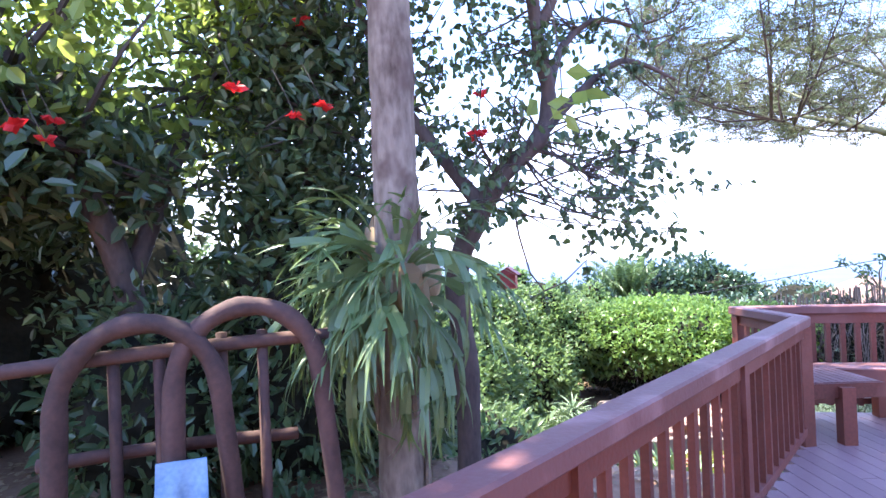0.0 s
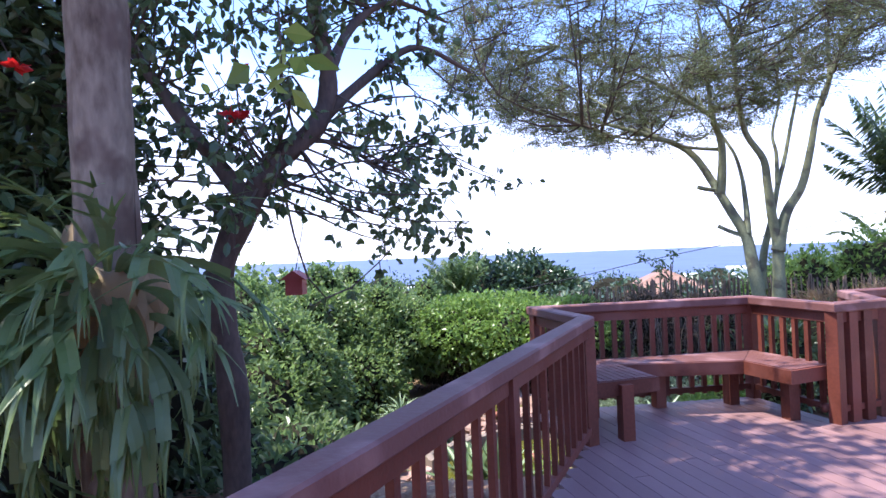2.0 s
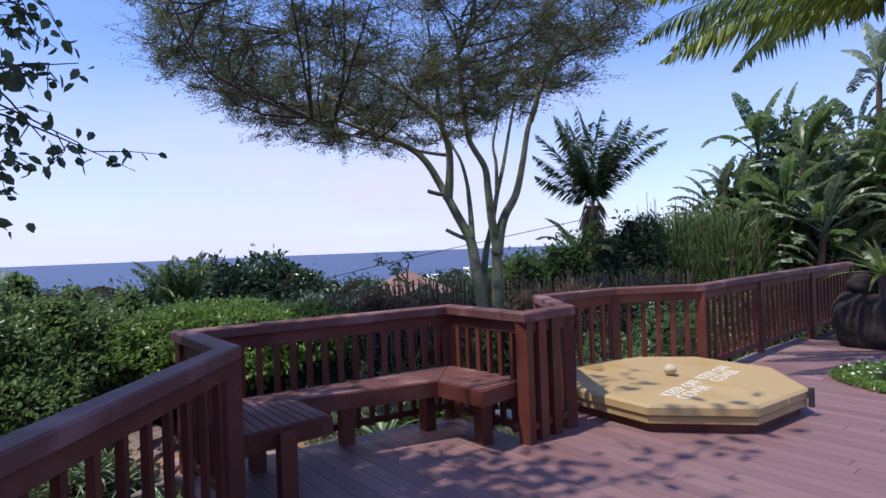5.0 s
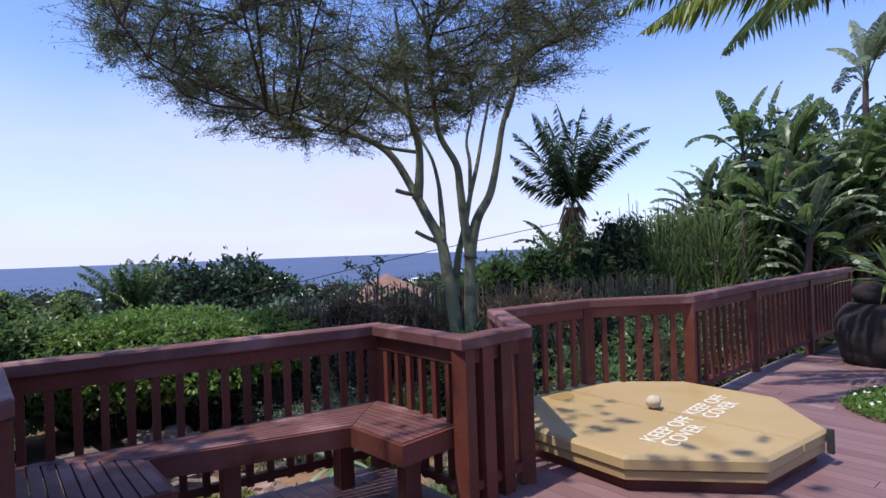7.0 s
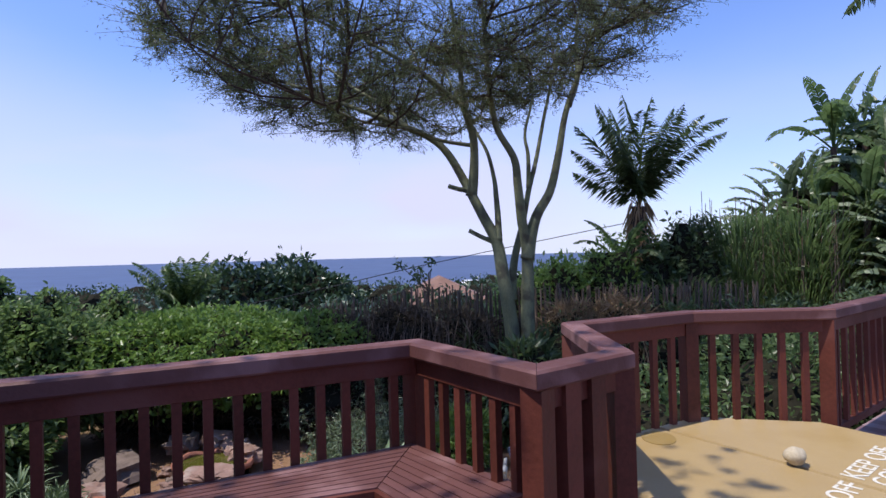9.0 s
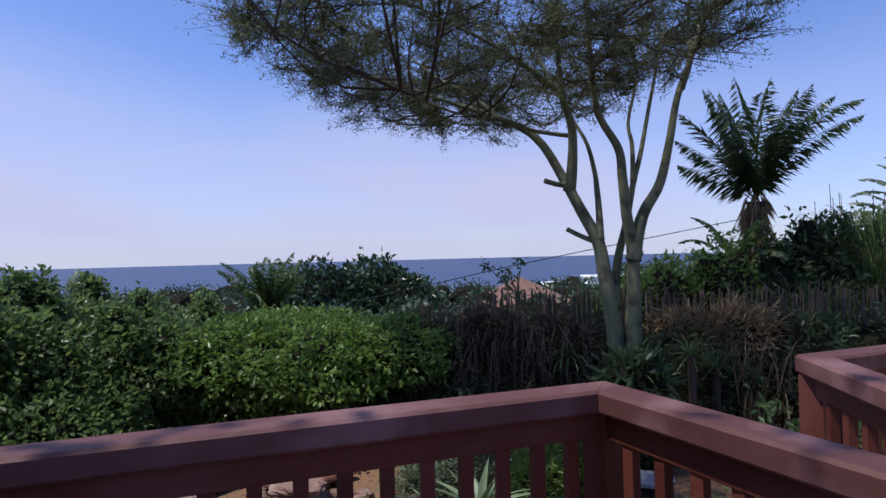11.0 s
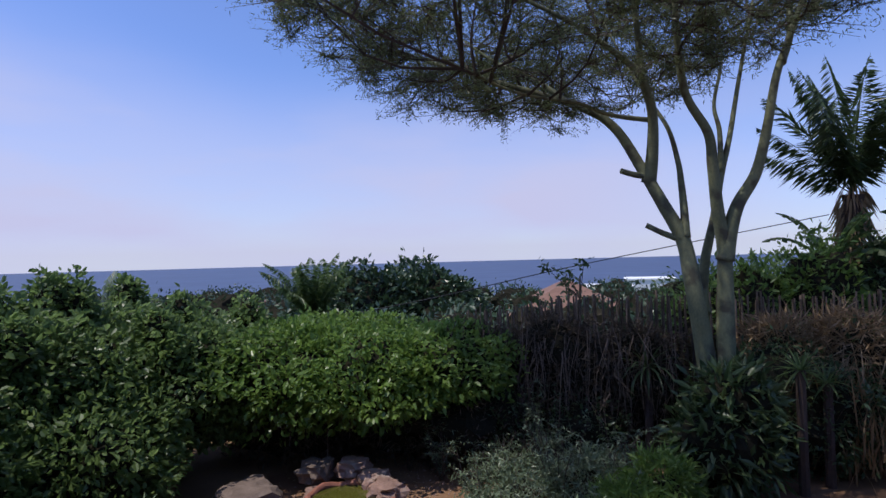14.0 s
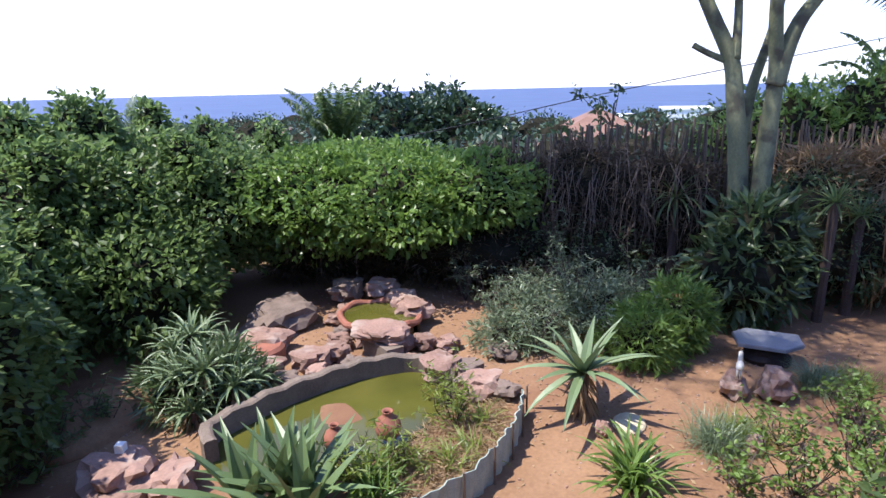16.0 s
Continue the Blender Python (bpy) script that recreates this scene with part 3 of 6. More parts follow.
def hot_tub():
    th = thing("hot_tub", (TX, TY, 0.0), "sunken octagonal hot tub under a folded tan vinyl cover", "hot tub")
    m = Mesh()
    m.prism(octagon(TX, TY, TA - 0.06), 0.0, 0.075)
    part("rim", m, WOOD, th, "dark timber rim")
    m = Mesh()
    m.prism(octagon(TX, TY, TA - 0.015), 0.075, 0.135, 0.012)
    part("skirt", m, COVER_EDGE, th, "sagging brown vinyl skirt")
    fold = radians(47.0)
    for keep in (1, -1):
        c = (8.06, -0.96)
        a = (c[0] + 0.010 * keep * -math.sin(fold), c[1] + 0.010 * keep * math.cos(fold))
        b = (a[0] + math.cos(fold), a[1] + math.sin(fold))
        poly = split(octagon(TX, TY, TA), a, b, keep)
        m = Mesh()
        m.prism(poly, 0.14, 0.215, 0.02)
        part("cover", m, COVER, th, "sun-bleached tan vinyl cover half")
    m = Mesh()
    m.box((TX - 0.42, TY - TA - 0.0, 0.15), (0.035, 0.03, 0.15), radians(45))
    part("strap", m, BLACK, th, "black buckle strap")
    m = Mesh()
    ring = [(8.43 + 0.13 * math.cos(a), -0.30 + 0.10 * math.sin(a)) for a in np.linspace(0, 2 * math.pi, 25)[:-1]]
    m.prism(ring, 0.2155, 0.219)
    part("stain", m, COVER_STAIN, th, "round brown water stain")
    return th


tub = hot_tub()


def lettering(body, x, y, z, size, turn):
    cu = bpy.data.curves.new("lettering", "FONT")
    cu.body = body
    cu.size = size
    cu.extrude = 0.001
    cu.offset = 0.001
    cu.space_line = 0.85
    tmp = new("tmp_text", cu)
    dg = bpy.context.evaluated_depsgraph_get()
    me = bpy.data.meshes.new_from_object(tmp.evaluated_get(dg))
    bpy.data.objects.remove(tmp)
    me.materials.clear()
    me.materials.append(PAINT)
    ob = new("lettering", me)
    ob.parent = tub
    ob.matrix_parent_inverse = Matrix.Translation(tub.location).inverted()
    ob.matrix_basis = pose(x, y, z, 0, 0, turn)
    return tagged(ob, "faded white stencilled lettering")


lettering("KEEP OFF\nCOVER", 7.335, -0.80, 0.2172, 0.150, -36)
lettering("KEEP OFF\nCOVER", 7.92, -1.19, 0.2172, 0.150, -36)
m = Mesh()
m.lump((8.08, -0.94, 0.268), (0.056, 0.053, 0.050), np.random.default_rng(2), 0.1)
tagged(part("stone", m, PEBBLE, smooth=True), "smooth round pale stone lying on the tub cover", "stone")


# ---- plants ----
def unit(v):
    v = np.asarray(v, float)
    return v / np.maximum(np.linalg.norm(v, axis=-1, keepdims=True), 1e-9)


def arc(a, b, sag, n=6):
    """A bowed line from a to b; sag lifts or lowers its middle."""
    a, b = np.asarray(a, float), np.asarray(b, float)
    t = np.linspace(0, 1, n)[:, None]
    return a + (b - a) * t + np.array([0, 0, 1.0]) * sag * 4 * t * (1 - t)


def bend(pts, per=5):
    """A smooth line through a few points."""
    p = [np.asarray(q, float) for q in pts]
    out = []
    for i in range(len(p) - 1):
        p0, p1, p2, p3 = p[max(i - 1, 0)], p[i], p[i + 1], p[min(i + 2, len(p) - 1)]
        for k in range(per):
            t = k / per
            out.append(0.5 * (2 * p1 + (p2 - p0) * t + (2 * p0 - 5 * p1 + 4 * p2 - p3) * t * t + (3 * p1 - p0 - 3 * p2 + p3) * t ** 3))
    out.append(p[-1])
    return np.array(out)


def mound(name, at, label, category, blobs, count, mat, leaf, seed, core=True, low=-9.0, group="", outward=0.7, core_scale=0.86, kind="", shell=0.30):
    """A leafy mass: leaves over uneven blobs, round near-black cores that paint the inner shade. blobs: (x, y, z, rx,
    ry, rz).
    """
    r = np.random.default_rng(seed)
    th = thing(name, at, label, category, group, kind)
    b = np.array(blobs, float)
    area = (b[:, 3] * b[:, 4] * b[:, 5]) ** (2 / 3)
    pick = r.choice(len(b), count, p=area / area.sum())
    d = unit(r.normal(size=(count, 3)))
    off = r.uniform(-40, 40, 3)
    lumps = np.array([noise.fractal(Vector(q * 2.1 + off + i * 3), 0.9, 2.0, 3) for q, i in zip(d, pick)])
    tufts = np.array([noise.noise(Vector(q * 7.5 + off + i * 5)) for q, i in zip(d, pick)])
    stray = (r.random(count) < 0.05) * r.uniform(0.04, 0.20, count)
    rad = 1 + 0.32 * lumps + 0.15 * tufts - shell * r.random(count) ** 2.2 + stray
    p = b[pick, :3] + d * b[pick, 3:] * rad[:, None]
    keep = p[:, 2] > np.maximum(ground_z(p[:, 0], p[:, 1]) + 0.02, low + 0.35 * r.normal(size=count) * (low > -8))
    # what lies deep inside another blob is left out
    for k, q in enumerate(b):
        deep = (((p - q[:3]) / q[3:]) ** 2).sum(1) < 0.45
        keep &= ~(deep & (pick != k))
    p, d = p[keep], d[keep]
    ax = d * outward + r.normal(size=d.shape) * 0.6 + np.array([0, 0, -0.15])
    m = Mesh()
    sz = r.uniform(0.6, 1.3, len(p))
    m.leaves(p, ax, leaf[0] * sz, leaf[1] * sz, r, oval=leaf[0] < 0.2 and leaf[1] > 0.05)
    part("foliage", m, mat, th)
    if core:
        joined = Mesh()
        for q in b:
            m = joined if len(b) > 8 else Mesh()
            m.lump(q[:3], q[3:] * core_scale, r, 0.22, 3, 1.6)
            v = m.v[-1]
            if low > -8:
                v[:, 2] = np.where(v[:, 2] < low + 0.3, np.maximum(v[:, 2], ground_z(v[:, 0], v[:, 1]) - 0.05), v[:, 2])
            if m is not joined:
                part("shade_core", m, SHADE, th, "near-black core standing in for the shade inside the leaves")
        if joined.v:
            part("shade_core", joined, SHADE, th, "near-black core standing in for the shade inside the leaves")["kind"] = "stuff"
    return th


def spread(limbs, ends, r, r0, r1, sag, m, per=6, jitter=0.12):
    """Thin branches from the nearest limb points out to the given ends; returns their lines."""
    lp = np.concatenate([bend(q, 6)[len(q) * 2:-2] for q in limbs])
    lines = []
    for e in ends:
        dist = np.linalg.norm((lp - e) * np.array([1, 1, 0.8]), axis=1) + (lp[:, 2] > e[2] + 0.4) * 1.5 + r.random(len(lp)) * 0.35 * np.linalg.norm(lp - e, axis=1)
        s = lp[dist.argmin()]
        mid = (s + e) / 2 + r.normal(size=3) * jitter * np.linalg.norm(e - s) * 0.5 + np.array([0, 0, sag * np.linalg.norm(e - s)])
        line = bend([s, mid, e], per // 2)
        m.tube(line, np.linspace(r0, r1, len(line)), 4, cap=False)
        lines.append(line)
    return lines


# ---- fever tree ----
FB = np.array([18.36, 1.68])
FU = np.array([0.208, -0.978])
FW = np.array([0.978, 0.208])


def fever(u, z, w=0.0):
    return (FB[0] + FU[0] * u + FW[0] * w, FB[1] + FU[1] * u + FW[1] * w, z)


def fever_tree():
    r = np.random.default_rng(11)
    th = thing("fever_tree", (*FB, GARDEN), "tall fever tree, smooth greenish twin trunks and feathery umbrella crown", "tree")
    limbs = [
        ([fever(-0.05, -3), fever(-0.17, -1.27), fever(-0.28, -0.17), fever(-0.44, 0.93), fever(-0.55, 1.62, 0.1), fever(-0.89, 2.32, 0.1), fever(-1.24, 3.03, 0.2), fever(-1.68, 3.81, 0.2), fever(-2.18, 4.24, 0.2), fever(-3.09, 4.67, 0.3), fever(-3.8, 4.97, 0.4), fever(-4.98, 5.48, 0.6), fever(-6.3, 6.1, 0.9)], 0.23, 0.03),
        ([fever(-1.12, 2.75, 0.2), fever(-1.05, 3.3, 0.1), fever(-1.04, 4.1), fever(-1.23, 4.75, -0.2), fever(-1.3, 5.5, -0.4), fever(-1.41, 6.5, -0.6), fever(-1.51, 7.3, -0.8)], 0.14, 0.03),
        ([fever(-0.5, 1.65, 0.05), fever(-0.5, 2.2, 0.15), fever(-0.53, 2.75, 0.2), fever(-0.56, 3.16, 0.3), fever(-0.7, 3.81, 0.4), fever(-0.99, 4.43, 0.6), fever(-1.4, 5.31, 0.9), fever(-1.83, 6.5, 1.4)], 0.085, 0.02),
        ([fever(0.08, -3), fever(0.1, -1.28), fever(0.13, -0.19), fever(0.15, 0.64), fever(0.15, 1.46), fever(0.04, 2.14, -0.1), fever(-0.04, 2.95, -0.2), fever(-0.12, 3.55, -0.3), fever(-0.52, 4.26, -0.5), fever(-0.68, 5.23, -0.8), fever(-0.73, 6.07, -1), fever(-0.85, 7.2, -1.2)], 0.22, 0.035),
        ([fever(0.16, 1.2), fever(0.26, 1.75), fever(0.42, 2.25), fever(0.74, 2.81), fever(0.95, 3.63), fever(1.14, 4.59), fever(1.43, 5.4), fever(1.8, 6.36), fever(2.45, 7.44)], 0.17, 0.03),
        ([fever(1.22, 4.8), fever(1.5, 5.5, 0.3), fever(1.56, 6.3, 0.6), fever(1.65, 7.1, 0.8), fever(1.84, 7.9, 1)], 0.08, 0.02),
        ([fever(-0.22, 0.2, 0.1), fever(-0.19, 0.63, 0.3), fever(-0.1, 1.26, 0.4), fever(0.12, 2.04, 0.6), fever(0.32, 2.91, 0.8), fever(0.54, 3.66, 1), fever(0.8, 4.75, 1.3), fever(1.05, 5.73, 1.6), fever(1.37, 6.93, 2)], 0.125, 0.025),
        ([fever(0.32, 2.95, 0.8), fever(0.34, 3.8, 0.9), fever(0.3, 4.42, 1.1), fever(0.57, 5.56, 1.5), fever(0.51, 6.96, 2)], 0.055, 0.02),
        ([fever(-1.05, 3.95, 0.1), fever(-1.82, 4.02, -0.3), fever(-2.44, 4.18, -0.8), fever(-3.48, 4.27, -1.5), fever(-4.6, 4.7, -2.4)], 0.045, 0.018),
        ([fever(-1.24, 4.8, -0.2), fever(-2.4, 5.6, -0.8), fever(-3.8, 6.4, -1), fever(-5.4, 7.2, -1.2)], 0.06, 0.02),
        ([fever(-2.6, 4.45, 0.25), fever(-3.3, 5.2, 0.9), fever(-4.3, 6, 1.8), fever(-5.2, 6.9, 2.6)], 0.055, 0.02),
    ]
    m = Mesh()
    for pts, a, b in limbs:
        line = bend(pts, 6)
        m.tube(line, 0.86 * a * (1 - np.linspace(0, 1, len(line)) ** 0.7) + b, 10)
    part("trunk", m, BARK_FEVER, th, smooth=True)
    for p, q in ((fever(-1.15, 2.88, 0.2), fever(-1.65, 2.97, -0.1)), (fever(-0.59, 1.62, 0.1), fever(-1.2, 1.92, 0.15))):
        s = Mesh()
        s.tube(bend([p, (np.array(p) + q) / 2 + np.array([0, 0, -0.02]), q], 3), [0.075, 0.065, 0.06, 0.058, 0.055, 0.055, 0.055], 8)
        part("branch_stub", s, BARK_FEVER, th, "sawn-off branch stub")
    # crown
    ends = []
    while len(ends) < 900:
        u, w = r.uniform(-9.2, 4.4), r.uniform(-6.5, 6.5)
        d = math.hypot((-2.8 - u) / 5.9 if u < -2.8 else (u + 2.8) / 7.0, w / 6.4)
        d *= 1 + 0.16 * noise.noise(Vector((u * 0.7, w * 0.7, 3.1)))
        if d > 1:
            continue
        lo = 4.15 + (2.3 if u < -2.8 else 3.1) * d * d + 0.5 * noise.noise(Vector((u * 0.9, w * 0.9, 9.0)))
        z = lo + 3.6 * (1 - 0.6 * d * d) * r.random() ** 1.25
        ends.append(np.array(fever(u, z, w)))
    tw = Mesh()
    second = spread([q for q, a, b in limbs], ends[:110], r, 0.036, 0.010, -0.06, tw)
    third = spread([list(q) for q in second] + [list(q[0]) for q in limbs], ends[110:380], r, 0.026, 0.008, -0.02, tw)
    lines = second + third + spread([list(q) for q in second + third], ends[380:], r, 0.016, 0.005, 0.0, tw)
    lv, fine = Mesh(), Mesh()
    P, A = [], []
    for ln in lines:
        d0 = unit(ln[-1] - ln[0])
        for k in range(9):
            t = r.uniform(0.45, 1.0)
            s = ln[min(int(t * (len(ln) - 1)), len(ln) - 2)]
            e = s + (d0 * 0.5 + r.normal(size=3) * np.array([0.7, 0.7, 0.22]) + np.array([0, 0, 0.06])) * r.uniform(0.35, 0.85)
            fine.tube([s, (s + e) / 2 + r.normal(size=3) * 0.04, e], [0.009, 0.006, 0.003], 3, cap=False)
            n = 21
            tt = r.uniform(0.15, 1.05, n)[:, None]
            P.append(s + (e - s) * tt + r.normal(size=(n, 3)) * 0.05)
            A.append(unit(e - s) * 0.5 + r.normal(size=(n, 3)) * 0.7)
    P, A = np.concatenate(P), np.concatenate(A)
    lv.leaves(P, A, r.uniform(0.07, 0.15, len(P)), r.uniform(0.014, 0.026, len(P)), r)
    part("twig_growth", tw, TWIG, th)["kind"] = "stuff"
    part("spray", fine, TWIG, th)["kind"] = "stuff"
    part("crown", lv, LEAF_FEVER, th, "fine feathery grey-green leaflets")


fever_tree()

# ---- hedge, creeper and shrubs round the garden ----
mound("creeper_hedge", (16.2, 8.6, GARDEN), "bright green creeper spilling over a tall hedge", "hedge",
      [(16.4, 8.2, -0.95, 1.8, 1.7, 1.0), (15.9, 9.6, -0.9, 1.8, 1.7, 1.0), (17.4, 6.9, -0.85, 1.7, 1.4, 0.85), (17.2, 9.4, -0.9, 2.0, 2.0, 1.05)], 40000, LEAF_BRIGHT, (0.13, 0.08), 21, low=-1.6, core_scale=0.76)
mound("hedge", (13.6, 11.4, GARDEN), "dense tall mixed hedge of dark green leaves", "hedge",
      [(14.6, 11.2, -0.9, 1.8, 1.8, 1.3), (13.2, 12.0, -0.8, 1.9, 1.8, 1.4), (11.6, 12.2, -0.9, 1.9, 1.8, 1.5), (12.2, 10.6, -1.7, 1.3, 1.3, 1.1), (10.3, 11.2, -1.5, 1.5, 1.4, 1.3), (9.0, 12.4, -0.8, 1.9, 1.8, 1.6), (14.6, 11.4, 0.3, 0.28, 0.26, 0.52), (14.4, 12.7, 0.7, 0.29, 0.36, 0.48), (12.9, 12.2, 0.6, 0.44, 0.42, 0.64), (12.6, 12.3, 0.6, 0.38, 0.40, 0.66), (11.8, 12.6, 0.7, 0.38, 0.35, 0.45), (10.6, 12.4, 0.6, 0.42, 0.36, 0.49), (10.4, 12.5, 0.7, 0.42, 0.35, 0.52), (13.7, 10.9, 0.2, 0.31, 0.41, 0.41), (11.5, 11.3, 0.1, 0.36, 0.34, 0.50), (16.1, 11.1, 0.2, 0.29, 0.38, 0.48)],
      62000, LEAF_HEDGE, (0.13, 0.08), 22, core_scale=0.72, shell=0.42)
mound("hedge", (7.0, 12.2, GARDEN), "dense tall hedge of mid-green leaves in half shade", "hedge",
      [(7.6, 11.4, -1.1, 1.8, 1.7, 1.5), (6.0, 11.8, -0.5, 1.9, 1.8, 1.7), (8.6, 9.6, -2.0, 1.2, 1.1, 0.8), (6.6, 9.6, -1.5, 1.5, 1.4, 1.2), (4.4, 10.6, 0.0, 1.8, 1.7, 1.7), (8.1, 11.8, 0.4, 0.36, 0.43, 0.43), (7.0, 11.7, 0.7, 0.37, 0.30, 0.50), (6.3, 12.2, 1.1, 0.39, 0.43, 0.69), (5.8, 11.9, 1.1, 0.31, 0.44, 0.63)],
      40000, LEAF_HEDGE, (0.14, 0.08), 23, core_scale=0.72, shell=0.42)
# growth filling the hollow behind the pond; its black core paints the shade
mound("shaded_shrub", (16.6, 7.6, GARDEN), "dry undergrowth round a black core that paints the shade under the creeper", "shrub",
      [(17.2, 7.6, -2.0, 1.2, 2.4, 0.9), (16.3, 10.2, -2.0, 1.3, 1.6, 0.9)], 9000, LEAF_VINE, (0.16, 0.03), 24, core_scale=0.8)
mound("dark_shrub", (18.3, 4.6, GARDEN), "dark shaded shrubs against the reed fence", "shrub",
      [(17.7, 6.0, -1.9, 0.8, 1.0, 0.9), (18.1, 4.3, -2.1, 0.7, 0.9, 0.75), (19.0, 0.4, -1.6, 0.9, 1.3, 1.2)], 9000, LEAF_DARK, (0.12, 0.05), 25)
mound("grey_shrub", (15.6, 4.3, GARDEN), "loose grey-green shrub with arching twigs", "shrub",
      [(15.3, 4.6, -2.45, 0.9, 0.8, 0.5), (16.0, 3.7, -2.4, 0.9, 0.8, 0.55), (14.6, 4.9, -2.55, 0.6, 0.6, 0.35)], 13000, LEAF_GREY, (0.10, 0.026), 26, core_scale=0.4, shell=0.6)
mound("green_shrub", (15.2, 2.9, GARDEN), "leafy light green shrub beside the aloe", "shrub",
      [(15.0, 2.9, -2.4, 0.6, 0.55, 0.5), (15.6, 2.5, -2.2, 0.5, 0.5, 0.55)], 5200, LEAF_BRIGHT, (0.17, 0.035), 27, core_scale=0.5)
mound("broadleaf_shrub", (17.4, 1.7, GARDEN), "big dark shrub with drooping leaves below the fever tree", "shrub",
      [(17.3, 1.7, -1.95, 0.85, 0.85, 0.85), (17.5, 1.5, -1.2, 0.65, 0.65, 0.6)], 1800, LEAF_DARK, (0.30, 0.085), 28)
mound("side_shrub", (19.5, -2.5, GARDEN), "dark shrubs in the shade below the palm", "shrub",
      [(20.0, -1.6, -1.4, 1.2, 1.4, 1.4), (20.2, -4.0, -1.4, 1.6, 1.8, 1.4), (19.0, -6.0, -1.3, 1.8, 1.8, 1.5), (17.6, -2.2, -2.2, 0.9, 0.9, 0.7)], 16000, LEAF_DARK, (0.16, 0.07), 29)
mound("rail_shrub", (11.6, -1.2, GARDEN), "light leafy shrub growing behind the deck railing", "shrub",
      [(11.0, -0.7, -1.15, 0.9, 0.9, 1.3), (12.2, -2.0, -0.9, 1.1, 1.0, 1.3), (10.0, 0.4, -1.7, 0.8, 0.7, 0.8), (13.3, -3.1, -0.8, 1.1, 1.0, 1.3)], 13000, LEAF, (0.10, 0.045), 30, core_scale=0.75)


# ---- reed fence ----
def reed_fence():
    r = np.random.default_rng(5)
    th = thing("reed_fence", (18.9, 4.0, GARDEN), "tall fence of rough upright sticks, brown and weathered", "fence")
    line = bend([(20.6, -4.0, 0), (20.0, -0.5, 0), (19.6, 2.2, 0), (19.1, 5.0, 0), (18.6, 7.5, 0), (17.6, 11.0, 0)], 8)
    seg = np.linalg.norm(np.diff(line, axis=0), axis=1)
    cum = np.concatenate([[0], np.cumsum(seg)])
    base = Mesh()
    stick = Mesh()
    stick.tube([(0, 0, 0), (0.004, 0.003, 1.2), (-0.004, 0.002, 2.9)], [0.026, 0.024, 0.018], 5)
    data = stick.data("stick", THATCH)
    s, count = 0.0, 0
    while s < cum[-1] - 0.1:
        k = np.searchsorted(cum, s, "right") - 1
        t = (s - cum[k]) / seg[k]
        p = line[k] + (line[k + 1] - line[k]) * t
        top = 0.42 - 0.6 * smoothstep(4.5, 8.5, p[1]) + r.normal(0, 0.07)
        h = (top - GARDEN) / 2.9
        sc = Matrix.Diagonal((r.uniform(0.8, 1.4), r.uniform(0.8, 1.4), h, 1))
        if count < 290:
            shared("stick", data, th, pose(p[0] + r.normal(0, 0.012), p[1], GARDEN, r.normal(0, 1.2), r.normal(0, 1.2), r.uniform(0, 360)) @ sc)
        count += 1
        s += r.uniform(0.042, 0.062)
    for z in (-1.9, -0.4):
        m = Mesh()
        m.tube([(q[0] + 0.045, q[1], z) for q in line], 0.022, 5)
        part("binding_pole", m, THATCH, th)


reed_fence()


# ---- palms and big-leaved plants ----
def frond(m, base, az, rise, length, leaflets, leaf_len, r, droop=1.5, width=0.05, hang=0.5, spine=None):
    """A feather palm frond: a bowed rib with leaflets on either side."""
    n = 14
    p = np.array(base, float)
    pts, ang = [p.copy()], rise
    h = np.array([math.cos(az), math.sin(az), 0])
    for i in range(n):
        p = p + (h * math.cos(ang) + np.array([0, 0, math.sin(ang)])) * length / n
        ang -= droop / n * (0.4 + 1.2 * i / n)
        pts.append(p.copy())
    pts = np.array(pts)
    (spine or m).tube(pts, np.linspace(0.02, 0.004, n + 1), 4, cap=False)
    side = np.array([-h[1], h[0], 0])
    t = np.linspace(0.14, 1.0, leaflets)
    idx = t * n
    i0 = np.minimum(idx.astype(int), n - 1)
    c = pts[i0] + (pts[i0 + 1] - pts[i0]) * (idx - i0)[:, None]
    tan = unit(pts[i0 + 1] - pts[i0])
    for sgn in (1, -1):
        ax = side * sgn * 0.8 + tan * 0.7 + np.array([0, 0, -hang]) + r.normal(size=c.shape) * 0.10
        ln = leaf_len * np.sin(np.clip(t * 0.9 + 0.12, 0, 1) * math.pi) ** 0.6 * r.uniform(0.8, 1.1, len(c))
        m.leaves(c, ax, ln, width, r, 0.2, 0.8)


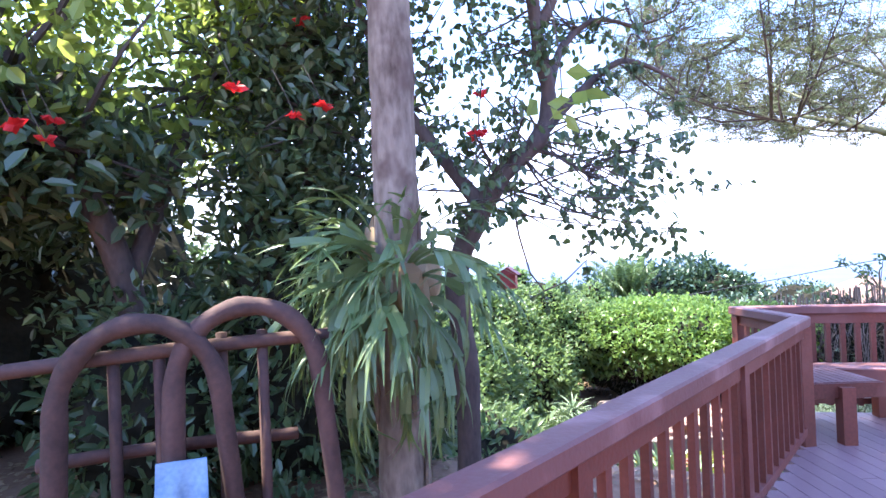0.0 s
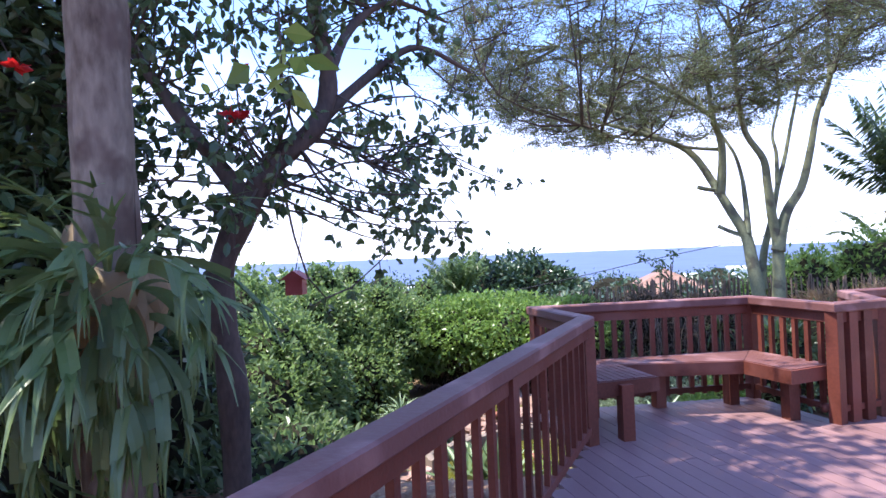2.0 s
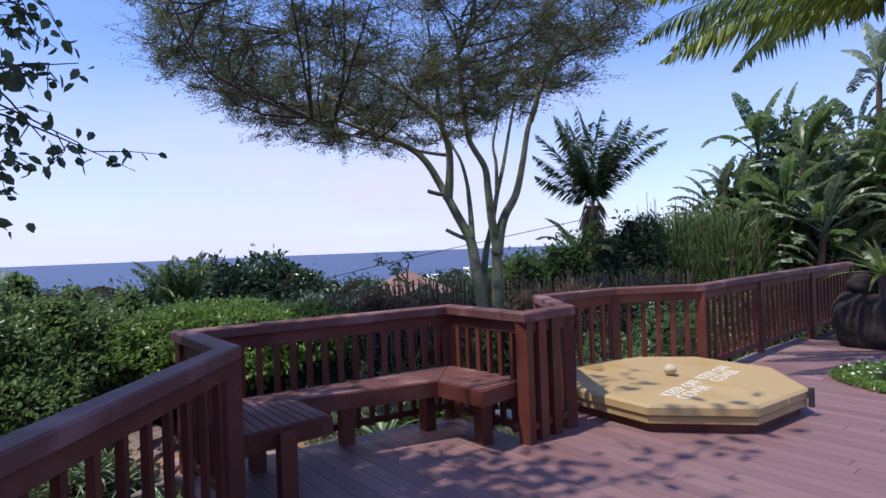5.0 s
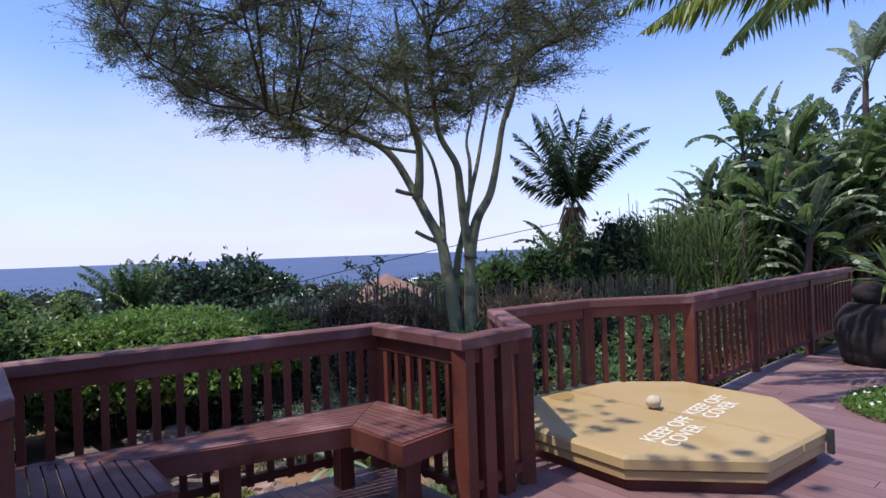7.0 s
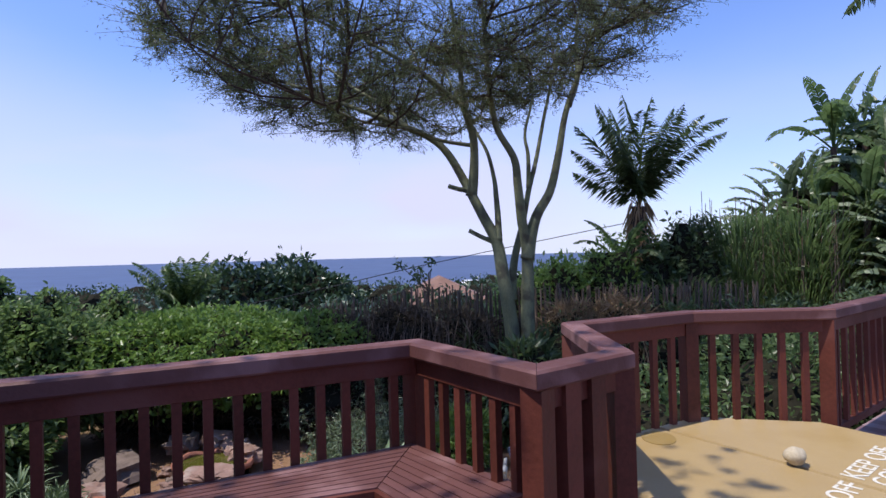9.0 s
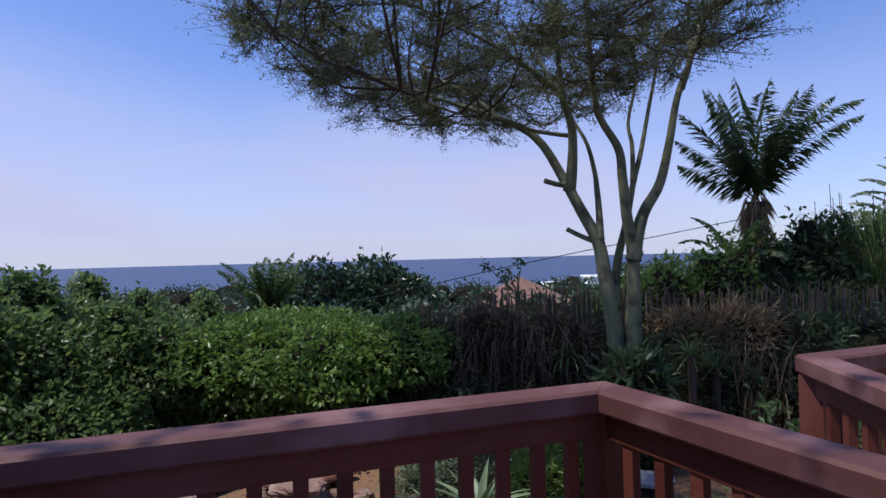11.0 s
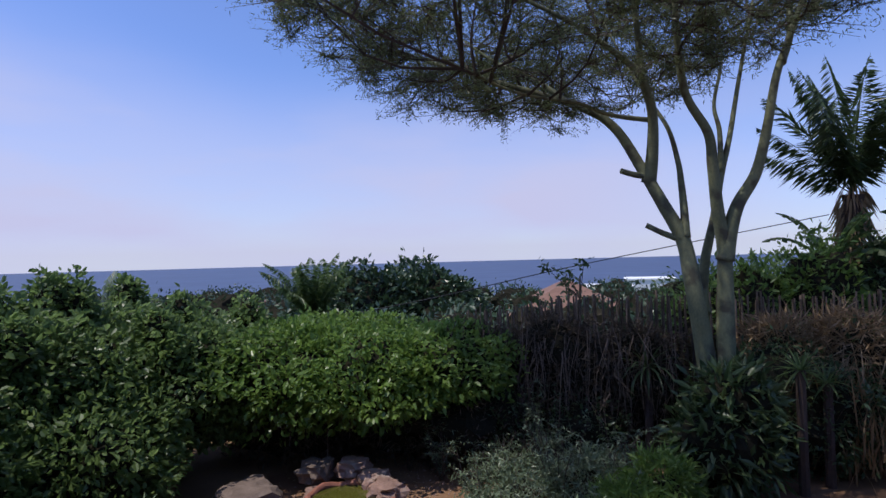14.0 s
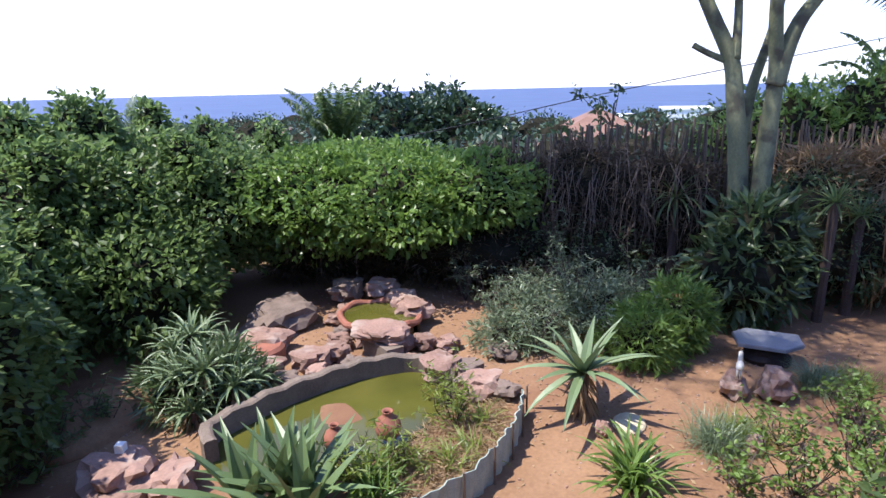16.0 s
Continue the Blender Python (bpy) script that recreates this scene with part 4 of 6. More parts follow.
def feather_palm(name, at, top, label, fronds, length, seed, mat=None, leaf_len=0.5, rise=(0.5, 1.4), skirt=True, radius=0.16, limp=1.0, width=0.05):
    r = np.random.default_rng(seed)
    th = thing(name, at, label, "palm")
    m = Mesh()
    b, t = np.array(at, float), np.array(top, float)
    line = bend([b - np.array([0, 0, 0.1]), (b + t) / 2 + np.array([0.1, 0.05, 0]), t], 8)
    rad = radius * (1 + 0.12 * np.sin(np.arange(len(line)) * 2.4))
    m.tube(line, rad, 10)
    part("trunk", m, BARK_DARK, th)
    for k in range(fronds if isinstance(fronds, int) else len(fronds)):
        m = Mesh()
        if isinstance(fronds, int):
            az, ri, ln, dr = k * 2.399 + r.normal(0, 0.2), r.uniform(*rise), length * r.uniform(0.75, 1.1), limp * (1.2 + 0.8 * r.random())
        else:
            az, ri, ln, dr = radians(fronds[k][0]), fronds[k][1], fronds[k][2] * length, fronds[k][3]
        frond(m, t + np.array([0, 0, 0.1 * r.random()]), az, ri, ln, 60, leaf_len, r, droop=dr, hang=0.3 + (0.4 if width < 0.06 else 1.1) * r.random(), width=width)
        part("frond", m, mat or LEAF, th)
    if skirt:
        m = Mesh()
        n = 320
        a = r.uniform(0, 2 * math.pi, n)
        z = t[2] - r.uniform(-0.3, 2.6, n)
        p = np.c_[t[0] + 0.18 * np.cos(a), t[1] + 0.18 * np.sin(a), z]
        m.leaves(p, np.c_[np.cos(a) * 0.5, np.sin(a) * 0.5, -np.ones(n)], r.uniform(0.4, 0.9, n), 0.07, r)
        part("dead_fronds", m, LEAF_DEAD, th, "dry brown hanging fronds")
    return th


PALM_FRONDS = [(82, 1.32, 1.0, 0.35), (40, 1.50, 1.05, 0.3), (-70, 1.52, 0.98, 0.3), (-90, 1.22, 1.1, 1.35), (-84, 1.30, 1.0, 1.1), (-97, 1.0, 0.95, 0.95), (97, 1.08, 0.92, 0.45), (86, 0.92, 0.80, 0.5), (92, 0.70, 0.66, 0.5),
               (180, 1.2, 0.9, 0.7), (0, 1.25, 0.9, 0.7), (150, 1.15, 0.85, 0.7), (-140, 1.25, 0.95, 0.8), (-40, 1.2, 0.85, 0.9), (125, 1.3, 0.95, 0.5), (-115, 1.38, 0.9, 0.8), (60, 1.42, 0.95, 0.4), (-100, 1.45, 0.9, 0.7)]
feather_palm("palm_tree", (23.6, -1.35, GARDEN), (23.8, -1.45, 2.7), "tall feather palm with ragged fronds and a dry skirt", PALM_FRONDS, 3.6, 41, LEAF_DARK, 0.85, radius=0.24, width=0.07)
feather_palm("young_palm", (20.0, 12.3, GARDEN), (20.0, 12.3, -0.35), "young feather palm rising above the hedge", 18, 2.1, 42, LEAF, 0.42, (1.0, 1.55), False, 0.12, 0.6, 0.06)


def banana_leaf(m, base, az, rise, length, width, r, droop=1.3, tears=14, rib=None):
    """A broad paddle leaf, torn into strips along its sides."""
    n = 12
    p, ang = np.array(base, float), rise
    h = np.array([math.cos(az), math.sin(az), 0])
    side = np.array([-h[1], h[0], 0])
    stalk = 0.3
    pts, ups = [p.copy()], []
    for i in range(n):
        d = h * math.cos(ang) + np.array([0, 0, math.sin(ang)])
        ups.append(-h * math.sin(ang) + np.array([0, 0, math.cos(ang)]))
        p = p + d * length / n
        ang -= droop / n * (0.2 + 1.6 * i / n)
        pts.append(p.copy())
    ups.append(ups[-1])
    pts = np.array(pts)
    m.tube(pts, np.linspace(0.035, 0.006, n + 1), 5, cap=False)
    for sgn in (1, -1):
        t = stalk
        while t < 0.99:
            e = min(1.0, t + r.uniform(0.03, 0.10))
            w0, w1 = [width / 2 * math.sin(math.pi * min(1, ((q - stalk) / (1 - stalk)) * 0.93 + 0.05)) ** 0.55 * r.uniform(0.85, 1.05) for q in (t, e)]
            def at(q):
                k = min(int(q * n), n - 1)
                return pts[k] + (pts[k + 1] - pts[k]) * (q * n - k), ups[k]
            (a, ua), (b, ub) = at(t), at(e - 0.006)
            fwd = unit(b - a) * 0.10
            sag = r.uniform(0.0, 0.55)
            m.add([a, b, b + (side * sgn) * w1 * 0.55 + ub * w1 * 0.12 + fwd, b + side * sgn * w1 * (1 - 0.3 * sag) - np.array([0, 0, w1 * sag * 0.8]) + fwd,
                   a + side * sgn * w0 * (1 - 0.3 * sag) - np.array([0, 0, w0 * sag * 0.8]) + fwd, a + (side * sgn) * w0 * 0.55 + ua * w0 * 0.12 + fwd], [(0, 1, 2, 5), (5, 2, 3, 4)])
            t = e
    return pts


def strelitzia(at, height, fans, label, seed, leaf=1.7, mat=None, width=0.5):
    r = np.random.default_rng(seed)
    sp = 0.6 if height < 5 else 0.9
    th = thing("wild_banana", at, label, "wild banana", "wild banana clump")
    for k in range(fans):
        o = np.array([r.normal(0, sp), r.normal(0, sp), 0]) if fans > 1 else np.zeros(3)
        hgt = height * (r.uniform(0.35, 1.0) if fans > 1 else 1.0)
        b = np.array(at) + o
        t = b + np.array([r.normal(0, 0.25), r.normal(0, 0.25), hgt])
        m = Mesh()
        m.tube(bend([b - np.array([0, 0, 0.1]), (b + t) / 2, t], 5), np.linspace(0.13, 0.09, 11), 8)
        part("stem", m, BARK_DARK, th)
        fan = r.uniform(0, math.pi)
        for q in range(9):
            s = (q - 4) / 4
            m = Mesh()
            banana_leaf(m, t - np.array([0, 0, 0.1 * abs(s)]), (fan if s > 0 else fan + math.pi) + r.normal(0, 0.35), 1.45 - 0.75 * abs(s) + r.normal(0, 0.08), leaf * r.uniform(0.85, 1.2), width, r, droop=0.7 + 1.1 * abs(s))
            part("leaf", m, mat or LEAF, th)
    return th


for k, (x, y, hgt, fans) in enumerate(((27.6, -7.2, 6.2, 5), (26.8, -8.8, 9.0, 6), (26.0, -9.9, 10.2, 6), (26.0, -8.2, 4.5, 6), (25.0, -9.9, 6.0, 6), (25.0, -11.4, 11.2, 6), (24.0, -11.2, 5.0, 5), (25.6, -7.6, 5.4, 6), (25.2, -8.9, 7.4, 6), (24.4, -10.2, 7.6, 6), (24.2, -8.6, 4.2, 6))):
    strelitzia((x, y, -3.0), hgt, fans, "tall wild banana clump with torn paddle leaves" if k % 2 else "wild banana clump, broad leaves catching the sun", 510 + k, 2.2, LEAF if k % 2 else LEAF_GREY, 0.62)
mound("banana_thicket", (26.5, -9.5, -3.0), "dense shaded growth below the wild bananas", "thicket",
      [(28.0, -7.6, 0.3, 1.6, 1.8, 3.4), (27.4, -9.4, 1.4, 1.6, 1.6, 4.4), (27.6, -10.2, 0.5, 1.8, 1.9, 3.6), (27.2, -12.6, 1.0, 1.8, 1.9, 4.2), (25.6, -10.4, -0.5, 1.4, 1.6, 2.4)], 13000, LEAF, (0.40, 0.13), 520)
strelitzia((23.4, -0.3, -2.9), 4.4, 4, "wild banana leaves at the foot of the palm", 55, 1.6, None, 0.45)
mound("palm_foot_bush", (24.2, -2.6, -2.9), "dark green bushes round the foot of the palm", "bush",
      [(24.2, -2.9, -0.4, 1.1, 1.2, 2.6), (23.4, -1.8, -1.0, 0.9, 0.9, 2.3), (23.8, 0.6, -1.4, 0.8, 0.9, 1.9)], 11000, LEAF_DARK, (0.22, 0.10), 67)
strelitzia((14.3, 12.9, -2.8), 2.95, 1, "banana plant with upright leaves behind the hedge", 56, 1.25, LEAF_GREY, 0.36)
strelitzia((12.3, 12.4, -2.8), 2.75, 1, "banana plant with pale leaves in the hedge", 57, 1.3, LEAF_GREY, 0.42)


def reedy_bush(at, label, seed, count=700, height=2.6, spread_r=1.2, mat=None):
    r = np.random.default_rng(seed)
    th = thing("reedy_bush", at, label, "bush")
    m = Mesh()
    for k in range(count):
        a = r.uniform(0, 2 * math.pi)
        q = spread_r * math.sqrt(r.random())
        m.blade((at[0] + q * math.cos(a), at[1] + q * math.sin(a), at[2] + r.uniform(0, height * 0.75)), (math.cos(a) * 0.5, math.sin(a) * 0.5, r.uniform(0.6, 2.0)), r.uniform(0.45, 0.95), 0.042, r.uniform(1.0, 2.8), 4)
    part("foliage", m, mat or LEAF_LIME, th)
    m = Mesh()
    for k in range(40):
        a = r.uniform(0, 2 * math.pi)
        q = spread_r * 0.8 * math.sqrt(r.random())
        b = np.array([at[0] + q * math.cos(a), at[1] + q * math.sin(a), at[2] - 0.1])
        m.tube([b, b + np.array([r.normal(0, 0.1), r.normal(0, 0.1), height * r.uniform(0.6, 0.95)])], [0.02, 0.01], 4)
    part("cane_growth", m, THATCH, th)["kind"] = "stuff"


reedy_bush((25.2, -4.6, -2.6), "feathery yellowish-green bamboo bush", 61, 2600, 6.2, 1.7, LEAF)
reedy_bush((24.6, -6.2, -2.6), "feathery bamboo bush beside the wild bananas", 62, 2600, 6.2, 1.8, LEAF)
reedy_bush((22.4, -2.5, -2.4), "dark green bushy growth beside the palm", 63, 700, 3.4, 1.2, LEAF)

# far garden trees behind the fence
mound("far_bush", (26.0, 0.5, -3.0), "sunlit green bushes beyond the reed fence", "bush",
      [(25.5, 1.2, -0.8, 2.0, 2.4, 1.8), (27.0, -1.8, -0.6, 2.2, 2.4, 2.2), (29.0, -6.0, -0.2, 3.0, 3.2, 2.6)], 14000, LEAF, (0.20, 0.09), 64)

mound("garden_bush", (22.0, 0.4, -3.0), "sunlit green bush rising above the reed fence", "bush",
      [(22.0, 0.9, -0.6, 0.9, 1.0, 1.7), (22.2, -0.4, -0.4, 0.9, 1.0, 1.9), (22.6, 2.0, -0.9, 0.9, 1.0, 1.5)], 9000, LEAF_BRIGHT, (0.20, 0.07), 264)
mound("dry_leaf_bank", (19.5, 0.2, GARDEN), "bank of dry tan reeds and dead leaves against the fence", "dead leaves",
      [(19.4, 0.6, -0.75, 0.4, 0.7, 0.8), (19.5, -0.6, -0.7, 0.4, 0.7, 0.85)], 4500, LEAF_DEAD, (0.34, 0.03), 265, core_scale=0.7)

# bush added so that its shade reaches the path
mound("bank_tree", (9.2, 10.6, GARDEN), "round leafy bush added to shade the path beside the hedge", "bush",
      [(9.1, 10.5, -0.9, 1.3, 1.2, 1.9)], 7000, LEAF_HEDGE, (0.14, 0.07), 65)
mound("shade_shrub", (3.0, 4.6, -0.4), "shaded tall shrub between the tree trunks", "shrub",
      [(2.9, 4.7, 0.9, 0.75, 0.7, 1.5), (3.7, 4.8, 0.4, 0.7, 0.7, 1.1), (1.8, 4.9, 0.4, 0.7, 0.6, 0.9)], 7000, LEAF_DARK, (0.13, 0.06), 66, core_scale=0.7)

# dry reed heap and dracaena by the fence
r = np.random.default_rng(68)
th = thing("dry_reed_heap", (18.6, -0.6, GARDEN), "leaning heap of dry tan reeds by the fence", "reeds")
m = Mesh()
for k in range(260):
    a = r.uniform(0, 2 * math.pi)
    m.blade((18.7 + r.normal(0, 0.25), -0.5 + r.normal(0, 0.45), GARDEN + r.uniform(0, 1.6)), (math.cos(a) * 0.35, math.sin(a) * 0.35, 1.0), r.uniform(0.6, 1.2), 0.03, r.uniform(0.2, 1.4), 4)
part("reeds", m, LEAF_DEAD, th)["kind"] = "stuff"

# dead vines and hanging stems that hide most of the fence
mound("vine_thicket", (18.5, 4.6, GARDEN), "dark tangle of dead reddish vines smothering the fence", "vines",
      [(17.9, 6.4, -1.25, 0.6, 1.3, 1.2), (18.3, 4.7, -1.15, 0.6, 1.3, 1.25), (18.7, 3.1, -1.2, 0.5, 0.9, 1.2)], 24000, LEAF_VINE, (0.17, 0.03), 69, core_scale=0.85)
r = np.random.default_rng(70)
th = thing("vine_stems", (18.3, 4.8, GARDEN), "bare grey vine stems hanging down the fence", "vines", kind="stuff")
m = Mesh()
for k in range(260):
    y = r.uniform(2.4, 7.4)
    x = 18.72 - 0.2 * (y - 4.8) - 0.95 + r.normal(0, 0.16)
    p = np.array([x, y, -0.5 + r.normal(0, 0.3)])
    e = p + np.array([r.normal(-0.1, 0.12), r.normal(0, 0.2), -r.uniform(0.5, 1.6)])
    m.tube([p, (p + e) / 2 + r.normal(size=3) * 0.08, e], [0.009, 0.008, 0.004], 3, cap=False)
part("stem_tangle", m, THATCH, th)
# bush added to throw shade on the path below the deck
mound("path_bush", (8.1, 8.5, GARDEN), "round green bush added to shade the garden path", "bush",
      [(8.6, 8.9, -1.2, 1.2, 1.0, 1.7), (7.7, 8.3, -1.5, 1.1, 1.0, 1.4)], 13000, LEAF_HEDGE, (0.13, 0.07), 71, core_scale=0.8)


# ---- pond ----
def pond():
    th = thing("garden_pond", (11.6, 6.0, GARDEN), "garden pond with a shaded cement wall and murky green water", "pond")
    rim = [tuple(q[:2]) for q in bend([(10.15, 6.5, 0), (10.45, 7.0, 0), (11.05, 6.96, 0), (11.65, 6.8, 0), (12.28, 6.52, 0), (12.75, 6.22, 0), (13.15, 5.7, 0), (12.95, 5.12, 0), (12.3, 4.88, 0), (11.5, 4.95, 0), (10.7, 5.35, 0), (10.25, 5.9, 0), (10.15, 6.5, 0)], 5)[:-1]]
    n = len(rim)
    m = Mesh()
    m.prism(rim[::-1], -2.80, GARDEN + 0.045)
    part("water", m, POND, th, "still murky green water")
    m = Mesh()
    ms = mitre([(p[0], p[1]) for p in rim], 0.075, True)
    vs, fs = [], []
    for j, k in enumerate(range(2, 37)):
        (a, b), top = ms[k], GARDEN + 0.33 + 0.02 * math.sin(k * 1.7) - 0.10 * float(smoothstep(24, 36, k))
        vs += [(a[0], a[1], -2.9), (a[0], a[1], top - 0.02), (0.8 * a[0] + 0.2 * b[0], 0.8 * a[1] + 0.2 * b[1], top), (0.2 * a[0] + 0.8 * b[0], 0.2 * a[1] + 0.8 * b[1], top), (b[0], b[1], top - 0.02), (b[0], b[1], -2.9)]
        if j:
            fs += [(6 * j - 6 + i, 6 * j - 5 + i, 6 * j + 1 + i, 6 * j + i) for i in range(5)]
    m.add(vs, fs + [tuple(range(6)), tuple(range(len(vs) - 6, len(vs)))[::-1]])
    part("wall", m, CEMENT, th, "stained cement pond wall")


pond()
ROCKS = [(14.83, 8.28, 0.34), (15.24, 7.77, 0.30), (14.70, 6.75, 0.30), (14.05, 7.97, 0.19), (13.63, 7.50, 0.17), (13.35, 7.34, 0.20), (12.95, 7.05, 0.21), (12.56, 7.25, 0.28), (12.72, 6.60, 0.19),
         (13.17, 5.35, 0.30), (13.9, 6.08, 0.18), (14.07, 5.72, 0.19), (13.58, 8.76, 0.55), (12.7, 8.36, 0.42), (12.05, 7.65, 0.26), (12.95, 4.67, 0.28), (14.14, 4.79, 0.19), (9.50, 7.20, 0.36), (9.75, 6.7, 0.25), (14.95, 7.15, 0.24), (13.0, 4.35, 0.2), (13.62, 7.02, 0.17), (13.75, 6.35, 0.2), (14.35, 7.95, 0.24), (11.9, 7.2, 0.2), (12.35, 6.95, 0.17), (13.25, 6.05, 0.16), (9.3, 6.95, 0.28), (13.3, 5.0, 0.24), (12.75, 4.75, 0.2), (12.4, 8.8, 0.3)]
for k, (x, y, s) in enumerate(ROCKS):
    r = np.random.default_rng(100 + k)
    m = Mesh()
    h = s * r.uniform(0.62, 0.85)
    base = GARDEN + (0.22 if x > 14.4 and y > 6.4 else 0.05)
    m.lump((x, y, base + h * 0.5), (s * r.uniform(0.95, 1.2), s * r.uniform(0.75, 1.0), h), r, 0.42, 3, 1.5, 0.6, r.uniform(0, 3))
    tagged(part("rock", m, ROCK if k % 4 else ROCK_GREY), "weathered reddish rock set round the pond" if k % 4 else "rounded grey-brown rock set round the pond", "rock", "pond rocks")

# raised basin with its spill stone
m = Mesh()
ring = [(14.25 + 0.62 * math.cos(a), 7.15 + 0.72 * math.sin(a)) for a in np.linspace(0, 2 * math.pi, 31)[:-1]]
m.prism(ring, GARDEN - 0.1, GARDEN + 0.20)
m.tube([(p[0] * 1.0, p[1], GARDEN + 0.27 + 0.03 * math.sin(i * 1.3)) for i, p in enumerate(ring + ring[:1])], 0.06, 8)
basin = tagged(part("upper_basin", m, TERRACOTTA), "raised waterfall basin lined in terracotta-red cement", "basin")
m = Mesh()
m.prism([(p[0], p[1]) for p in ring], GARDEN, GARDEN + 0.26)
part("basin_water", m, POND, basin, "dark shallow water")
m = Mesh()
m.lump((13.52, 6.62, GARDEN + 0.36), (0.34, 0.46, 0.17), np.random.default_rng(7), 0.22, 4, 1.4, 0.7, 0.2)
tagged(part("spill_stone", m, ROCK), "broad flat red rock slab where the water spills", "rock")
m = Mesh()
m.prism([(13.10, 6.25), (13.35, 6.10), (13.75, 6.75), (13.45, 6.95)], GARDEN - 0.1, GARDEN + 0.26)
tagged(part("spill_wall", m, CEMENT), "rough cement wall under the spill stone", "wall")
m = Mesh()
ring = [(12.42 + 0.30 * math.cos(a), 8.00 + 0.24 * math.sin(a)) for a in np.linspace(0, 2 * math.pi, 21)[:-1]]
m.prism(ring, GARDEN, GARDEN + 0.28, 0.05)
tagged(part("small_basin", m, TERRACOTTA), "small terracotta-red basin among the rocks", "basin")


def jug(x, y, s, seed):
    """A clay pot lying with its shoulder above the pond edge."""
    prof = [(0.10, 0.0), (0.19, 0.08), (0.22, 0.2), (0.19, 0.32), (0.09, 0.40), (0.075, 0.46), (0.095, 0.49), (0.075, 0.485), (0.06, 0.44)]
    m = Mesh()
    n = 18
    vs, fs = [], []
    for rr, z in prof:
        vs += [(x + s * rr * math.cos(2 * math.pi * k / n), y + s * rr * math.sin(2 * math.pi * k / n), GARDEN + 0.12 + s * z) for k in range(n)]
    for i in range(len(prof) - 1):
        fs += [(i * n + k, i * n + (k + 1) % n, (i + 1) * n + (k + 1) % n, (i + 1) * n + k) for k in range(n)]
    fs.append(tuple(range(n))[::-1])
    m.add(vs, fs)
    tagged(part("clay_pot", m, TERRACOTTA, smooth=True), "terracotta clay pot standing at the edge of the pond", "pot", "clay pots")


jug(10.98, 5.55, 0.62, 1)
jug(11.42, 5.12, 0.72, 2)


# ---- aloes and strap-leaved plants ----
def aloe(at, radius, leaves, label, seed, width=0.10, stem=0.0, rise=(0.1, 1.3), droop=1.0, mat=None, skirt=True, category="aloe", name="aloe"):
    r = np.random.default_rng(seed)
    th = thing(name, at, label, category)
    top = np.array(at, float) + np.array([0, 0, stem])
    if stem > 0.15:
        m = Mesh()
        m.tube([np.array(at) - np.array([0, 0, 0.08]), (np.array(at) + top) / 2, top], [0.09, 0.08, 0.08], 8)
        part("stem", m, BARK_DARK, th)
        if skirt:
            m = Mesh()
            n = 110
            a = r.uniform(0, 2 * math.pi, n)
            z = top[2] - r.uniform(0.0, stem * 0.8, n)
            m.leaves(np.c_[top[0] + 0.06 * np.cos(a), top[1] + 0.06 * np.sin(a), z], np.c_[np.cos(a) * 0.5, np.sin(a) * 0.5, -0.9 * np.ones(n)], r.uniform(0.2, 0.45, n), 0.05, r)
            part("dry_leaves", m, LEAF_DEAD, th, "withered brown leaves round the stem")
    for k in range(leaves):
        u = k / leaves
        az = k * 2.399 + r.normal(0, 0.12)
        ri = rise[0] + (rise[1] - rise[0]) * u + r.normal(0, 0.06)
        m = Mesh()
        m.blade(top + np.array([math.cos(az), math.sin(az), 0]) * 0.03, (math.cos(az) * math.cos(ri), math.sin(az) * math.cos(ri), math.sin(ri)), radius * r.uniform(0.85, 1.12) * (1 - 0.25 * u), width, droop * (1 - 0.6 * u) * r.uniform(0.7, 1.2), 7, 0.8, 0.22)
        part("leaf", m, mat or LEAF_ALOE, th)
    return th


aloe((13.03, 3.29, GARDEN), 0.98, 24, "large grey-green aloe with thick spiky arching leaves", 201, 0.135, 0.62, (-0.25, 1.35), 0.9)
for k, (x, y, s, rad) in enumerate(((11.56, 8.56, 0.75, 0.55), (10.85, 7.95, 0.55, 0.50), (11.15, 7.30, 0.40, 0.45), (11.2, 8.1, 0.5, 0.48), (10.7, 7.55, 0.22, 0.42), (11.7, 8.05, 0.40, 0.46), (11.35, 7.65, 0.35, 0.45), (11.9, 8.75, 0.55, 0.48), (11.3, 8.65, 0.62, 0.46), (10.95, 8.3, 0.38, 0.42), (11.0, 7.65, 0.62, 0.44), (11.55, 7.35, 0.30, 0.40), (12.0, 8.3, 0.45, 0.42))):
    aloe((x, y, float(ground_z(x, y))), rad * 1.15, 26, "clustered aloe with narrow curling grey-green leaves", 210 + k, 0.055, s, (-0.3, 1.3), 1.9)
mound("aloe_undergrowth", (11.2, 7.9, GARDEN), "dark leafy tangle below the clustered aloes", "shrub", [(11.25, 8.0, -2.55, 0.75, 0.85, 0.52)], 3200, LEAF_DARK, (0.22, 0.03), 219, core_scale=0.8)
# agave with broad upright leaves
for k, (x, y) in enumerate(((9.85, 5.75), (10.2, 5.3), (9.95, 5.1), (10.15, 5.6))):
    aloe((x, y, float(ground_z(x, y))), 1.08, 12, "broad upright blue-green agave leaves beside the pond", 230 + k, 0.17, 0.1, (0.55, 1.45), 0.45, LEAF_AGAVE, False, "agave", "agave")
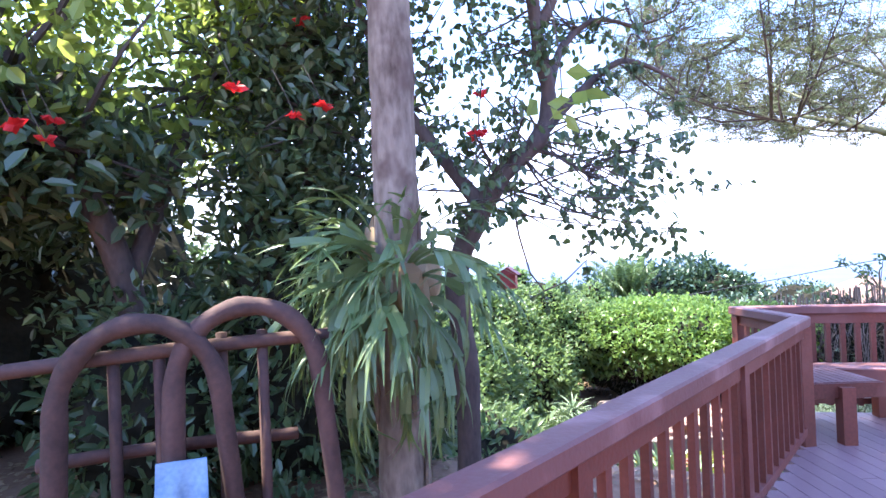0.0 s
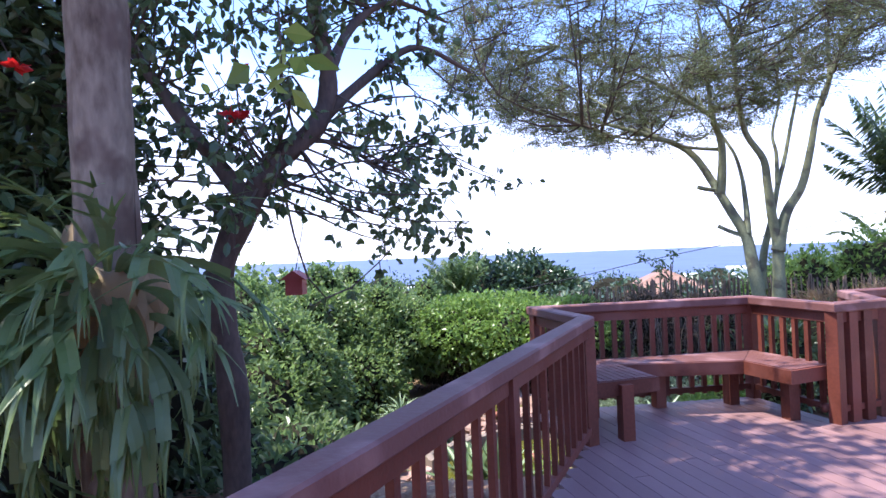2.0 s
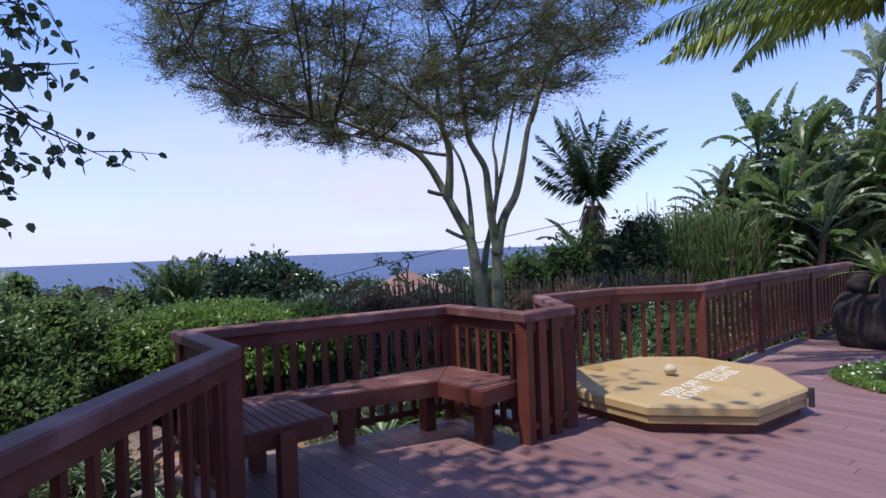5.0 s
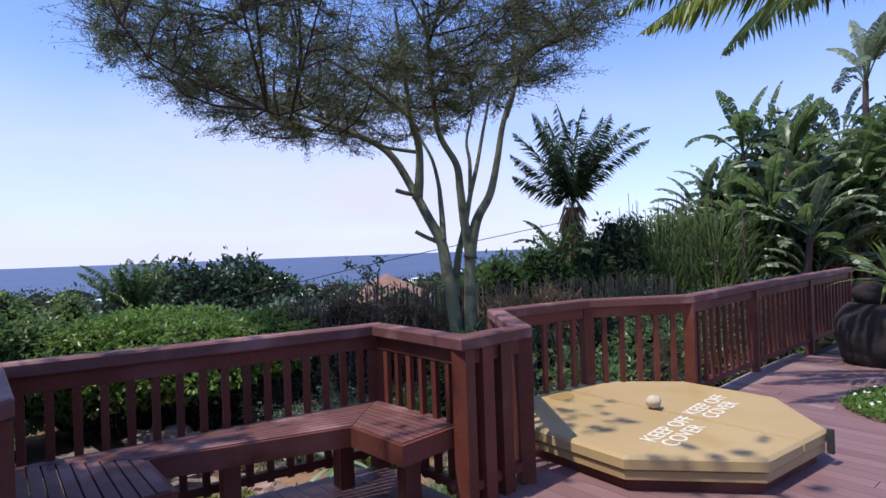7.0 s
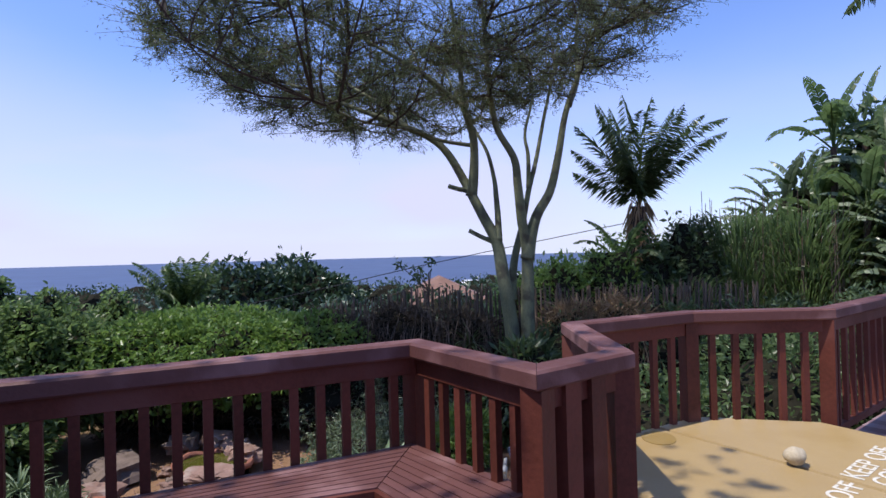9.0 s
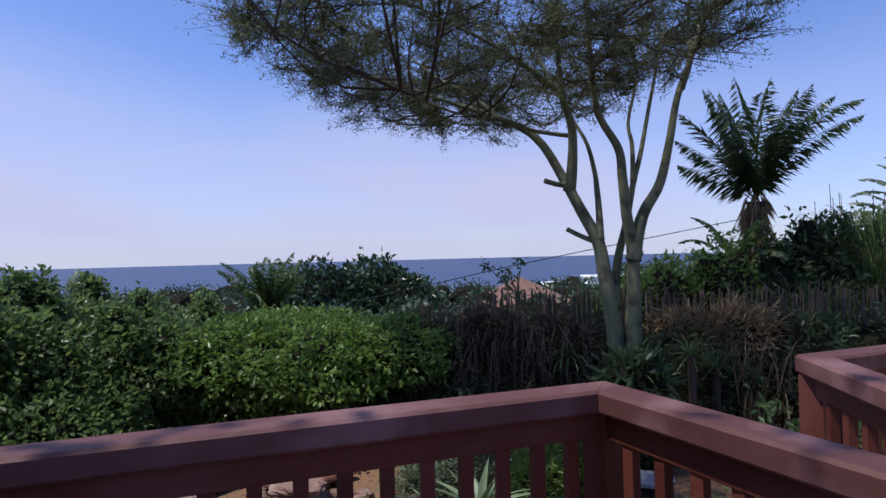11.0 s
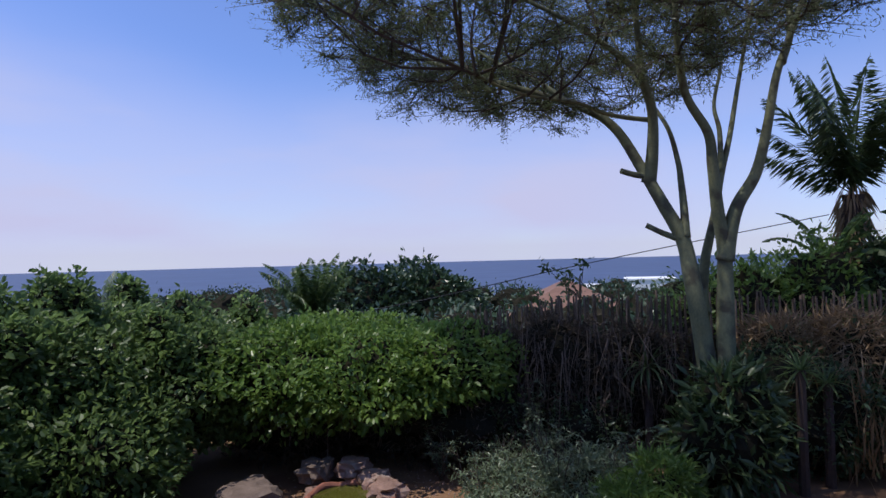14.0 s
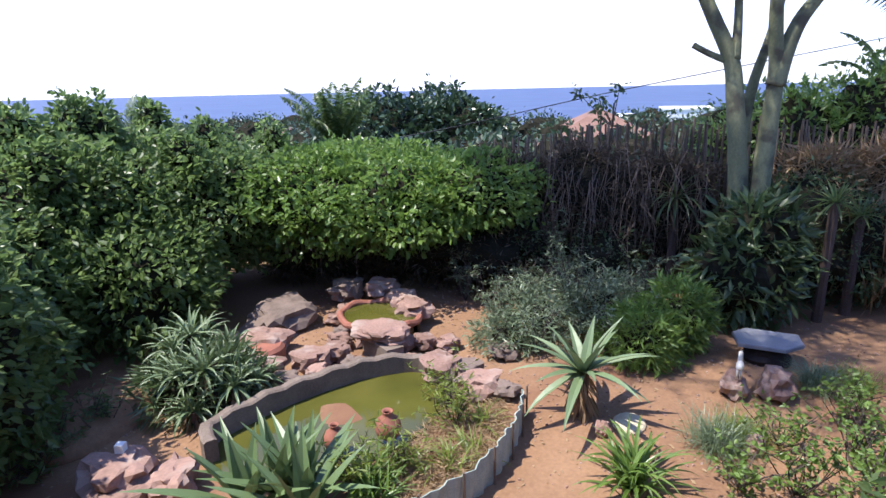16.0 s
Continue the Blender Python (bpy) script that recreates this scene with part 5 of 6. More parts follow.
# strap-leaved clumps
for k, (x, y, rad, n, w) in enumerate(((11.95, 2.48, 0.68, 70, 0.05), (10.75, 4.90, 0.55, 60, 0.03), (10.5, 4.7, 0.5, 60, 0.03), (11.35, 4.35, 0.45, 36, 0.022), (11.7, 4.15, 0.40, 30, 0.022), (11.2, 4.8, 0.5, 30, 0.02), (12.3, 4.35, 0.4, 30, 0.02))):
    r = np.random.default_rng(240 + k)
    th = thing("strap_leaved_plant", (x, y, GARDEN), "clump of glossy arching strap-shaped leaves" if k == 0 else "clump of thin grassy leaves at the pond edge", "plant", "grassy clumps" if k else "")
    m = Mesh()
    z = float(ground_z(x, y))
    for q in range(n):
        a, ri = r.uniform(0, 2 * math.pi), r.uniform(0.5, 1.4)
        m.blade((x + r.normal(0, 0.07), y + r.normal(0, 0.07), z), (math.cos(a) * math.cos(ri), math.sin(a) * math.cos(ri), math.sin(ri)), rad * r.uniform(0.8, 1.25), w, r.uniform(1.0, 2.2), 6, 0.6, 0.2)
    part("leaves", m, LEAF_BRIGHT if k < 3 else LEAF_LIME, th)["kind"] = "stuff"
for k, (x, y, rad) in enumerate(((13.11, 1.73, 0.55), (13.4, 1.5, 0.45), (15.03, 0.63, 0.5), (15.3, 0.2, 0.4))):
    r = np.random.default_rng(260 + k)
    th = thing("grass_tuft", (x, y, GARDEN), "soft tuft of fine pale green ornamental grass", "grass tuft", "grass tufts")
    m = Mesh()
    for q in range(420):
        a, ri = r.uniform(0, 2 * math.pi), r.uniform(0.35, 1.4)
        m.blade((x + r.normal(0, 0.10), y + r.normal(0, 0.10), float(ground_z(x, y))), (math.cos(a) * math.cos(ri), math.sin(a) * math.cos(ri), math.sin(ri)), rad * r.uniform(0.6, 1.1), 0.009, r.uniform(0.8, 2.0), 4, 0.5, 0.1)
    ob = part("grass_growth", m, LEAF_LIME if k % 2 else LEAF_GREY, th)
    ob["kind"] = "stuff"


def twiggy_bush(at, label, seed, stems=9, height=0.8, mat=None, leaf=(0.06, 0.035), per=26, name="rose_bush", category="bush", spread_r=0.45, group=""):
    """Open bush: a few thin stems with loose leaves."""
    r = np.random.default_rng(seed)
    th = thing(name, at, label, category, group)
    st, P, A = Mesh(), [], []
    for k in range(stems):
        a = r.uniform(0, 2 * math.pi)
        e = np.array(at) + np.array([math.cos(a) * spread_r * r.random(), math.sin(a) * spread_r * r.random(), height * r.uniform(0.55, 1.05)])
        ln = bend([np.array(at) - np.array([0, 0, 0.03]), (np.array(at) + e) / 2 + r.normal(size=3) * 0.06, e], 4)
        st.tube(ln, np.linspace(0.010, 0.004, len(ln)), 4)
        for q in range(4):
            s = ln[r.integers(3, len(ln))]
            f = s + r.normal(size=3) * np.array([0.16, 0.16, 0.10]) + np.array([0, 0, 0.06])
            st.tube([s, f], [0.004, 0.002], 3)
            t = r.uniform(0.2, 1.1, per // 3)[:, None]
            P.append(s + (f - s) * t)
            A.append(r.normal(size=(len(t), 3)) * np.array([1, 1, 0.5]))
    P, A = np.concatenate(P), np.concatenate(A)
    m = Mesh()
    m.leaves(P, A, r.uniform(0.7, 1.3, len(P)) * leaf[0], r.uniform(0.7, 1.2, len(P)) * leaf[1], r)
    part("stem_tangle", st, TWIG, th)["kind"] = "stuff"
    part("foliage", m, mat or LEAF_BRIGHT, th)
    return th


for k, (x, y, h) in enumerate(((12.55, 0.98, 0.7), (13.46, 0.41, 0.75), (14.3, 0.35, 0.6), (12.82, 0.24, 0.8), (12.39, 1.49, 0.4), (13.5, 1.1, 0.45), (12.2, 0.5, 0.7), (13.0, -0.2, 0.8), (14.0, -0.4, 0.7))):
    twiggy_bush((x, y, float(ground_z(x, y))), "sparse young rose bush with light green leaves", 300 + k, 11, h, per=18, leaf=(0.075, 0.045), group="rose bushes")
for k, (x, y, h) in enumerate(((15.2, 5.4, 0.9), (15.9, 4.9, 1.1), (16.4, 5.6, 0.8), (17.3, 4.9, 1.7), (17.0, 4.4, 1.2), (16.6, 3.2, 1.2), (16.1, 6.4, 0.9))):
    twiggy_bush((x, y, float(ground_z(x, y))), "wispy grey-green bush with bare arching twigs", 320 + k, 14, h, LEAF_GREY, (0.09, 0.02), 30, "wispy_bush", "bush", 0.6, "wispy bushes")
for k, (x, y, h) in enumerate(((9.6, 8.7, 0.5), (10.1, 8.4, 0.4), (9.2, 8.3, 0.4))):
    twiggy_bush((x, y, float(ground_z(x, y))), "low dry bush on the soil mound", 340 + k, 12, h, LEAF, (0.10, 0.02), 24, "low_bush", "bush", 0.4, "low bushes")
m = Mesh()
m.lump((10.1, 8.75, GARDEN), (0.9, 0.7, 0.32), np.random.default_rng(17), 0.15, 3, 0.9)
tagged(part("soil_mound", m, SOIL, smooth=True), "low mound of loose red soil by the hedge", "mound")

# green screen round the pond bed
net = thing("net_fence", (11.6, 3.9, GARDEN), "low pale green shade-net screen edging the pond bed", "fence")
nl = bend([(12.75, 3.95, 0), (12.2, 3.82, 0), (11.66, 3.80, 0), (11.0, 3.87, 0), (10.4, 4.15, 0), (9.9, 4.4, 0)], 10)
m = Mesh()
n = len(nl)
wob = np.array([0.02 * math.sin(k * 1.9) for k in range(n)])
top = [(p[0], p[1] + w, GARDEN + 0.36 + 0.02 * math.sin(k * 0.8)) for k, (p, w) in enumerate(zip(nl, wob))]
bot = [(p[0], p[1] - w, GARDEN - 0.05) for p, w in zip(nl, wob)]
back_t = [(p[0], p[1] + 0.012, p[2]) for p in top]
back_b = [(p[0], p[1] + 0.012, p[2]) for p in bot]
m.add(top + bot + back_t + back_b, [(k, k + 1, n + k + 1, n + k) for k in range(n - 1)] + [(2 * n + k + 1, 2 * n + k, 3 * n + k, 3 * n + k + 1) for k in range(n - 1)] + [(k + 1, k, 2 * n + k, 2 * n + k + 1) for k in range(n - 1)])
part("screen", m, NET, net)
for k in range(0, n, 8):
    m = Mesh()
    m.tube([(nl[k][0], nl[k][1] - 0.04, GARDEN - 0.1), (nl[k][0], nl[k][1] - 0.04, GARDEN + 0.42)], 0.013, 6)
    part("stake", m, THATCH, net)

# slate table, stones, figurine and small things
slab = thing("slate_table", (15.6, 1.28, GARDEN), "grey slate slab resting on a low rock as a table", "table")
m = Mesh()
m.prism([(15.30, 1.62), (15.33, 1.02), (15.62, 0.78), (15.98, 0.84), (15.95, 1.55), (15.72, 1.72)], -2.42, -2.36, 0.015)
part("tabletop", m, SLAB, slab)
m = Mesh()
m.lump((15.65, 1.25, -2.62), (0.30, 0.28, 0.24), np.random.default_rng(8), 0.2, 3, 1.2, 0.8)
part("base", m, DARK_ROCK, slab)
for k, (x, y, s) in enumerate(((14.62, 1.14, 0.30), (14.45, 1.62, 0.22), (13.2, 1.35, 0.13), (12.75, 2.95, 0.12))):
    m = Mesh()
    m.lump((x, y, GARDEN + s * 0.55), (s, s * 0.75, s * 0.85), np.random.default_rng(400 + k), 0.35, 3, 1.5)
    tagged(part("garden_rock", m, ROCK), "rough ochre rock standing on the soil", "rock", "garden rocks")
m = Mesh()
zx, zy, zz = 14.38, 1.58, GARDEN + 0.40
m.lump((zx, zy, zz + 0.06), (0.12, 0.05, 0.06), np.random.default_rng(5), 0.05, 2)
for dx, dy in ((0.07, 0.02), (0.07, -0.02), (-0.07, 0.02), (-0.07, -0.02)):
    m.tube([(zx + dx, zy + dy, zz + 0.03), (zx + dx, zy + dy, zz - 0.10)], 0.014, 6)
m.tube([(zx + 0.09, zy, zz + 0.09), (zx + 0.15, zy, zz + 0.18), (zx + 0.22, zy, zz + 0.17)], [0.035, 0.03, 0.018], 6)
tagged(part("zebra_figurine", m, PAINT, smooth=True), "small pale zebra garden ornament on a rock", "figurine")
m = Mesh()
m.prism([(13.09 + 0.24 * math.cos(a), 2.71 + 0.2 * math.sin(a)) for a in np.linspace(0, 2 * math.pi, 15)[:-1]], GARDEN - 0.02, GARDEN + 0.05, 0.02)
tagged(part("stepping_stone", m, PEBBLE), "flat round sandy stepping stone", "stone")
m = Mesh()
m.box((9.62, 7.32, GARDEN + 0.42), (0.09, 0.09, 0.11), 0.5)
tagged(part("white_block", m, WALL_WHITE), "small white block standing on a rock", "block")
m = Mesh()
m.tube([(12.7, 1.15, GARDEN), (12.55, 0.85, GARDEN + 0.5)], 0.011, 6)
tagged(part("cane_stick", m, THATCH), "thin bamboo cane stuck in the soil", "stick")


# ---- trees on the terrace beside the deck ----
def terrace_palm():
    th = thing("staghorn_tree", (2.62, 2.93, -0.35), "straight pale-barked tree trunk lit along one side", "tree")
    line = bend([(2.68, 2.98, -0.5), (2.65, 2.97, 0.7), (2.61, 2.90, 2.1), (2.58, 2.90, 4.2), (2.6, 2.95, 6.5)], 8)
    m = Mesh()
    rr = np.random.default_rng(3)
    m.tube(line, 0.165 - 0.055 * np.linspace(0, 1, len(line)) ** 0.5 + rr.normal(0, 0.005, len(line)), 14)
    part("trunk", m, BARK_PALE, th, smooth=True)
    for k in range(16):
        a, z, ln = rr.uniform(2.6, 6.0), rr.uniform(-0.2, 3.6), rr.uniform(0.2, 0.6)
        q = [(2.66 - 0.02 * (z + u * ln) + (0.152 - 0.012 * (z + u * ln)) * math.cos(a + 0.1 * u), 2.97 - 0.02 * (z + u * ln) + (0.152 - 0.012 * (z + u * ln)) * math.sin(a + 0.1 * u), z + u * ln) for u in (0, 0.33, 0.66, 1)]
        m = Mesh()
        m.tube(q, [0.008, 0.022, 0.02, 0.006], 5)
        part("bark_strip", m, BARK_PALE, th, "peeling strip of bark")
    return th


terrace_palm()


def ribbon(m, base, az, rise, length, w0, w1, droop, segs=5, twist=0.0):
    """A flat strap that changes width and sags; returns its end, heading and slope there."""
    p, ang = np.array(base, float), rise
    vs = []
    for i in range(segs + 1):
        u = i / segs
        h = np.array([math.cos(az), math.sin(az), 0.0])
        tw = twist * (0.5 + 0.5 * u)
        side = np.array([-h[1], h[0], 0.0]) * math.cos(tw) + np.array([0, 0, 1.0]) * math.sin(tw)
        up = np.array([-h[0] * math.sin(ang), -h[1] * math.sin(ang), math.cos(ang)])
        w = (w0 + (w1 - w0) * u ** 0.8) / 2
        vs += [p + side * w + up * w * 0.25, p, p - side * w + up * w * 0.25]
        if i < segs:
            p = p + (h * math.cos(ang) + np.array([0, 0, math.sin(ang)])) * length / segs
            ang -= droop / segs
    m.add(vs, [q for i in range(segs) for q in ((i * 3, i * 3 + 1, i * 3 + 4, i * 3 + 3), (i * 3 + 1, i * 3 + 2, i * 3 + 5, i * 3 + 4))])
    return p, ang


def antler_frond(base, az, rise, size, droop, r):
    """One staghorn frond: a widening strap that forks into pointed fingers."""
    m = Mesh()
    p, ang = ribbon(m, base, az, rise, 0.32 * size, 0.025, 0.078 * size, droop, 6, r.normal(0, 0.9))
    for s in (-1, 1):
        b = az + s * r.uniform(0.22, 0.5)
        q, g = ribbon(m, p, b, ang + r.normal(0, 0.15), r.uniform(0.12, 0.20) * size, 0.050 * size, 0.050 * size, droop * 0.4, 4, r.normal(0, 0.8))
        for t in (-0.75, -0.2, 0.3, 0.8)[: r.integers(2, 5)]:
            ribbon(m, q, b + t * r.uniform(0.7, 1.2), g + r.normal(0, 0.2), r.uniform(0.12, 0.26) * size, 0.030 * size, 0.004, droop * 0.5, 4, r.normal(0, 0.8))
    return m


def staghorn():
    """A staghorn fern bound round the trunk: forked fronds above a brown shield, broad ones hanging below."""
    r = np.random.default_rng(77)
    cx, cy = 2.63, 2.93
    th = thing("staghorn_fern", (cx, cy, 1.25), "big staghorn fern with forked silvery fronds clasping the trunk", "fern")
    for k in range(10):
        a = k * 0.7 + r.normal(0, 0.1)
        m = Mesh()
        m.lump((cx + 0.14 * math.cos(a), cy + 0.14 * math.sin(a), 1.35 + r.normal(0, 0.15)), (0.10, 0.10, 0.17), r, 0.35, 2)
        part("shield_frond", m, LEAF_DEAD, th, "brown papery shield frond")
    for n, z0, z1, lo, hi, size, droop in ((14, 1.40, 1.62, 0.6, 1.2, 0.85, 0.7), (34, 1.20, 1.55, -0.1, 0.7, 1.15, 0.9), (26, 1.05, 1.35, -0.5, 0.2, 1.1, 1.0), (12, 0.95, 1.20, -0.8, -0.2, 1.25, 0.9)):
        for k in range(n):
            a = r.normal(3.5, 0.95) if k % 7 else r.uniform(0, 6.28)
            base = (cx + 0.15 * math.cos(a), cy + 0.15 * math.sin(a), r.uniform(z0, z1))
            part("frond", antler_frond(base, a, r.uniform(lo, hi), size * r.uniform(0.75, 1.1), droop * r.uniform(0.7, 1.3), r), LEAF_STAG, th)
    return th

staghorn()


def hanging_tree():
    """The leaning tree beside the rail whose thin twigs hang over the view."""
    r = np.random.default_rng(31)
    th = thing("leaning_tree", (3.62, 3.45, -0.4), "leaning dark-barked tree with thin twigs and sparse leaves", "tree")
    limbs = [
        ([(3.66, 3.50, -0.6), (3.62, 3.45, 0.6), (3.53, 3.42, 1.35), (3.64, 3.24, 1.82), (3.74, 3.10, 2.08), (3.95, 2.97, 2.30), (4.06, 2.94, 2.62), (3.96, 2.95, 3.1), (3.98, 3.1, 4.4)], 0.10, 0.045),
        ([(3.98, 2.96, 2.35), (4.45, 2.90, 2.75), (4.8, 2.75, 3.0), (5.3, 2.6, 2.9)], 0.045, 0.012),
        ([(4.06, 2.95, 2.66), (4.55, 3.15, 3.2), (5.0, 3.1, 3.5), (5.6, 3.0, 3.5)], 0.045, 0.012),
        ([(3.76, 3.09, 2.12), (4.2, 3.3, 2.3), (4.6, 3.3, 2.3), (5.0, 3.2, 2.1)], 0.03, 0.008),
        ([(3.96, 2.95, 3.1), (4.4, 2.7, 3.9), (4.9, 2.3, 4.2), (5.3, 2.0, 4.1)], 0.04, 0.01),
        ([(3.64, 3.24, 1.82), (3.4, 3.6, 2.4), (3.2, 3.9, 3.0), (3.0, 4.0, 3.8)], 0.06, 0.015),
        ([(3.98, 3.1, 4.3), (4.4, 3.4, 5.2), (4.9, 3.6, 6.0)], 0.05, 0.015),
        ([(3.98, 3.1, 4.3), (3.6, 3.2, 5.4), (3.4, 3.1, 6.4)], 0.05, 0.015),
        ([(3.97, 3.05, 4.2), (3.7, 3.4, 4.5), (3.2, 3.3, 4.8)], 0.04, 0.01),
    ]
    m = Mesh()
    for p, a, b in limbs:
        ln = bend(p, 6)
        m.tube(ln, np.linspace(a, b, len(ln)) * (1 + 0.08 * np.sin(np.arange(len(ln)) * 1.3)), 9)
    part("trunk", m, BARK_DARK, th, smooth=True)
    ends = []
    for k in range(100):
        ends.append(np.array([r.uniform(3.0, 5.5), r.uniform(2.35, 4.0), r.uniform(1.75, 4.6)]))
    for k in range(30):
        ends.append(np.array([r.uniform(4.2, 5.4), r.uniform(2.2, 3.2), r.uniform(1.55, 2.7)]))
    # next two sets: crown above the view, added to shade bench and deck
    for k in range(120):
        ends.append(np.array([r.uniform(2.0, 4.4), r.uniform(2.0, 4.8), r.uniform(3.9, 6.6)]))
    for k in range(90):
        ends.append(np.array([r.uniform(2.4, 3.8), r.uniform(2.7, 4.6), r.uniform(4.4, 6.6)]))
    for k in range(45):
        ends.append(np.array([r.uniform(2.85, 3.9), r.uniform(2.55, 3.6), r.uniform(1.7, 3.7)]))
    tw = Mesh()
    lines = spread([q for q, a, b in limbs], ends, r, 0.011, 0.003, 0.06, tw, 8, 0.34)
    P, A = [], []
    for ln in lines:
        n = 5
        P.append(ln[-1] + r.normal(size=(n, 3)) * np.array([0.06, 0.06, 0.07]) - np.array([0, 0, 0.03]))
        A.append(r.normal(size=(n, 3)) * 0.7 + np.array([0, 0, -0.8]))
        for k in range(r.integers(2, 6)):
            s = ln[r.integers(len(ln) // 2, len(ln))]
            e = s + r.normal(size=3) * np.array([0.14, 0.14, 0.08]) + np.array([0, 0, -0.12])
            tw.tube([s, (s + e) / 2 + r.normal(size=3) * 0.02, e], [0.004, 0.003, 0.002], 3, cap=False)
            n = r.integers(3, 8) if s[2] < 3.9 else 18
            t = r.uniform(0.2, 1.0, n)[:, None] * (1 if s[2] < 3.9 else 2.2)
            P.append(s + (e - s) * t)
            A.append(r.normal(size=(n, 3)) * 0.7 + np.array([0, 0, -0.7]))
    P, A = np.concatenate(P), np.concatenate(A)
    part("twig_growth", tw, TWIG, th)["kind"] = "stuff"
    m = Mesh()
    m.leaves(P, A, r.uniform(0.045, 0.085, len(P)), r.uniform(0.032, 0.058, len(P)), r, 0.1, 0.2, True)
    part("leaves", m, LEAF_DARK, th)["kind"] = "stuff"


hanging_tree()

# bird house on its twig
bh = thing("bird_house", (4.42, 3.74, 1.18), "small red wooden bird house hanging from a branch", "bird house")
m = Mesh()
m.box((4.42, 3.74, 1.245), (0.15, 0.13, 0.12), 0.6)
part("body", m, RED_WOOD, bh)
m = Mesh()
m.add([(4.42 + a * 0.11 * math.cos(0.6) - b * 0.1 * math.sin(0.6), 3.74 + a * 0.11 * math.sin(0.6) + b * 0.1 * math.cos(0.6), z) for a, b, z in ((-1, -1, 1.305), (1, -1, 1.305), (1, 1, 1.305), (-1, 1, 1.305), (-1, 0, 1.375), (1, 0, 1.375))], [(0, 1, 5, 4), (2, 3, 4, 5), (0, 4, 3), (1, 2, 5), (3, 2, 1, 0)])
part("roof", m, RED_WOOD, bh)
m = Mesh()
m.tube([(4.42, 3.74, 1.37), (4.43, 3.6, 1.9), (4.45, 3.32, 2.30)], 0.004, 4)
part("cord", m, CABLE, bh)


def canopy(name, label, trunk, ends, leaves_per, leaf, mat, seed, at, r0=0.03):
    """A leafy tree built from limbs, branches to scattered ends, and leaves along them."""
    r = np.random.default_rng(seed)
    th = thing(name, at, label, "tree")
    m = Mesh()
    for p, a, b in trunk:
        ln = bend(p, 6)
        m.tube(ln, np.linspace(a, b, len(ln)), 8)
    part("trunk", m, BARK_DARK, th, smooth=True)
    tw = Mesh()
    lines = spread([q for q, a, b in trunk], ends, r, r0, 0.005, 0.02, tw)
    part("twig_growth", tw, TWIG, th)["kind"] = "stuff"
    P, A = [], []
    for ln in lines:
        t = r.integers(len(ln) // 3, len(ln), leaves_per)
        P.append(ln[t] + r.normal(size=(leaves_per, 3)) * 0.20)
        A.append(r.normal(size=(leaves_per, 3)) + np.array([0, 0, -0.4]))
    P, A = np.concatenate(P), np.concatenate(A)
    m = Mesh()
    m.leaves(P, A, r.uniform(0.7, 1.3, len(P)) * leaf[0], r.uniform(0.7, 1.3, len(P)) * leaf[1], r, 0.12, 0.8, True)
    part("leaves", m, mat, th)["kind"] = "stuff"
    return th


rr = np.random.default_rng(90)
ends = [np.array([rr.uniform(-2.6, 3.9), rr.uniform(4.0, 7.8), rr.uniform(2.4, 6.5)]) for k in range(430)]
canopy("hibiscus_tree", "spreading hibiscus with sunlit yellow-green leaves", [
    ([(1.9, 5.2, -0.5), (1.7, 5.0, 1.2), (1.2, 4.9, 2.4), (0.5, 5.0, 3.6), (-0.4, 5.2, 4.8)], 0.13, 0.03),
    ([(1.7, 5.0, 1.4), (2.2, 5.3, 2.6), (2.7, 5.6, 3.8), (3.2, 5.8, 5.0)], 0.08, 0.02),
    ([(1.2, 4.9, 2.4), (1.4, 5.6, 3.6), (1.3, 6.2, 5.0)], 0.07, 0.02),
    ([(0.5, 5.0, 3.4), (-0.6, 5.6, 3.6), (-1.6, 6.0, 4.2)], 0.05, 0.02)], ends, 60, (0.11, 0.075), LEAF_LIME, 91, (1.9, 5.2, -0.4))
# low dark layer of leaves added over the terrace to block sky light
rs = np.random.default_rng(290)
ends = [np.array([rs.uniform(-4.0, 2.0), rs.uniform(4.3, 8.8), rs.uniform(1.9, 2.45)]) for k in range(340)]
canopy("shade_roof_tree", "low dense roof of darkened leaves added to shade the terrace", [
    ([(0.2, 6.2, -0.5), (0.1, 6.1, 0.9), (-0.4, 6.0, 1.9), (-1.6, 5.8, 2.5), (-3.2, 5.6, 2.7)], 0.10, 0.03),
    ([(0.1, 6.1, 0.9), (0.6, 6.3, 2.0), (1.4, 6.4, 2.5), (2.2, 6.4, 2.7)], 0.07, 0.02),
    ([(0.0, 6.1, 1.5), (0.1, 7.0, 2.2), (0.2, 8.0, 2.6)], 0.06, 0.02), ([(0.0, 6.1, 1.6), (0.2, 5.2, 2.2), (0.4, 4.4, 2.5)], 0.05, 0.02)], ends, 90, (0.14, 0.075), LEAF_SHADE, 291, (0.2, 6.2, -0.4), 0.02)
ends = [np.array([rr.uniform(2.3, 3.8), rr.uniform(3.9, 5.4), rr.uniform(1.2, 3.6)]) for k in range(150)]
canopy("shade_tree", "leafy young tree behind the trunks, leaves darkened for shade", [
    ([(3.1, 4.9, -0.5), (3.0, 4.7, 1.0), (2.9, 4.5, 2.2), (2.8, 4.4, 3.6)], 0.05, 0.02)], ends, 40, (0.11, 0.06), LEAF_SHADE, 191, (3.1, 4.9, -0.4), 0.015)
r = np.random.default_rng(192)
th = thing("leafy_spray", (2.62, 1.72, 2.0), "hanging twig with large sunlit lime-green leaves", "twig")
m = Mesh()
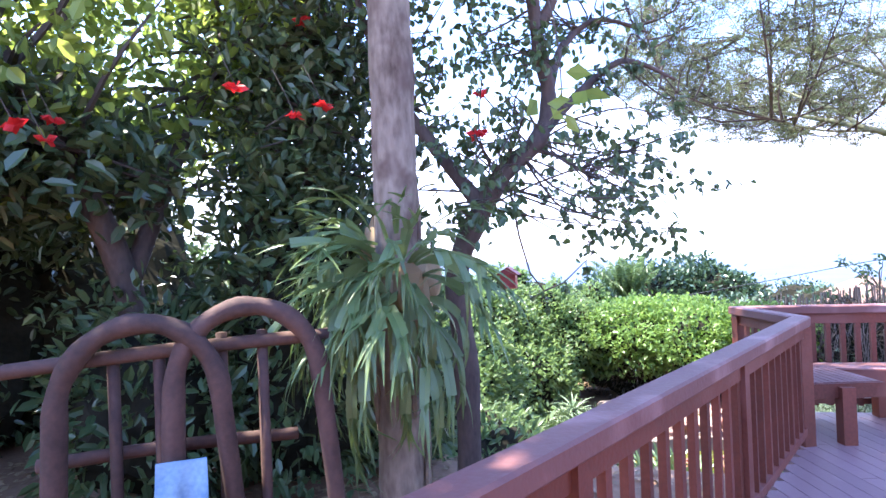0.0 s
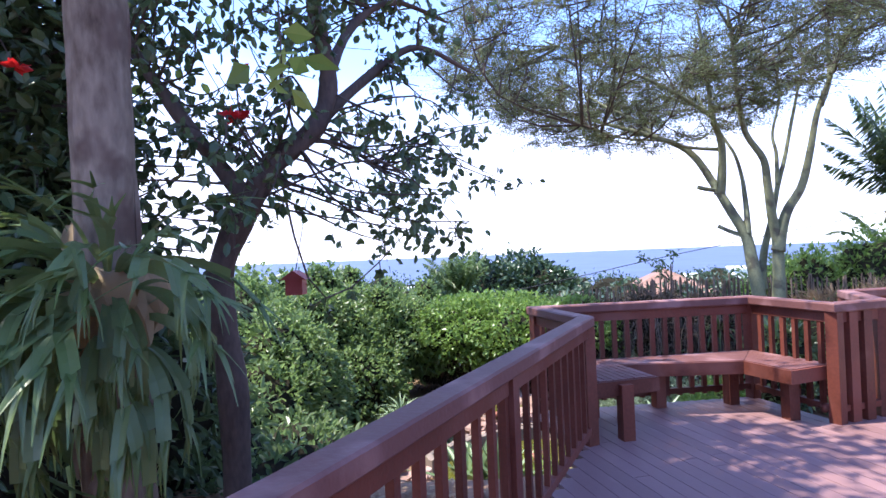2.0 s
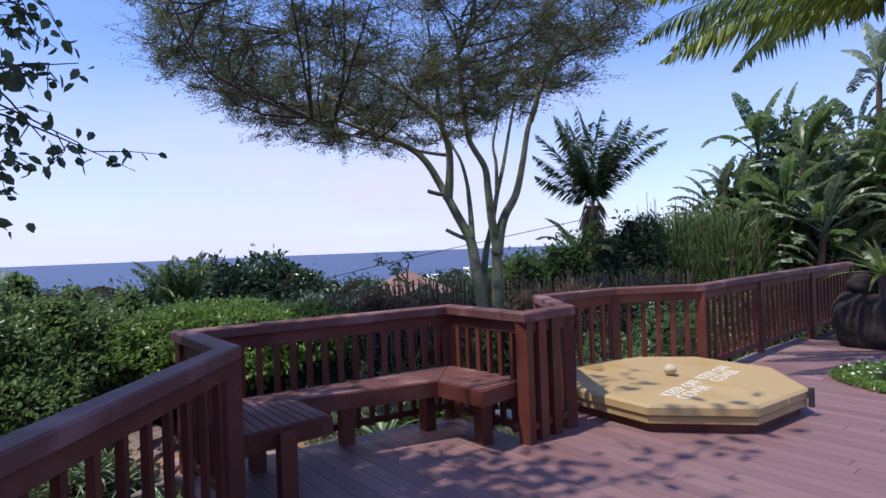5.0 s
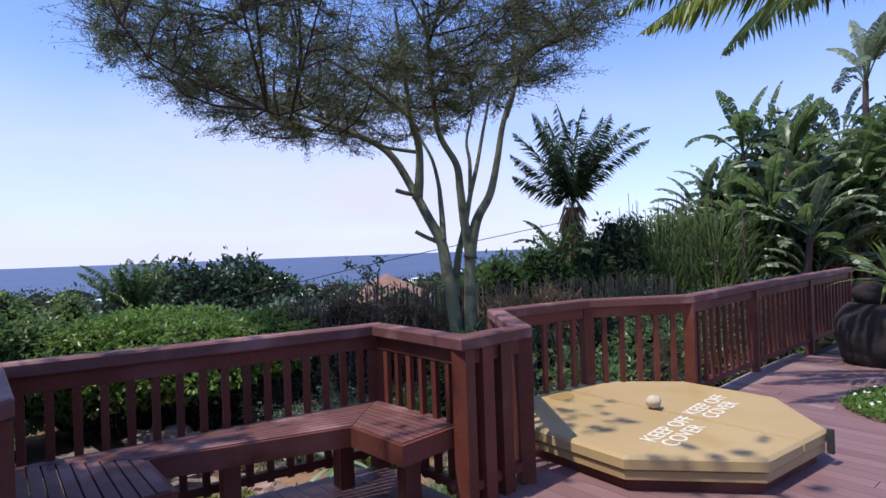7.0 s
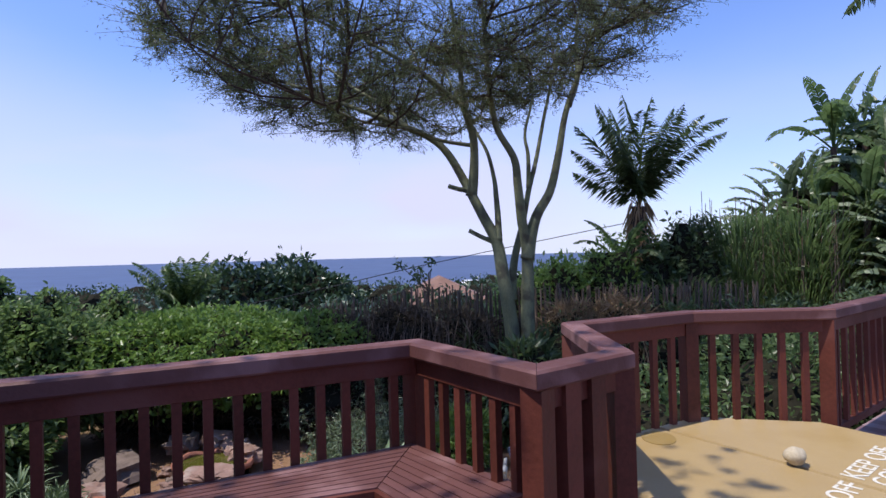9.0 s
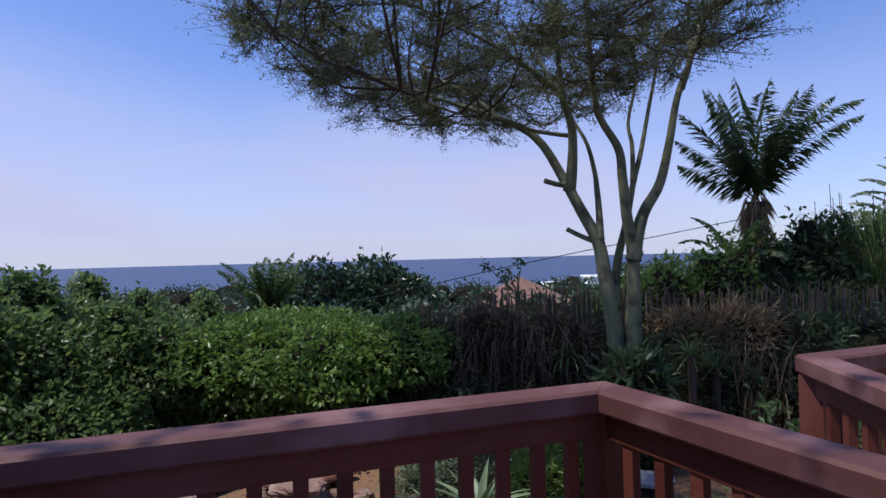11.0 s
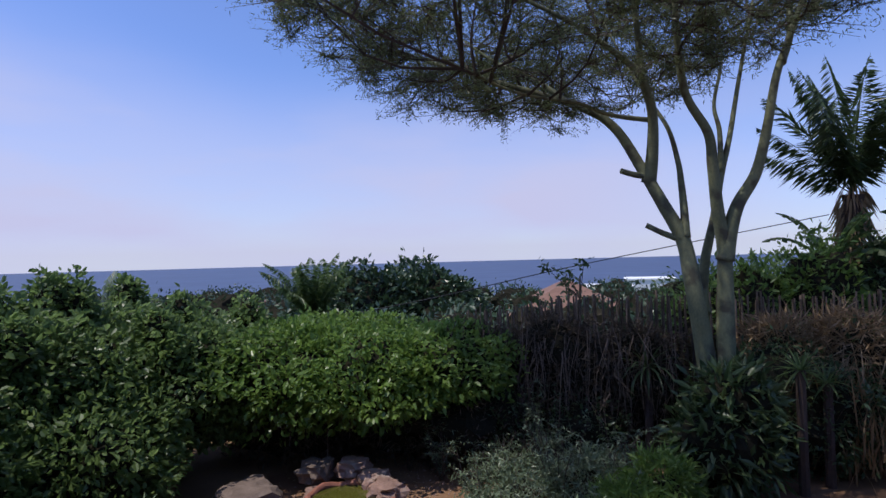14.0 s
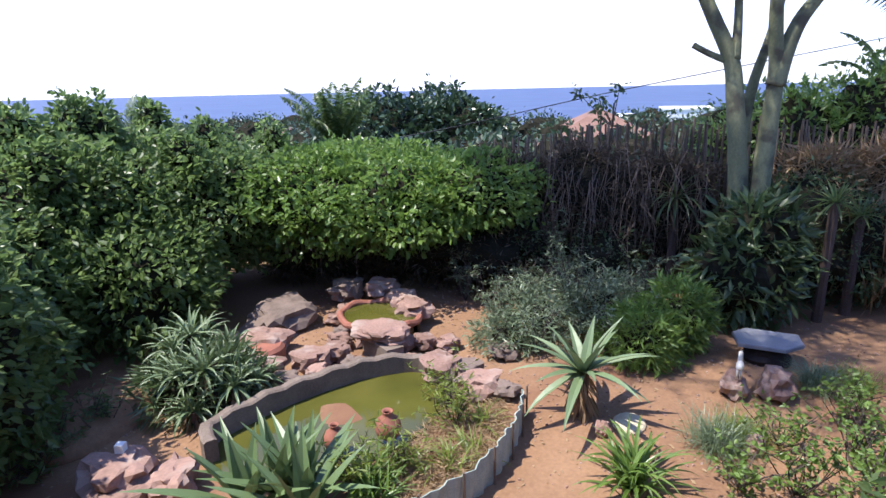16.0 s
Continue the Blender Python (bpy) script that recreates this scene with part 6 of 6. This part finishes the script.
m.tube(bend([(3.0, 3.0, 3.9), (2.75, 2.2, 3.3), (2.66, 1.8, 2.55), (2.63, 1.72, 2.05)], 5), np.linspace(0.007, 0.003, 16), 4)
part("stalk", m, TWIG, th)
n = 11
m = Mesh()
m.leaves(np.array([2.63, 1.72, 2.08]) + r.normal(size=(n, 3)) * 0.045, np.c_[r.normal(size=(n, 2)), r.normal(-0.2, 0.3, n)], r.uniform(0.09, 0.15, n), r.uniform(0.06, 0.09, n), r, 0.1, 0.6)
part("leaves", m, LEAF_LIME, th)["kind"] = "stuff"
# bank of trees behind; leaf colour darkened in place of real shade
mound("dark_thicket", (0.5, 8.6, -0.4), "thicket of trees beside the terrace, leaves darkened for shade", "thicket",
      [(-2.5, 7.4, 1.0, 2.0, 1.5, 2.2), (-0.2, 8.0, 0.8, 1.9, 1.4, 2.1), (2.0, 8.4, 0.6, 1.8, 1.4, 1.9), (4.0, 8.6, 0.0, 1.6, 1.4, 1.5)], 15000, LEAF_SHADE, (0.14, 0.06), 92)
mound("dark_thicket", (0.0, 11.5, -0.4), "tall trees closing the garden beside the terrace, leaves darkened for shade", "thicket",
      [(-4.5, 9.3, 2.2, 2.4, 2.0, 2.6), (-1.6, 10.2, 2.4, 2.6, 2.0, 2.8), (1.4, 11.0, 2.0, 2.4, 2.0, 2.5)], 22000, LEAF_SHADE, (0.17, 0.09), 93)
mound("terrace_shrub", (4.6, 5.6, -0.6), "shaded green shrubs on the bank below the deck", "shrub",
      [(5.0, 4.6, -1.2, 1.0, 0.9, 0.9), (6.3, 4.3, -2.0, 0.9, 0.8, 0.7), (4.6, 6.2, -0.6, 1.2, 1.1, 1.0), (6.4, 6.4, -1.7, 1.3, 1.2, 1.0), (3.2, 5.2, -0.2, 0.8, 0.7, 0.7)], 12000, LEAF, (0.13, 0.06), 94)

# red flowers
r = np.random.default_rng(95)
for k, (x, y, z) in enumerate(((0.75, 4.0, 2.42), (0.95, 4.1, 2.25), (1.1, 4.2, 2.2), (1.15, 4.3, 2.35), (1.9, 4.3, 3.55), (2.35, 3.6, 2.40), (2.5, 3.5, 2.45), (3.35, 3.0, 2.28), (3.45, 3.05, 2.3), (2.62, 4.0, 3.2), (1.9, 3.4, 2.45), (3.5, 3.1, 2.6))):
    th = thing("hibiscus_flower", (x, y, z), "bright red hibiscus flower hanging among the leaves", "flower", "red flowers")
    m = Mesh()
    n = 9
    a = np.arange(n) * 2 * math.pi / n
    m.leaves(np.tile([[x, y, z]], (n, 1)), np.c_[np.cos(a), np.sin(a), r.normal(0, 0.4, n)], r.uniform(0.05, 0.08, n), 0.05, r)
    part("petal", m, PETAL, th)["kind"] = "stuff"
    m = Mesh()
    m.tube([(x, y, z), (x - 0.06, y + 0.02, z + 0.14), (x - 0.1, y + 0.1, z + 0.3)], 0.003, 3)
    part("stalk", m, TWIG, th)


# ---- rustic arched seat on the terrace ----
def arched_seat():
    th = thing("arched_seat", (1.45, 2.95, -0.3), "rustic seat with two bent-wood arches and log rails", "garden seat")
    d, w = np.array([0.94, -0.34, 0]), np.array([0.34, 0.94, 0])
    for cx, cy, top in ((1.72, 2.84, 1.26), (1.30, 2.98, 1.21)):
        m = Mesh()
        pts = []
        for k in range(25):
            a = math.pi * k / 24
            pts.append(np.array([cx, cy, 0]) + d * (-0.32 * math.cos(a)) + np.array([0, 0, top - 0.36 + 0.36 * math.sin(a)]))
        pts = [pts[0] + np.array([-0.03, 0, -1.2])] + [pts[0] + np.array([-0.01, 0, -0.5])] + pts + [pts[-1] + np.array([0.05, -0.02, -0.5]), pts[-1] + np.array([0.1, -0.04, -1.2])]
        m.tube(pts, 0.046 + 0.004 * np.sin(np.arange(len(pts)) * 1.1), 9)
        part("arch", m, LOG, th, smooth=True)
        for u in (-0.12, 0.06):
            m = Mesh()
            p = np.array([cx, cy, 0]) + d * u + w * 0.08
            m.tube([p + np.array([0, 0, -0.3]), p + np.array([0.01, 0, 0.4]), p + np.array([0, 0, top - 0.12])], 0.026, 7)
            part("upright", m, LOG, th, smooth=True)
    for a, b, rad in (((0.70, 3.25, 1.03), (2.2, 2.74, 1.10), 0.032), ((0.85, 3.1, 0.42), (2.0, 2.72, 0.28), 0.035), ((0.95, 3.25, 0.62), (2.0, 2.95, 0.6), 0.03), ((1.05, 2.95, 0.30), (1.75, 2.62, 0.10), 0.04)):
        m = Mesh()
        a, b = np.array(a), np.array(b)
        m.tube(bend([a, (a + b) / 2 + np.array([0, 0, 0.015]), b], 5), rad, 8)
        part("rail", m, LOG, th, smooth=True)
    m = Mesh()
    for k in range(5):
        o = w * (0.1 + 0.11 * k)
        m.box((1.5 + o[0], 2.92 + o[1], 0.10), (0.95, 0.085, 0.03), -0.347)
    part("seat", m, WOOD, th)["kind"] = "stuff"
    return th


arched_seat()
m = Mesh()
gx_, gy_ = np.meshgrid(np.linspace(-0.10, 0.10, 9), np.linspace(0, 0.30, 10))
cl = np.c_[1.42 + gx_.ravel() * 0.94, 2.86 - gx_.ravel() * 0.34 + 0.05 * np.sin(gx_.ravel() * 52 + 3 * gy_.ravel()) * gy_.ravel() * 3, 0.62 - gy_.ravel()]
fs = [(j * 9 + i, j * 9 + i + 1, (j + 1) * 9 + i + 1, (j + 1) * 9 + i) for j in range(9) for i in range(8)]
back = cl + np.array([0.006, 0.014, 0])
m.add(np.concatenate([cl, back]), fs + [tuple(90 + q for q in f[::-1]) for f in fs])
tagged(part("blue_cloth", m, CLOTH, smooth=True), "faded blue cloth hung over the seat rail", "cloth")


# ---- right-hand end of the deck ----
m = Mesh()
m.lump((10.75, -3.85, 0.30), (0.42, 0.40, 0.46), np.random.default_rng(14), 0.14, 4, 1.6, 0.8)
m.lump((10.75, -3.85, 0.78), (0.25, 0.24, 0.20), np.random.default_rng(15), 0.16, 3, 1.6, 0.8)
tagged(part("stacked_boulder", m, DARK_ROCK, smooth=True), "dark stacked boulder standing on the deck in shade", "boulder")
r = np.random.default_rng(18)
bed = thing("ground_cover_bed", (8.7, -3.4, 0.0), "bed of low green ground cover dotted with pale petals", "plant bed", kind="stuff")
n = 7000
a, q = r.uniform(0, 2 * math.pi, n), np.sqrt(r.random(n))
p = np.c_[8.75 + 0.75 * q * np.cos(a), -3.45 + 0.85 * q * np.sin(a), 0.02 + 0.10 * (1 - q ** 2) * r.random(n)]
m = Mesh()
m.leaves(p, np.c_[r.normal(size=(n, 2)), 0.5 + 0.4 * r.random(n)], r.uniform(0.03, 0.07, n), 0.03, r)
part("foliage", m, LEAF_BRIGHT, bed)
n = 130
a, q = r.uniform(0, 2 * math.pi, n), np.sqrt(r.random(n))
m = Mesh()
m.leaves(np.c_[8.75 + 0.7 * q * np.cos(a), -3.45 + 0.8 * q * np.sin(a), 0.10 + 0.04 * r.random(n)], r.normal(size=(n, 3)) * np.array([1, 1, 0.2]), 0.035, 0.03, r)
part("petals", m, PETAL_WHITE, bed)
aloe((10.5, -3.9, 0.0), 0.8, 18, "pot-grown plant with long arching pale leaves", 420, 0.07, 0.9, (0.0, 1.3), 1.2, LEAF_LIME, False, "plant", "arching_plant")

# palm that hangs its fronds over the deck
ov = thing("overhanging_palm", (9.4, -4.6, 0.0), "palm leaning over the deck, its nearest drooping fronds coloured lime for sunlight", "palm")
m = Mesh()
m.tube(bend([(9.4, -4.6, -0.1), (9.35, -4.3, 1.8), (9.1, -3.6, 3.75)], 8), np.linspace(0.16, 0.11, 17), 10)
part("trunk", m, BARK_DARK, ov)
r = np.random.default_rng(430)
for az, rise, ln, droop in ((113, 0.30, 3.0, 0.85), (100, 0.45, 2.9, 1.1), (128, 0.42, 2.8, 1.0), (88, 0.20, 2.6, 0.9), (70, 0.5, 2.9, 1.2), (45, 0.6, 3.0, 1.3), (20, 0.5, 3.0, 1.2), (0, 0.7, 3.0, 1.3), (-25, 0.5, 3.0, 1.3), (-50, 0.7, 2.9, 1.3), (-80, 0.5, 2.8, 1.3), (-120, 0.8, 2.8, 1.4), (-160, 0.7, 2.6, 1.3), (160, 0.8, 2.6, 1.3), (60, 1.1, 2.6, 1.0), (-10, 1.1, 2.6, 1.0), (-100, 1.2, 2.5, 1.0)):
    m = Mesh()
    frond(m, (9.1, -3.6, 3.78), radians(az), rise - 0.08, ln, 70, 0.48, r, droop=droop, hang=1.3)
    # fronds reaching over the deck get the lime leaf colour to look sunlit
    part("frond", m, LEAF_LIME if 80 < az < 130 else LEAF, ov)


# ---- distance ----
mound("round_tree", (40.0, 24.0, -6.0), "great rounded dark green tree crown beyond the gardens", "tree",
      [(39.5, 23.0, -2.9, 4.2, 4.2, 3.6), (42.2, 20.2, -3.0, 3.9, 3.9, 3.8), (37.0, 25.0, -3.8, 3.0, 3.0, 2.9), (43, 24.5, -3.2, 4, 4, 3.6)], 30000, LEAF_DISTANT, (0.45, 0.26), 501, shell=0.15)
r = np.random.default_rng(502)
blobs = []
for k in range(190):
    s = r.uniform(23, 95)
    q = r.uniform(-0.75, 0.95)
    x, y = s * math.cos(0.55 + q), 2 + s * math.sin(0.55 + q)
    if 0.8 * x + 0.6 * y < 19.5:
        continue
    rad = r.uniform(1.1, 2.4) * (1 + s / 90)
    z = float(ground_z(x, y))
    if z + rad * 1.1 > -0.5 - 0.016 * s:
        z = -0.5 - 0.016 * s - rad * 1.1
    blobs.append((x, y, z + 0.25 * rad, rad, rad, rad * 0.85))
mound("hillside_bushes", (40, 20, -6), "rolling green bush and gardens falling towards the sea", "bushes", blobs, 90000, LEAF_DISTANT, (0.42, 0.24), 503, kind="stuff", shell=0.2)
# leafy trees just beyond the hedge
mound("garden_tree", (13.5, 16.0, -3.0), "leafy mango-like trees rising behind the hedge", "tree",
      [(9.5, 15.5, -0.8, 1.6, 1.6, 1.9), (12.4, 16.5, -1.0, 1.8, 1.8, 1.7), (15.6, 15.4, -1.2, 1.9, 1.8, 1.5), (18.0, 14.6, -1.6, 1.7, 1.6, 1.4), (6.5, 15.5, -0.4, 2.0, 1.8, 2.2)], 24000, LEAF_HEDGE, (0.22, 0.08), 504)


def sapling():
    r = np.random.default_rng(505)
    th = thing("sapling", (22.5, 5.1, -3.0), "thin young tree with a few clumps of leaves", "tree")
    st = Mesh()
    P = []
    st.tube(bend([(22.5, 5.1, -3.2), (22.5, 5.15, -1.0), (22.45, 5.1, 0.8)], 5), np.linspace(0.05, 0.02, 11), 6)
    for k in range(7):
        e = np.array([22.45 + r.normal(0, 0.25), 5.1 + r.normal(0, 0.35), 0.5 + r.uniform(-0.4, 1.0)])
        st.tube([(22.48, 5.12, 0.2), (np.array([22.48, 5.12, 0.2]) + e) / 2, e], [0.015, 0.012, 0.008], 4)
        P.append(e + r.normal(size=(26, 3)) * 0.10)
    part("trunk", st, TWIG, th)
    P = np.concatenate(P)
    m = Mesh()
    m.leaves(P, r.normal(size=P.shape), r.uniform(0.12, 0.22, len(P)), 0.08, r)
    part("leaves", m, LEAF_DARK, th)["kind"] = "stuff"


sapling()


def house(x, y, z, sx, sy, h, roof_h, turn, label, white=False, windows=3):
    """A distant house with a hipped tiled roof and a row of windows."""
    th = thing("house", (x, y, z), label, "house", "distant houses")
    c, s = math.cos(turn), math.sin(turn)
    loc = lambda u, v, w: (x + u * c - v * s, y + u * s + v * c, z + w)
    m = Mesh()
    m.box((x, y, z + h / 2), (sx, sy, h), turn)
    part("wall", m, WALL_WHITE, th)
    m = Mesh()
    if white:
        m.box((x, y, z + h + 0.15), (sx + 0.3, sy + 0.3, 0.3), turn)
        part("roof", m, WALL_WHITE, th)
    else:
        e, k = 0.5, min(sx, sy) / 2
        a, b = sx / 2 + e, sy / 2 + e
        ridge = max(0.3, a - k)
        m.add([loc(-a, -b, h), loc(a, -b, h), loc(a, b, h), loc(-a, b, h), loc(-ridge, 0, h + roof_h), loc(ridge, 0, h + roof_h)], [(0, 1, 5, 4), (1, 2, 5), (2, 3, 4, 5), (3, 0, 4), (3, 2, 1, 0)])
        part("roof", m, ROOF, th)
    for k in range(windows):
        u = sx * ((k + 0.5) / windows - 0.5)
        m = Mesh()
        p = loc(u, -sy / 2 - 0.03, h * 0.55)
        m.box(p, (sx / windows * 0.5, 0.08, h * 0.4), turn)
        part("window", m, GLASS_DARK, th)
        m = Mesh()
        p = loc(-sx / 2 - 0.03, sy * ((k + 0.5) / windows - 0.5), h * 0.55)
        m.box(p, (0.08, sy / windows * 0.5, h * 0.4), turn)
        part("window", m, GLASS_DARK, th)
    return th


house(47, 39, -7.2, 9, 7, 3.0, 2.3, 0.6, "brown tiled hip-roofed house below the garden")
house(62, 46, -7.0, 6, 5, 4.0, 1.0, 0.5, "white flat-roofed house near the shore", True)
house(50, 12.0, -5.6, 10, 8, 3.0, 2.2, 0.3, "reddish-brown tiled roof beyond the fence")
house(95, 16.5, -8.0, 9, 7, 4.6, 1.0, 0.2, "white flat-roofed block by the sea", True, 5)
house(112, 12.5, -8.0, 9, 8, 5.0, 1.0, 0.15, "white flat-roofed block by the sea", True, 4)
m = Mesh()
m.tube(bend([(4, 30, -2.4), (14.5, 20.5, -1.6), (23, 12.0, -0.25), (27, 6.0, 1.05), (31, -2, 2.6)], 10), 0.017, 4)
tagged(part("overhead_cable", m, CABLE), "thin black cable strung across the gardens", "cable")

# unseen crown added above the view for shade, and low litter on the terrace
rr = np.random.default_rng(96)
ends = [np.array([1.9 + rr.normal(0, 1.3), 3.3 + rr.normal(0, 1.0), rr.uniform(5.2, 8.0)]) for k in range(165)]
canopy("added_shade_tree", "slim tree added for its unseen crown, which shades the terrace and deck", [
    ([(2.9, 5.9, -0.5), (2.85, 5.6, 2.0), (2.7, 4.8, 4.4), (2.6, 3.6, 6.0), (2.6, 3.0, 7.2)], 0.10, 0.03),
    ([(2.7, 4.8, 4.4), (3.6, 4.2, 5.8), (4.2, 3.6, 6.8)], 0.05, 0.02), ([(2.7, 4.8, 4.4), (1.6, 4.0, 5.8), (1.0, 3.2, 6.8)], 0.05, 0.02)], ends, 70, (0.15, 0.085), LEAF, 97, (2.9, 5.9, -0.4))
r = np.random.default_rng(98)
n = 5000
x, y = r.uniform(-2.5, 5.0, n), r.uniform(2.2, 7.0, n)
m = Mesh()
m.leaves(np.c_[x, y, ground_z(x, y) + 0.01 + 0.02 * r.random(n)], np.c_[r.normal(size=(n, 2)), 0.1 * r.normal(size=n)], r.uniform(0.05, 0.12, n), 0.045, r, 0.1, 2.0)
litter = tagged(part("leaf_litter", m, LEAF_DEAD), "dry brown fallen leaves on the terrace soil", "leaf litter", kind="stuff")
# whip-thin stems and dry creeper tangle on the hedge face
r = np.random.default_rng(99)
th = thing("creeper_tangle", (15.4, 8.3, -1.2), "bare hanging creeper stems with white flowers under the hedge edge", "creeper")
m = Mesh()
for k in range(220):
    u = r.random()
    p = np.array([14.7 + 2.2 * u + r.normal(0, 0.15), 9.6 - 2.9 * u + r.normal(0, 0.15), -1.15 + r.normal(0, 0.2)])
    e = p + np.array([r.normal(0, 0.12), r.normal(0, 0.12), -r.uniform(0.3, 0.9)])
    m.tube([p, (p + e) / 2 + r.normal(size=3) * 0.05, e], [0.006, 0.005, 0.003], 3, cap=False)
part("stem_tangle", m, THATCH, th)["kind"] = "stuff"
m = Mesh()
for c in ((15.05, 8.35, -1.25), (14.75, 9.0, -1.55), (15.3, 8.0, -1.2)):
    n = 14
    m.leaves(np.array(c) + r.normal(size=(n, 3)) * 0.05, r.normal(size=(n, 3)), 0.05, 0.04, r)
part("flower_cluster", m, PETAL_WHITE, th)["kind"] = "stuff"

# dry straw, weeds and pebbles on the pond bed
r = np.random.default_rng(600)
n = 4200
a, q = r.uniform(0, 2 * math.pi, n), np.sqrt(r.random(n))
x, y = 11.5 + 1.5 * q * np.cos(a), 4.45 + 0.5 * q * np.sin(a)
m = Mesh()
m.leaves(np.c_[x, y, GARDEN + 0.02 + 0.08 * r.random(n)], np.c_[r.normal(size=(n, 2)), 0.25 * r.normal(size=n)], r.uniform(0.08, 0.2, n), 0.012, r)
tagged(part("dry_straw", m, LEAF_DEAD), "dry straw and weeds scattered over the pond bed", "straw", kind="stuff")
n = 2600
x, y = r.uniform(9.0, 17.5, n), r.uniform(-1.5, 9.3, n)
keep = (x - 11.42) ** 2 + (y - 5.78) ** 2 > 2.2
x, y = x[keep], y[keep]
m = Mesh()
for px, py in zip(x, y):
    s = r.uniform(0.006, 0.022)
    m.box((px, py, float(ground_z(px, py)) + s * 0.4), (s * 2, s * 1.5, s), r.uniform(0, 3), 0.6)
tagged(part("gravel", m, ROCK), "small loose stones scattered on the red soil", "gravel", kind="stuff")
n = 2600
x, y = r.uniform(9.0, 18.0, n), r.uniform(-2.0, 9.5, n)
keep = (x - 11.42) ** 2 + (y - 5.78) ** 2 > 2.2
x, y = x[keep], y[keep]
m = Mesh()
m.leaves(np.c_[x, y, ground_z(x, y) + 0.008], np.c_[r.normal(size=(len(x), 2)), 0.15 * r.normal(size=len(x))], r.uniform(0.03, 0.09, len(x)), 0.03, r, 0.1, 2.0)
tagged(part("fallen_leaves", m, LEAF_DEAD), "scattered dry leaves on the garden soil", "fallen leaves", kind="stuff")
for k, (x, y, h) in enumerate(((10.6, 5.0, 0.6), (11.0, 4.75, 0.5), (12.1, 4.6, 0.5), (12.5, 4.9, 0.45))):
    twiggy_bush((x, y, GARDEN), "leafy weed growing at the pond edge", 620 + k, 9, h, LEAF_LIME, (0.10, 0.025), 24, "pond_weed", "weed", 0.3, "pond weeds")

# drooping and spiky plants under the fever tree
for x, y, stem, rad, n, w, droop, mat, lab in ((17.1, 1.75, 0.55, 0.95, 30, 0.13, 1.9, LEAF_DARK, "dark cycad-like plant with long drooping leaves"), (17.35, 1.5, 1.25, 0.95, 30, 0.13, 1.9, LEAF_DARK, "dark cycad-like plant with long drooping leaves"), (17.3, 1.6, 1.8, 0.85, 26, 0.12, 1.7, LEAF, "dark cycad-like plant with long drooping leaves"),
                                              (18.3, 2.95, 1.9, 0.95, 44, 0.06, 2.6, LEAF_DARK, "dracaena with narrow hanging leaves by the fence"), (17.8, 0.45, 2.1, 0.6, 34, 0.045, 1.0, LEAF, "spiky dracaena rosette on a thin stem"), (18.3, 0.0, 1.8, 0.55, 30, 0.045, 1.0, LEAF, "spiky dracaena rosette on a thin stem")):
    aloe((x, y, float(ground_z(x, y))), rad, n, lab, int(700 + 10 * x + y), w, stem, (-0.5, 1.35), droop, mat, False, "plant", "drooping_plant")
# loose twigs over the grey shrubs
for k, (x, y, h) in enumerate(((15.0, 5.0, 1.0), (15.6, 4.0, 1.3), (16.2, 4.4, 1.5), (15.9, 3.2, 1.0), (14.9, 3.3, 0.9), (14.5, 4.4, 0.8))):
    twiggy_bush((x, y, GARDEN), "wispy grey-green bush with bare arching twigs", 720 + k, 10, h, LEAF_GREY, (0.11, 0.02), 24, "wispy_bush", "bush", 0.7, "wispy bushes")


# ---- deck boards, one by one ----
unit_board = Mesh()
unit_board.box((0, 0, -0.015), (1.0, 0.114, 0.03))
BOARD = unit_board.data("board", DECK)
for c, ln in near:
    shared("board", BOARD, deck, pose(c[0], c[1], 0.0, 0, 0, 49) @ Matrix.Diagonal((ln, 1, 1, 1)))
